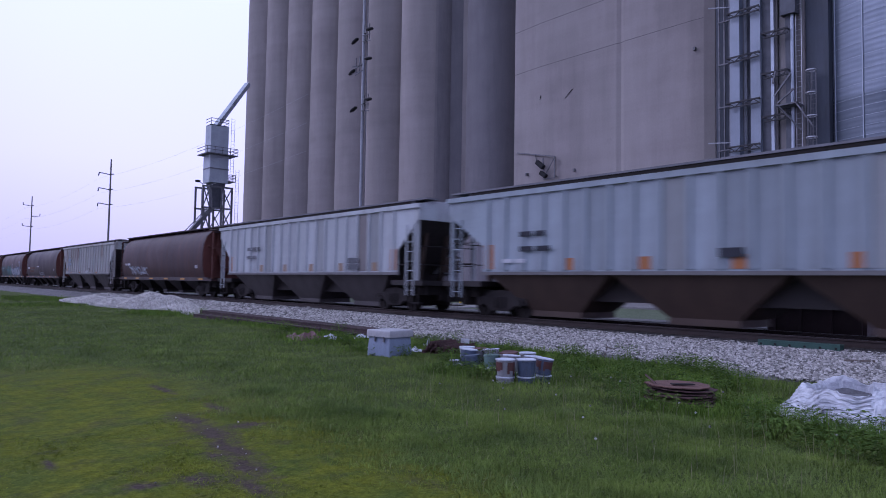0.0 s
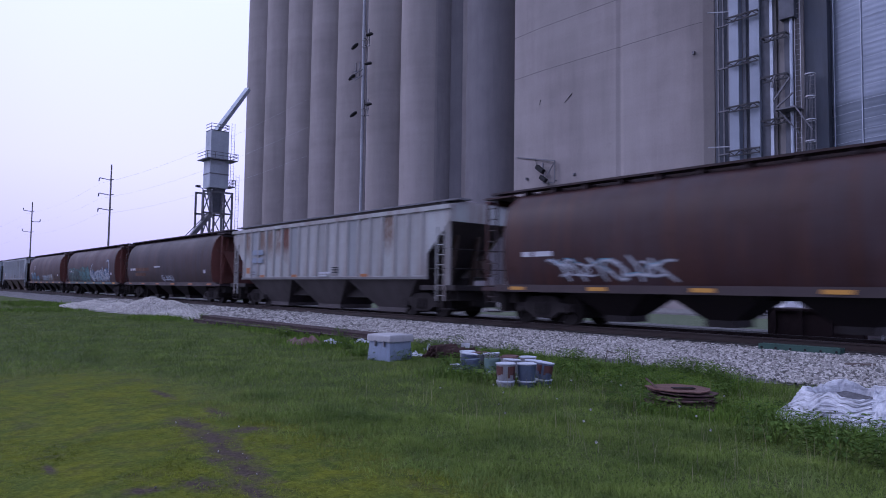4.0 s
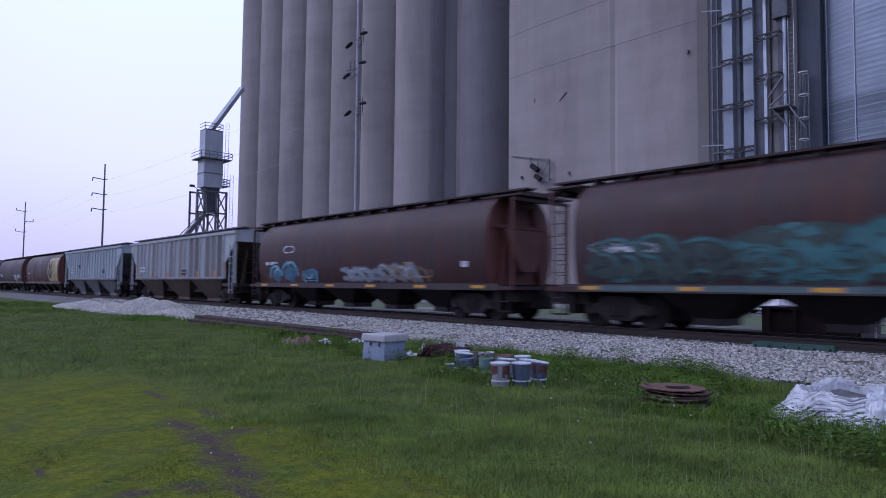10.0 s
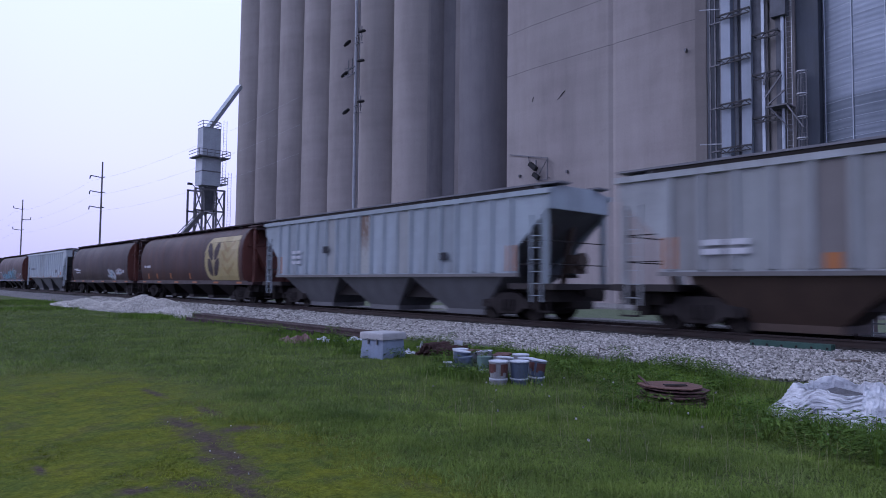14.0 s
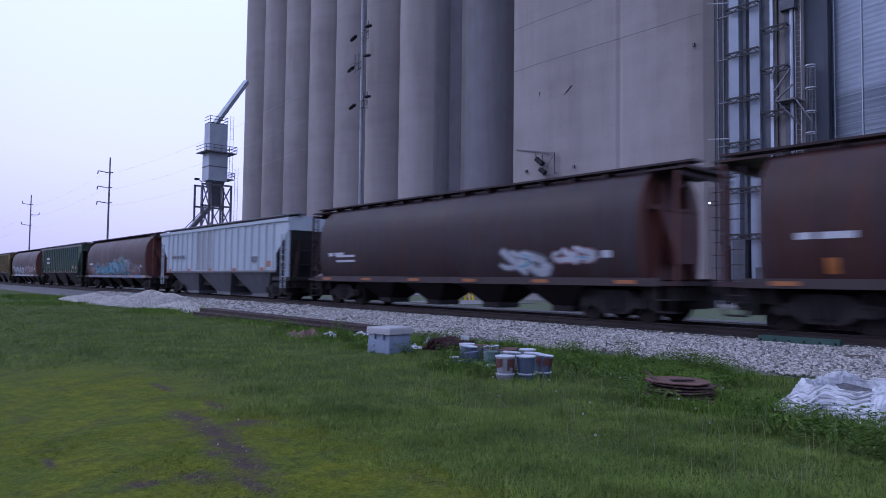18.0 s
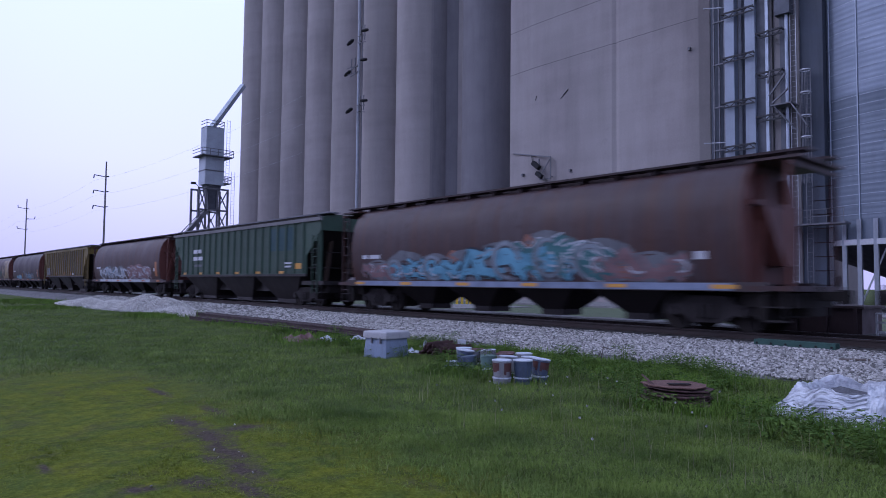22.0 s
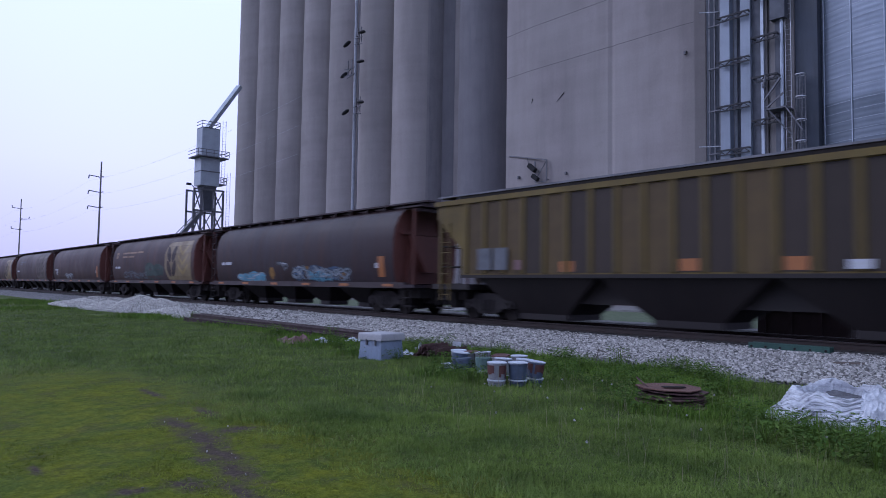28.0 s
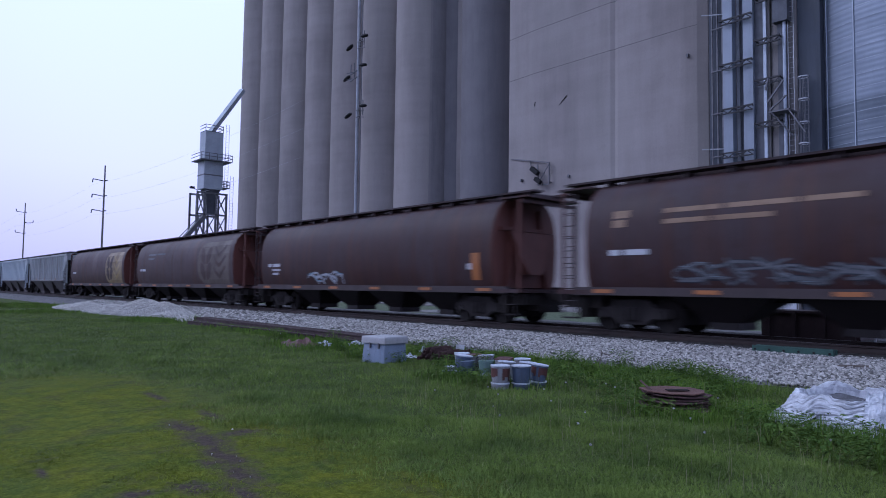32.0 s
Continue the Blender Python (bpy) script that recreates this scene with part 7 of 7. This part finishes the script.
def graffiti(car, kind, y0, y1, z0, z1, letters, fill, edge, seed, wide=0.24, wild=False, shine=None):
    """Crowded, overlapping sprayed letter shapes that nobody could read."""
    rng, on = random.Random(seed), skin(kind)
    lo, hi, glint = Form(), Form(), Form()
    step = (y1 - y0) / letters
    for i in range(letters):
        y, h = y0 + step * (i - 0.15), (z1 - z0) * rng.uniform(0.7, 1.0)
        w = step * 1.35
        curves = [swirl(rng, y, z0, w, h)]
        curves.append([(y + w * rng.uniform(0.0, 0.4), z0), (y + w * rng.uniform(0.2, 0.6), z0 + h * 0.55), (y + w * rng.uniform(0.5, 1.0), z0 + h * rng.uniform(0.7, 1.0))])
        if wild:
            curves.append([(y, z0 + h * rng.random()), (y + w * 0.5, z0 + h * rng.random()), (y + w, z0 + h * rng.random())])
        for k, c in enumerate(curves):
            c = [(a, min(max(b, z0 - 0.05), z1)) for a, b in c]
            q = wide * rng.uniform(0.6, 1.25)
            stroke(lo, on, c, q * 1.7, 0.007 + 0.0006 * (i % 3))
            stroke(hi, on, c, q, 0.0105 + 0.0006 * ((i + k) % 4))
            if rng.random() < 0.75 and len(c) > 3:
                j = rng.randrange(0, len(c) - 4)
                stroke(glint, on, [(a + 0.03, b + 0.04) for a, b in c[j:j + 5]], wide * 0.34, 0.0155)
                stroke(lo, on, [(a + 0.1, b - 0.05) for a, b in c[j:j + 3]], wide * 0.3, 0.0135)
    tagged(part("graffiti_outline", lo, edge, car, "spray-painted outline"), kind="stuff")
    tagged(part("graffiti_fill", hi, fill, car, "spray-painted lettering too wild to read"), kind="stuff")
    tagged(part("graffiti_glint", glint, shine or (G_WHITE if fill is not G_WHITE else G_SKY), car), kind="stuff")


def haze_block(car, kind, blocks, material):
    """Rough rolled paint under a graffiti piece, in uneven lobes."""
    on, f = skin(kind), Form()
    for k, (y, z, ry, rz) in enumerate(blocks):
        ring = []
        for i in range(18):
            a = 2 * math.pi * i / 18
            r = 1 + 0.25 * noise.noise((math.cos(a) * 1.5 + y, math.sin(a) * 1.5, k))
            ring.append((y + ry * r * math.cos(a), min(max(z + rz * r * math.sin(a), 1.2), 4.0)))
        s = len(f.v)
        off = 0.004 + 0.0004 * (k % 5)
        for q in (0.0, 0.5, 1.0):
            f.v.extend([on(y + (a - y) * q, z + (b - z) * q, off) for a, b in ring])
        f.f.extend([(s + j * 18 + i, s + j * 18 + (i + 1) % 18, s + (j + 1) * 18 + (i + 1) % 18, s + (j + 1) * 18 + i) for j in range(2) for i in range(18)])
    tagged(part("graffiti_ground", f, material, car, "rolled ground coat"), kind="stuff")


def bars(car, kind, y0, z0, spec, material, h=0.16, gap=0.14, name="marking"):
    """Rows of plain bars in place of lettering; spec: per row a list of widths."""
    on = skin(kind)
    for r, row in enumerate(spec):
        y = y0
        for w in row:
            part(name, patch(Form(), on, y - w, y, z0 - r * (h + gap), z0 - r * (h + gap) + h, 0.010), material, car)
            y -= w + 0.12


def tape(car, kind, ys, z0, z1, w, material):
    on = skin(kind)
    for y in ys:
        f = patch(Form(), on, y - w / 2, y + w / 2, z0, z1, 0.012) if kind == "cyl" and z0 > 1.2 else Form().box(-1.612 if kind == "rib" else -1.516, y - w / 2, z0, -1.60 if kind == "rib" else -1.50, y + w / 2, z1)
        if kind == "rib":
            f = Form().box(-1.532, y - w / 2, z0, -1.526, y + w / 2, z1)
        part("reflector", f, material, car)


def bay(i, ribs=19):
    return -7.5 + 15.0 * (i + 0.5) / (ribs - 1)


def wheat_emblem(car, ground, leaf, shade, strength=1.0):
    on = skin("cyl")
    f = Form()
    for i in range(60):
        h = 1.2 * math.sqrt(max(0.04, 1 - max(0.0, (i - 47) / 13.0) ** 2))
        patch(f, on, -7.6 + 0.0733 * i, -7.5267 + 0.0733 * i, 2.42 - h, 2.42 + h, 0.006)
    part("emblem_panel", f, ground, car, "yellow painted emblem panel")
    for cy, cz, ang in ((-4.0, 2.85, 60), (-4.85, 2.85, 120), (-4.0, 1.95, 60), (-4.85, 1.95, 120)):
        a = math.radians(ang)
        g = Form()
        for i in range(19):
            u = -0.58 + 1.16 * i / 18
            w = 0.30 * max(0.03, 1 - abs(u / 0.60) ** 2.6)
            for j in range(7):
                q = w * (j / 3 - 1)
                g.v.append(on(cy + u * math.cos(a) - q * math.sin(a), cz + u * math.sin(a) + q * math.cos(a), 0.016))
        g.f.extend([(7 * i + j, 7 * i + j + 1, 7 * i + j + 8, 7 * i + j + 7) for i in range(18) for j in range(6)])
        part("emblem_leaf", g, leaf, car, "brown leaf shape")
    for z in (1.75, 2.35, 2.95):
        g = Form()
        stroke(g, on, [(-5.55, z + 0.42), (-5.9, z + 0.1), (-6.3, z - 0.12), (-6.7, z + 0.1), (-7.15, z + 0.42)], 0.22, 0.014)
        part("emblem_stroke", g, shade, car, "ochre chevron band")


def ovals(car, kind, spec, wide, fill, edge, label="sprayed bubble lettering too wild to read"):
    """Fat rounded sprayed strokes: each a piece of an ellipse given by centre, radii and arc in degrees."""
    on, lo, hi = skin(kind), Form(), Form()
    for k, (y, z, ry, rz, a0, a1) in enumerate(spec):
        pts = []
        for i in range(15):
            a = math.radians(a0 + (a1 - a0) * i / 14)
            pts.append((y - ry * math.cos(a), min(max(z + rz * math.sin(a), 1.24), 3.9)))
        stroke(lo, on, pts, wide * 1.9, 0.018 + 0.0005 * (k % 4))
        stroke(hi, on, pts, wide, 0.0225 + 0.0005 * (k % 4))
    tagged(part("graffiti_outline", lo, edge, car, "spray-painted outline"), kind="stuff")
    tagged(part("graffiti_fill", hi, fill, car, label), kind="stuff")


def dress():
    c = TRAIN
    # ribbed cars: reflectors and stencils
    for i, tint_tape in ((0, C_ORANGE), (1, C_DULLORANGE), (7, C_ORANGE)):
        tape(c[i], "rib", [bay(k) for k in (1, 4, 7, 10, 13)], 1.52, 1.86, 0.34, tint_tape)
    for i in (0, 1, 7, 8):
        for s in (-1, 1):
            part("corner_patch", Form().box(-1.532, s * (7.0 if i == 0 else 7.5) - 0.2, 1.55, -1.526, s * (7.0 if i == 0 else 7.5) + 0.2, 2.35), C_ORANGE, c[i], "orange corner patch")
    bars(c[0], "rib", 5.6, 2.55, ((0.5, 0.4), (0.55, 0.55)), G_DARK, 0.16, 0.3)
    bars(c[0], "rib", 6.3, 1.75, ((0.4, 0.4),), C_WHITE, 0.12)
    bars(c[0], "rib", -0.8, 1.8, ((0.6,),), G_DARK, 0.22)
    bars(c[1], "rib", 5.3, 2.6, ((0.45, 0.5, 0.3), (0.5, 0.5)), G_GREY, 0.18, 0.25)
    bars(c[1], "rib", -4.4, 1.85, ((0.8,), (0.8,)), G_GREY, 0.22, 0.05)
    tape(c[3], "rib", [bay(17)], 1.68, 1.98, 0.4, C_ORANGE)
    for k in (15, 11, 4):
        tape(c[3], "rib", [bay(k)], 1.48, 1.6, 0.5, C_ORANGE)
    faded = tint("faded_blue_letters", (0.20, 0.235, 0.30), 0.85)
    bars(c[3], "rib", 6.45, 2.62, ((0.55, 0.55), (0.55, 0.55)), faded, 0.26, 0.14)
    bars(c[3], "rib", 6.4, 1.72, ((0.3,), (0.3,)), G_GREY, 0.06, 0.06)
    bars(c[3], "rib", -0.3, 1.62, ((1.0,), (0.7,)), C_WHITE, 0.08, 0.04)
    bars(c[3], "rib", -1.4, 1.85, ((0.5,), (0.5,), (0.5,)), G_DARK, 0.05, 0.05)
    bars(c[7], "rib", 6.6, 2.1, ((0.5, 0.5), (0.5, 0.5)), C_WHITE, 0.14, 0.08)
    bars(c[7], "rib", -1.4, 1.85, ((0.8,), (0.8,)), G_DARK, 0.12, 0.08)
    bars(c[8], "rib", 6.2, 2.45, ((0.32, 0.32), (0.32, 0.32), (0.32, 0.32)), C_WHITE, 0.14, 0.1)
    bars(c[8], "rib", 3.5, 2.4, ((0.45,),), G_DARK, 0.3)
    bars(c[8], "rib", -4.2, 1.95, ((0.4,),), G_DARK, 0.26)
    bars(c[11], "rib", 6.6, 2.25, ((0.34, 0.34, 0.34, 0.34, 0.34),), G_GREY, 0.2)
    bars(c[11], "rib", -5.2, 1.9, ((0.7,),), G_GREY, 0.3)
    for k in (17, 13, 9, 5, 1):
        tape(c[11], "rib", [bay(k)], 1.46, 1.62, 0.46, C_ORANGE)
    part("corner_patch", Form().box(-1.532, -7.2, 1.65, -1.526, -6.8, 1.95), C_ORANGE, c[11], "orange corner patch")
    bars(c[13], "rib", 5.6, 2.75, ((0.6, 0.5), (0.65, 0.65)), C_WHITE, 0.22, 0.2)
    bars(c[13], "rib", 5.4, 1.95, ((0.5, 0.5),), G_GREY, 0.14)
    bars(c[13], "rib", -5.9, 1.95, ((0.6,), (0.6,)), C_WHITE, 0.08, 0.08)
    for k in (17, 14, 11, 8, 5, 2):
        tape(c[13], "rib", [bay(k)], 1.50, 1.62, 0.45, C_YELLOWTAPE)
    part("corner_patch", Form().box(-1.532, -7.3, 1.72, -1.526, -6.75, 1.98), C_YELLOWTAPE, c[13], "orange corner patch")
    f = Form()
    for y in (-4.58, -5.42, -6.25):
        f.box(-1.532, y - 0.345, 2.6, -1.526, y + 0.345, 3.7)
    part("logo_patch", f, tint("faded_blue_square", (0.021, 0.052, 0.062), 0.8), c[13], "faded blue painted square")
    bars(c[15], "rib", 6.9, 1.62, ((0.6, 0.6),), G_GREY, 0.7)
    bars(c[15], "rib", 5.3, 1.62, ((0.3,),), G_PINK, 0.3)
    for k in (12.5, 8, 5):
        tape(c[15], "rib", [bay(k)], 1.55, 1.85, 0.5, C_ORANGE)
    part("corner_patch", Form().box(-1.532, -5.8, 2.4, -1.526, -5.4, 3.3), C_ORANGE, c[15], "orange painted bar")
    bars(c[15], "rib", -3.95, 1.56, ((0.45,),), C_WHITE, 0.2)
    for i in (21, 22, 23):
        tape(c[i], "rib", [bay(k) for k in (3, 9, 14)], 1.5, 1.66, 0.4, C_ORANGE)
    # cylindrical cars: sill reflectors, stencils
    for i in (2, 4, 5, 6, 9, 10, 12, 14, 16, 17, 18, 19, 20):
        tape(c[i], "cyl", [7.6, 4.6, 1.5, -1.5, -4.6, -7.6], 1.04, 1.14, 0.62, C_YELLOWTAPE if i in (2, 5, 6, 12) else C_ORANGE)
        bars(c[i], "cyl", 7.3, 2.05, ((0.35, 0.7),), C_WHITE, 0.15)
        if i not in (9, 17, 19, 20):
            bars(c[i], "cyl", -6.9, 1.75, ((0.32,),), C_WHITE, 0.2)
    graffiti(c[2], "cyl", 2.2, 6.2, 1.3, 2.15, 6, G_WHITE, G_GREY, 21, 0.07)
    bars(c[4], "cyl", 2.0, 2.2, ((1.3,),), C_WHITE, 0.1)
    bars(c[4], "cyl", 6.2, 2.0, ((1.5, 1.5), (2.4,)), G_ORANGE, 0.22)
    graffiti(c[4], "cyl", -1.8, 0.4, 1.25, 1.75, 4, G_WHITE, G_GREY, 22, 0.05)
    haze_block(c[5], "cyl", [(6.8, 1.75, 0.8, 0.5), (5.6, 1.9, 1.0, 0.6), (4.2, 1.85, 1.1, 0.55), (2.8, 1.95, 0.9, 0.6), (1.6, 1.9, 0.9, 0.65), (0.4, 1.75, 0.8, 0.5)], G_GREEN)
    graffiti(c[5], "cyl", 2.4, 7.4, 1.22, 2.35, 7, G_GREEN, G_DARK, 23, 0.20, True, G_TEAL)
    graffiti(c[5], "cyl", -0.2, 3.2, 1.22, 2.55, 3, G_TEAL, G_GREEN, 24, 0.26, True, G_GREEN)
    graffiti(c[5], "cyl", 5.4, 7.3, 2.0, 2.45, 3, G_PALE, G_GREEN, 41, 0.05)
    haze_block(c[5], "cyl", [(-1.4, 1.75, 0.8, 0.45), (-2.8, 1.7, 1.0, 0.45), (-4.2, 1.75, 1.0, 0.5), (-5.7, 1.8, 0.8, 0.5)], G_BLUE)
    graffiti(c[5], "cyl", -6.5, -0.9, 1.24, 2.35, 6, G_WHITE, G_BLUE, 25, 0.15, True)
    ovals(c[5], "cyl", [(-1.2, 2.1, 0.35, 0.6, 80, 300), (-3.1, 1.7, 0.42, 0.42, 20, 300), (-4.4, 1.85, 0.28, 0.55, -60, 90), (-5.4, 1.75, 0.42, 0.45, 30, 280), (-6.2, 2.25, 0.28, 0.85, -80, 60), (-6.0, 2.75, 0.35, 0.2, 20, 140)], 0.13, G_WHITE, G_BLUE)
    ovals(c[5], "cyl", [(6.7, 1.9, 0.7, 0.5, 20, 130), (5.5, 1.95, 0.6, 0.5, 10, 150), (4.2, 1.7, 0.9, 0.6, 30, 120), (2.9, 1.5, 0.5, 0.5, 20, 150)], 0.08, G_TEAL, G_GREEN, "teal top edge of a sprayed piece")
    haze_block(c[5], "cyl", [(2.1, 2.15, 0.55, 0.45), (1.9, 1.75, 0.45, 0.4), (6.7, 1.4, 0.4, 0.18)], G_TEAL)
    part("sill_paint", Form().box(-1.508, -6.9, 1.02, -1.502, 7.6, 1.16), tint("grey_teal_spray_paint", (0.075, 0.115, 0.125)), c[5], "teal sprayed side sill")
    haze_block(c[6], "cyl", [(6.3, 1.55, 0.5, 0.32), (4.9, 1.6, 0.6, 0.38), (3.0, 1.55, 0.6, 0.32)], tint("mid_blue_spray_paint", (0.055, 0.125, 0.20)))
    haze_block(c[6], "cyl", [(5.6, 1.5, 0.25, 0.3), (4.0, 1.6, 0.3, 0.4), (6.9, 1.45, 0.3, 0.25)], G_ORANGE)
    ovals(c[6], "cyl", [(6.3, 1.5, 0.55, 0.5, 0, 190), (4.9, 1.6, 0.75, 0.55, -10, 190), (3.1, 1.5, 0.6, 0.5, 150, 390)], 0.13, G_SKY, G_DARK)
    ovals(c[6], "cyl", [(6.1, 1.55, 0.3, 0.3, 20, 160), (4.7, 1.75, 0.4, 0.42, 30, 150), (3.2, 1.7, 0.35, 0.3, 200, 340)], 0.05, G_WHITE, G_SKY)
    graffiti(c[6], "cyl", -4.6, 0.4, 1.24, 2.0, 7, G_PALE, G_GREY, 27, 0.13, True)
    graffiti(c[6], "cyl", -5.2, -2.4, 1.24, 2.1, 4, G_YELL, G_GREY, 47, 0.06)
    ovals(c[6], "cyl", [(5.15, 2.75, 0.32, 0.15, 60, 300), (4.75, 2.75, 0.25, 0.14, -120, 120)], 0.07, C_WHITE, P_BROWN, "worn white oval mark")
    wheat_emblem(c[9], E_YELLOW, P_DARKBROWN, E_SHADE)
    for y in (6.6, 4.9, 2.4, -0.8):
        part("chalk_dab", patch(Form(), skin("cyl"), y - 0.12, y + 0.12, 1.3, 1.65, 0.01), C_ORANGE, c[9], "orange painted dab")
    graffiti(c[10], "cyl", -5.0, -3.2, 1.3, 2.3, 2, G_WHITE, G_GREY, 28, 0.22)
    graffiti(c[10], "cyl", -6.6, -5.4, 1.6, 2.2, 2, G_WHITE, G_PINK, 29, 0.16)
    bars(c[10], "cyl", 6.7, 2.0, ((1.4,), (1.4,)), C_WHITE, 0.09, 0.12)
    sill = Form().box(-1.508, -7.8, 1.0, -1.502, 7.8, 1.18)
    haze_block(c[12], "cyl", [(6.2, 1.6, 0.9, 0.45), (4.6, 1.75, 1.1, 0.55), (3.0, 1.7, 1.0, 0.5), (1.2, 1.75, 1.0, 0.55), (-0.6, 1.85, 1.1, 0.65), (-2.4, 1.95, 1.2, 0.75), (-4.2, 1.8, 1.1, 0.6), (-5.6, 1.55, 0.9, 0.4)], G_GREY)
    graffiti(c[12], "cyl", 1.6, 5.6, 1.22, 2.05, 6, G_SKY, G_DARK, 30, 0.20, True)
    graffiti(c[12], "cyl", 4.8, 7.2, 1.22, 2.0, 4, G_PINK, G_GREY, 44, 0.16, True)
    graffiti(c[12], "cyl", -3.0, 1.4, 1.22, 2.4, 5, G_SKY, G_DARK, 31, 0.22, True, G_PALE)
    graffiti(c[12], "cyl", -4.4, -1.2, 1.3, 2.6, 4, G_TEAL, G_WHITE, 45, 0.20, True)
    graffiti(c[12], "cyl", -6.6, -4.0, 1.22, 2.2, 4, G_PINK, G_GREY, 32, 0.20, True)
    haze_block(c[12], "cyl", [(3.9, 1.6, 0.3, 0.35), (1.9, 1.75, 0.35, 0.45), (-1.6, 2.0, 0.3, 0.6), (-5.0, 1.6, 0.4, 0.4)], G_SALMON)
    haze_block(c[12], "cyl", [(0.2, 1.7, 0.4, 0.45), (-2.9, 2.05, 0.45, 0.55), (-4.2, 1.55, 0.4, 0.35)], G_TEAL)
    ovals(c[12], "cyl", [(5.2, 1.6, 0.4, 0.35, 0, 300), (3.0, 1.65, 0.45, 0.4, 40, 320), (-0.6, 1.85, 0.55, 0.55, 0, 280), (-2.3, 1.9, 0.5, 0.55, 60, 360), (-3.8, 1.75, 0.5, 0.45, 0, 250)], 0.11, G_PALE, G_GREY)
    part("sill_paint", sill, tint("lavender_spray_paint", (0.17, 0.20, 0.29)), c[12], "lavender sprayed side sill")
    haze_block(c[14], "cyl", [(-2.0, 1.75, 1.0, 0.5), (-3.6, 1.8, 1.2, 0.55), (-5.2, 1.7, 1.0, 0.45)], G_PINK)
    haze_block(c[14], "cyl", [(5.4, 1.7, 1.0, 0.45), (3.8, 1.75, 1.1, 0.5), (2.2, 1.7, 1.0, 0.5), (0.6, 1.75, 1.0, 0.5)], G_GREY)
    graffiti(c[14], "cyl", -0.8, 6.2, 1.22, 2.25, 8, G_WHITE, G_GREY, 33, 0.15, True)
    graffiti(c[14], "cyl", -6.2, -1.4, 1.22, 2.15, 5, G_PINK, G_WHITE, 34, 0.22, True)
    part("sill_paint", Form().box(-1.508, -6.0, 1.0, -1.502, 6.5, 1.18), G_WHITE, c[14], "pale sprayed side sill")
    part("end_bar", patch(Form(), skin("cyl"), -7.6, -7.2, 1.4, 2.4, 0.01), C_ORANGE, c[14], "orange painted bar")
    haze_block(c[16], "cyl", [(4.6, 1.4, 0.6, 0.2), (3.6, 1.42, 0.7, 0.26)], G_SKY)
    graffiti(c[16], "cyl", 2.5, 5.2, 1.22, 1.62, 3, G_SKY, G_PALE, 35, 0.16)
    graffiti(c[16], "cyl", 0.2, 1.0, 1.7, 2.2, 1, G_GREY, G_DARK, 42, 0.14)
    haze_block(c[16], "cyl", [(-0.9, 1.55, 0.5, 0.3), (-2.4, 1.6, 0.7, 0.36), (-3.9, 1.55, 0.6, 0.3)], G_BLUE)
    haze_block(c[16], "cyl", [(-1.7, 1.7, 0.2, 0.2), (-4.5, 1.5, 0.2, 0.2), (1.6, 1.6, 0.25, 0.3)], G_YELL)
    graffiti(c[16], "cyl", -5.0, -0.5, 1.24, 1.98, 7, G_PALE, G_DARK, 36, 0.11, True)
    graffiti(c[16], "cyl", -3.6, -2.0, 1.22, 1.75, 3, G_SKY, G_DARK, 43, 0.10, True)
    part("end_bar", patch(Form(), skin("cyl"), -7.5, -7.1, 1.4, 2.2, 0.01), C_ORANGE, c[16], "orange painted bar")
    wheat_emblem(c[17], E_DULL, P_DARKBROWN, E_SHADE)
    bars(c[17], "cyl", 7.2, 3.05, ((0.5, 0.0), (0.4,)), T_YELLOW, 0.2, 0.05)
    bars(c[17], "cyl", 5.7, 3.1, ((1.5, 1.6, 1.2), (1.2, 1.4)), T_YELLOW, 0.12, 0.16)
    haze_block(c[17], "cyl", [(-0.5, 1.8, 1.2, 0.55), (-2.0, 1.8, 1.0, 0.5)], G_GREEN)
    graffiti(c[17], "cyl", 0.4, 5.2, 1.28, 1.95, 6, G_GREY, G_DARK, 37, 0.07, True, G_PALE)
    graffiti(c[18], "cyl", 0.6, 3.4, 1.25, 1.9, 4, G_WHITE, G_GREY, 38, 0.09)
    bars(c[18], "cyl", 6.9, 1.85, ((0.8,), (0.6,)), C_WHITE, 0.1, 0.08)
    part("end_bar", patch(Form(), skin("cyl"), -7.5, -7.1, 1.4, 2.3, 0.01), C_ORANGE, c[18], "orange painted bar")
    wheat_emblem(c[19], E_FAINT, P_BROWN2, P_BROWN2)
    bars(c[19], "cyl", 5.7, 3.1, ((1.5, 1.6), (1.2,)), G_GREY, 0.12, 0.16)
    wheat_emblem(c[20], E_DULL, P_DARKBROWN, E_SHADE)


dress()


# ---- movement ----
def motions():
    for i, car in enumerate(TRAIN):
        walk(car, [(t, car_at(i, t)) for t in (0, 4, 8, 12, 16, 20, 24, 28, 32)])
    # the wheels roll without slipping: 0.455 m radius, a row for every thirtieth of a second
    turn = [(k / FPS, advance(k / FPS) / 0.455) for k in range(0, 32 * FPS + 1)]
    first = {}
    for wheelset, along in WHEELSETS:
        if along not in first:
            walk(wheelset, [(t, pose(0, along, 0.455, math.degrees(a), 0, 0)) for t, a in turn])
            first[along] = wheelset.animation_data
        else:
            # every other wheelset rolls in the same way as the first one at its end of a truck
            wheelset.rotation_mode = "QUATERNION"
            keys = wheelset.animation_data_create()
            keys.action = first[along].action
            keys.action_slot = first[along].action_slot


motions()
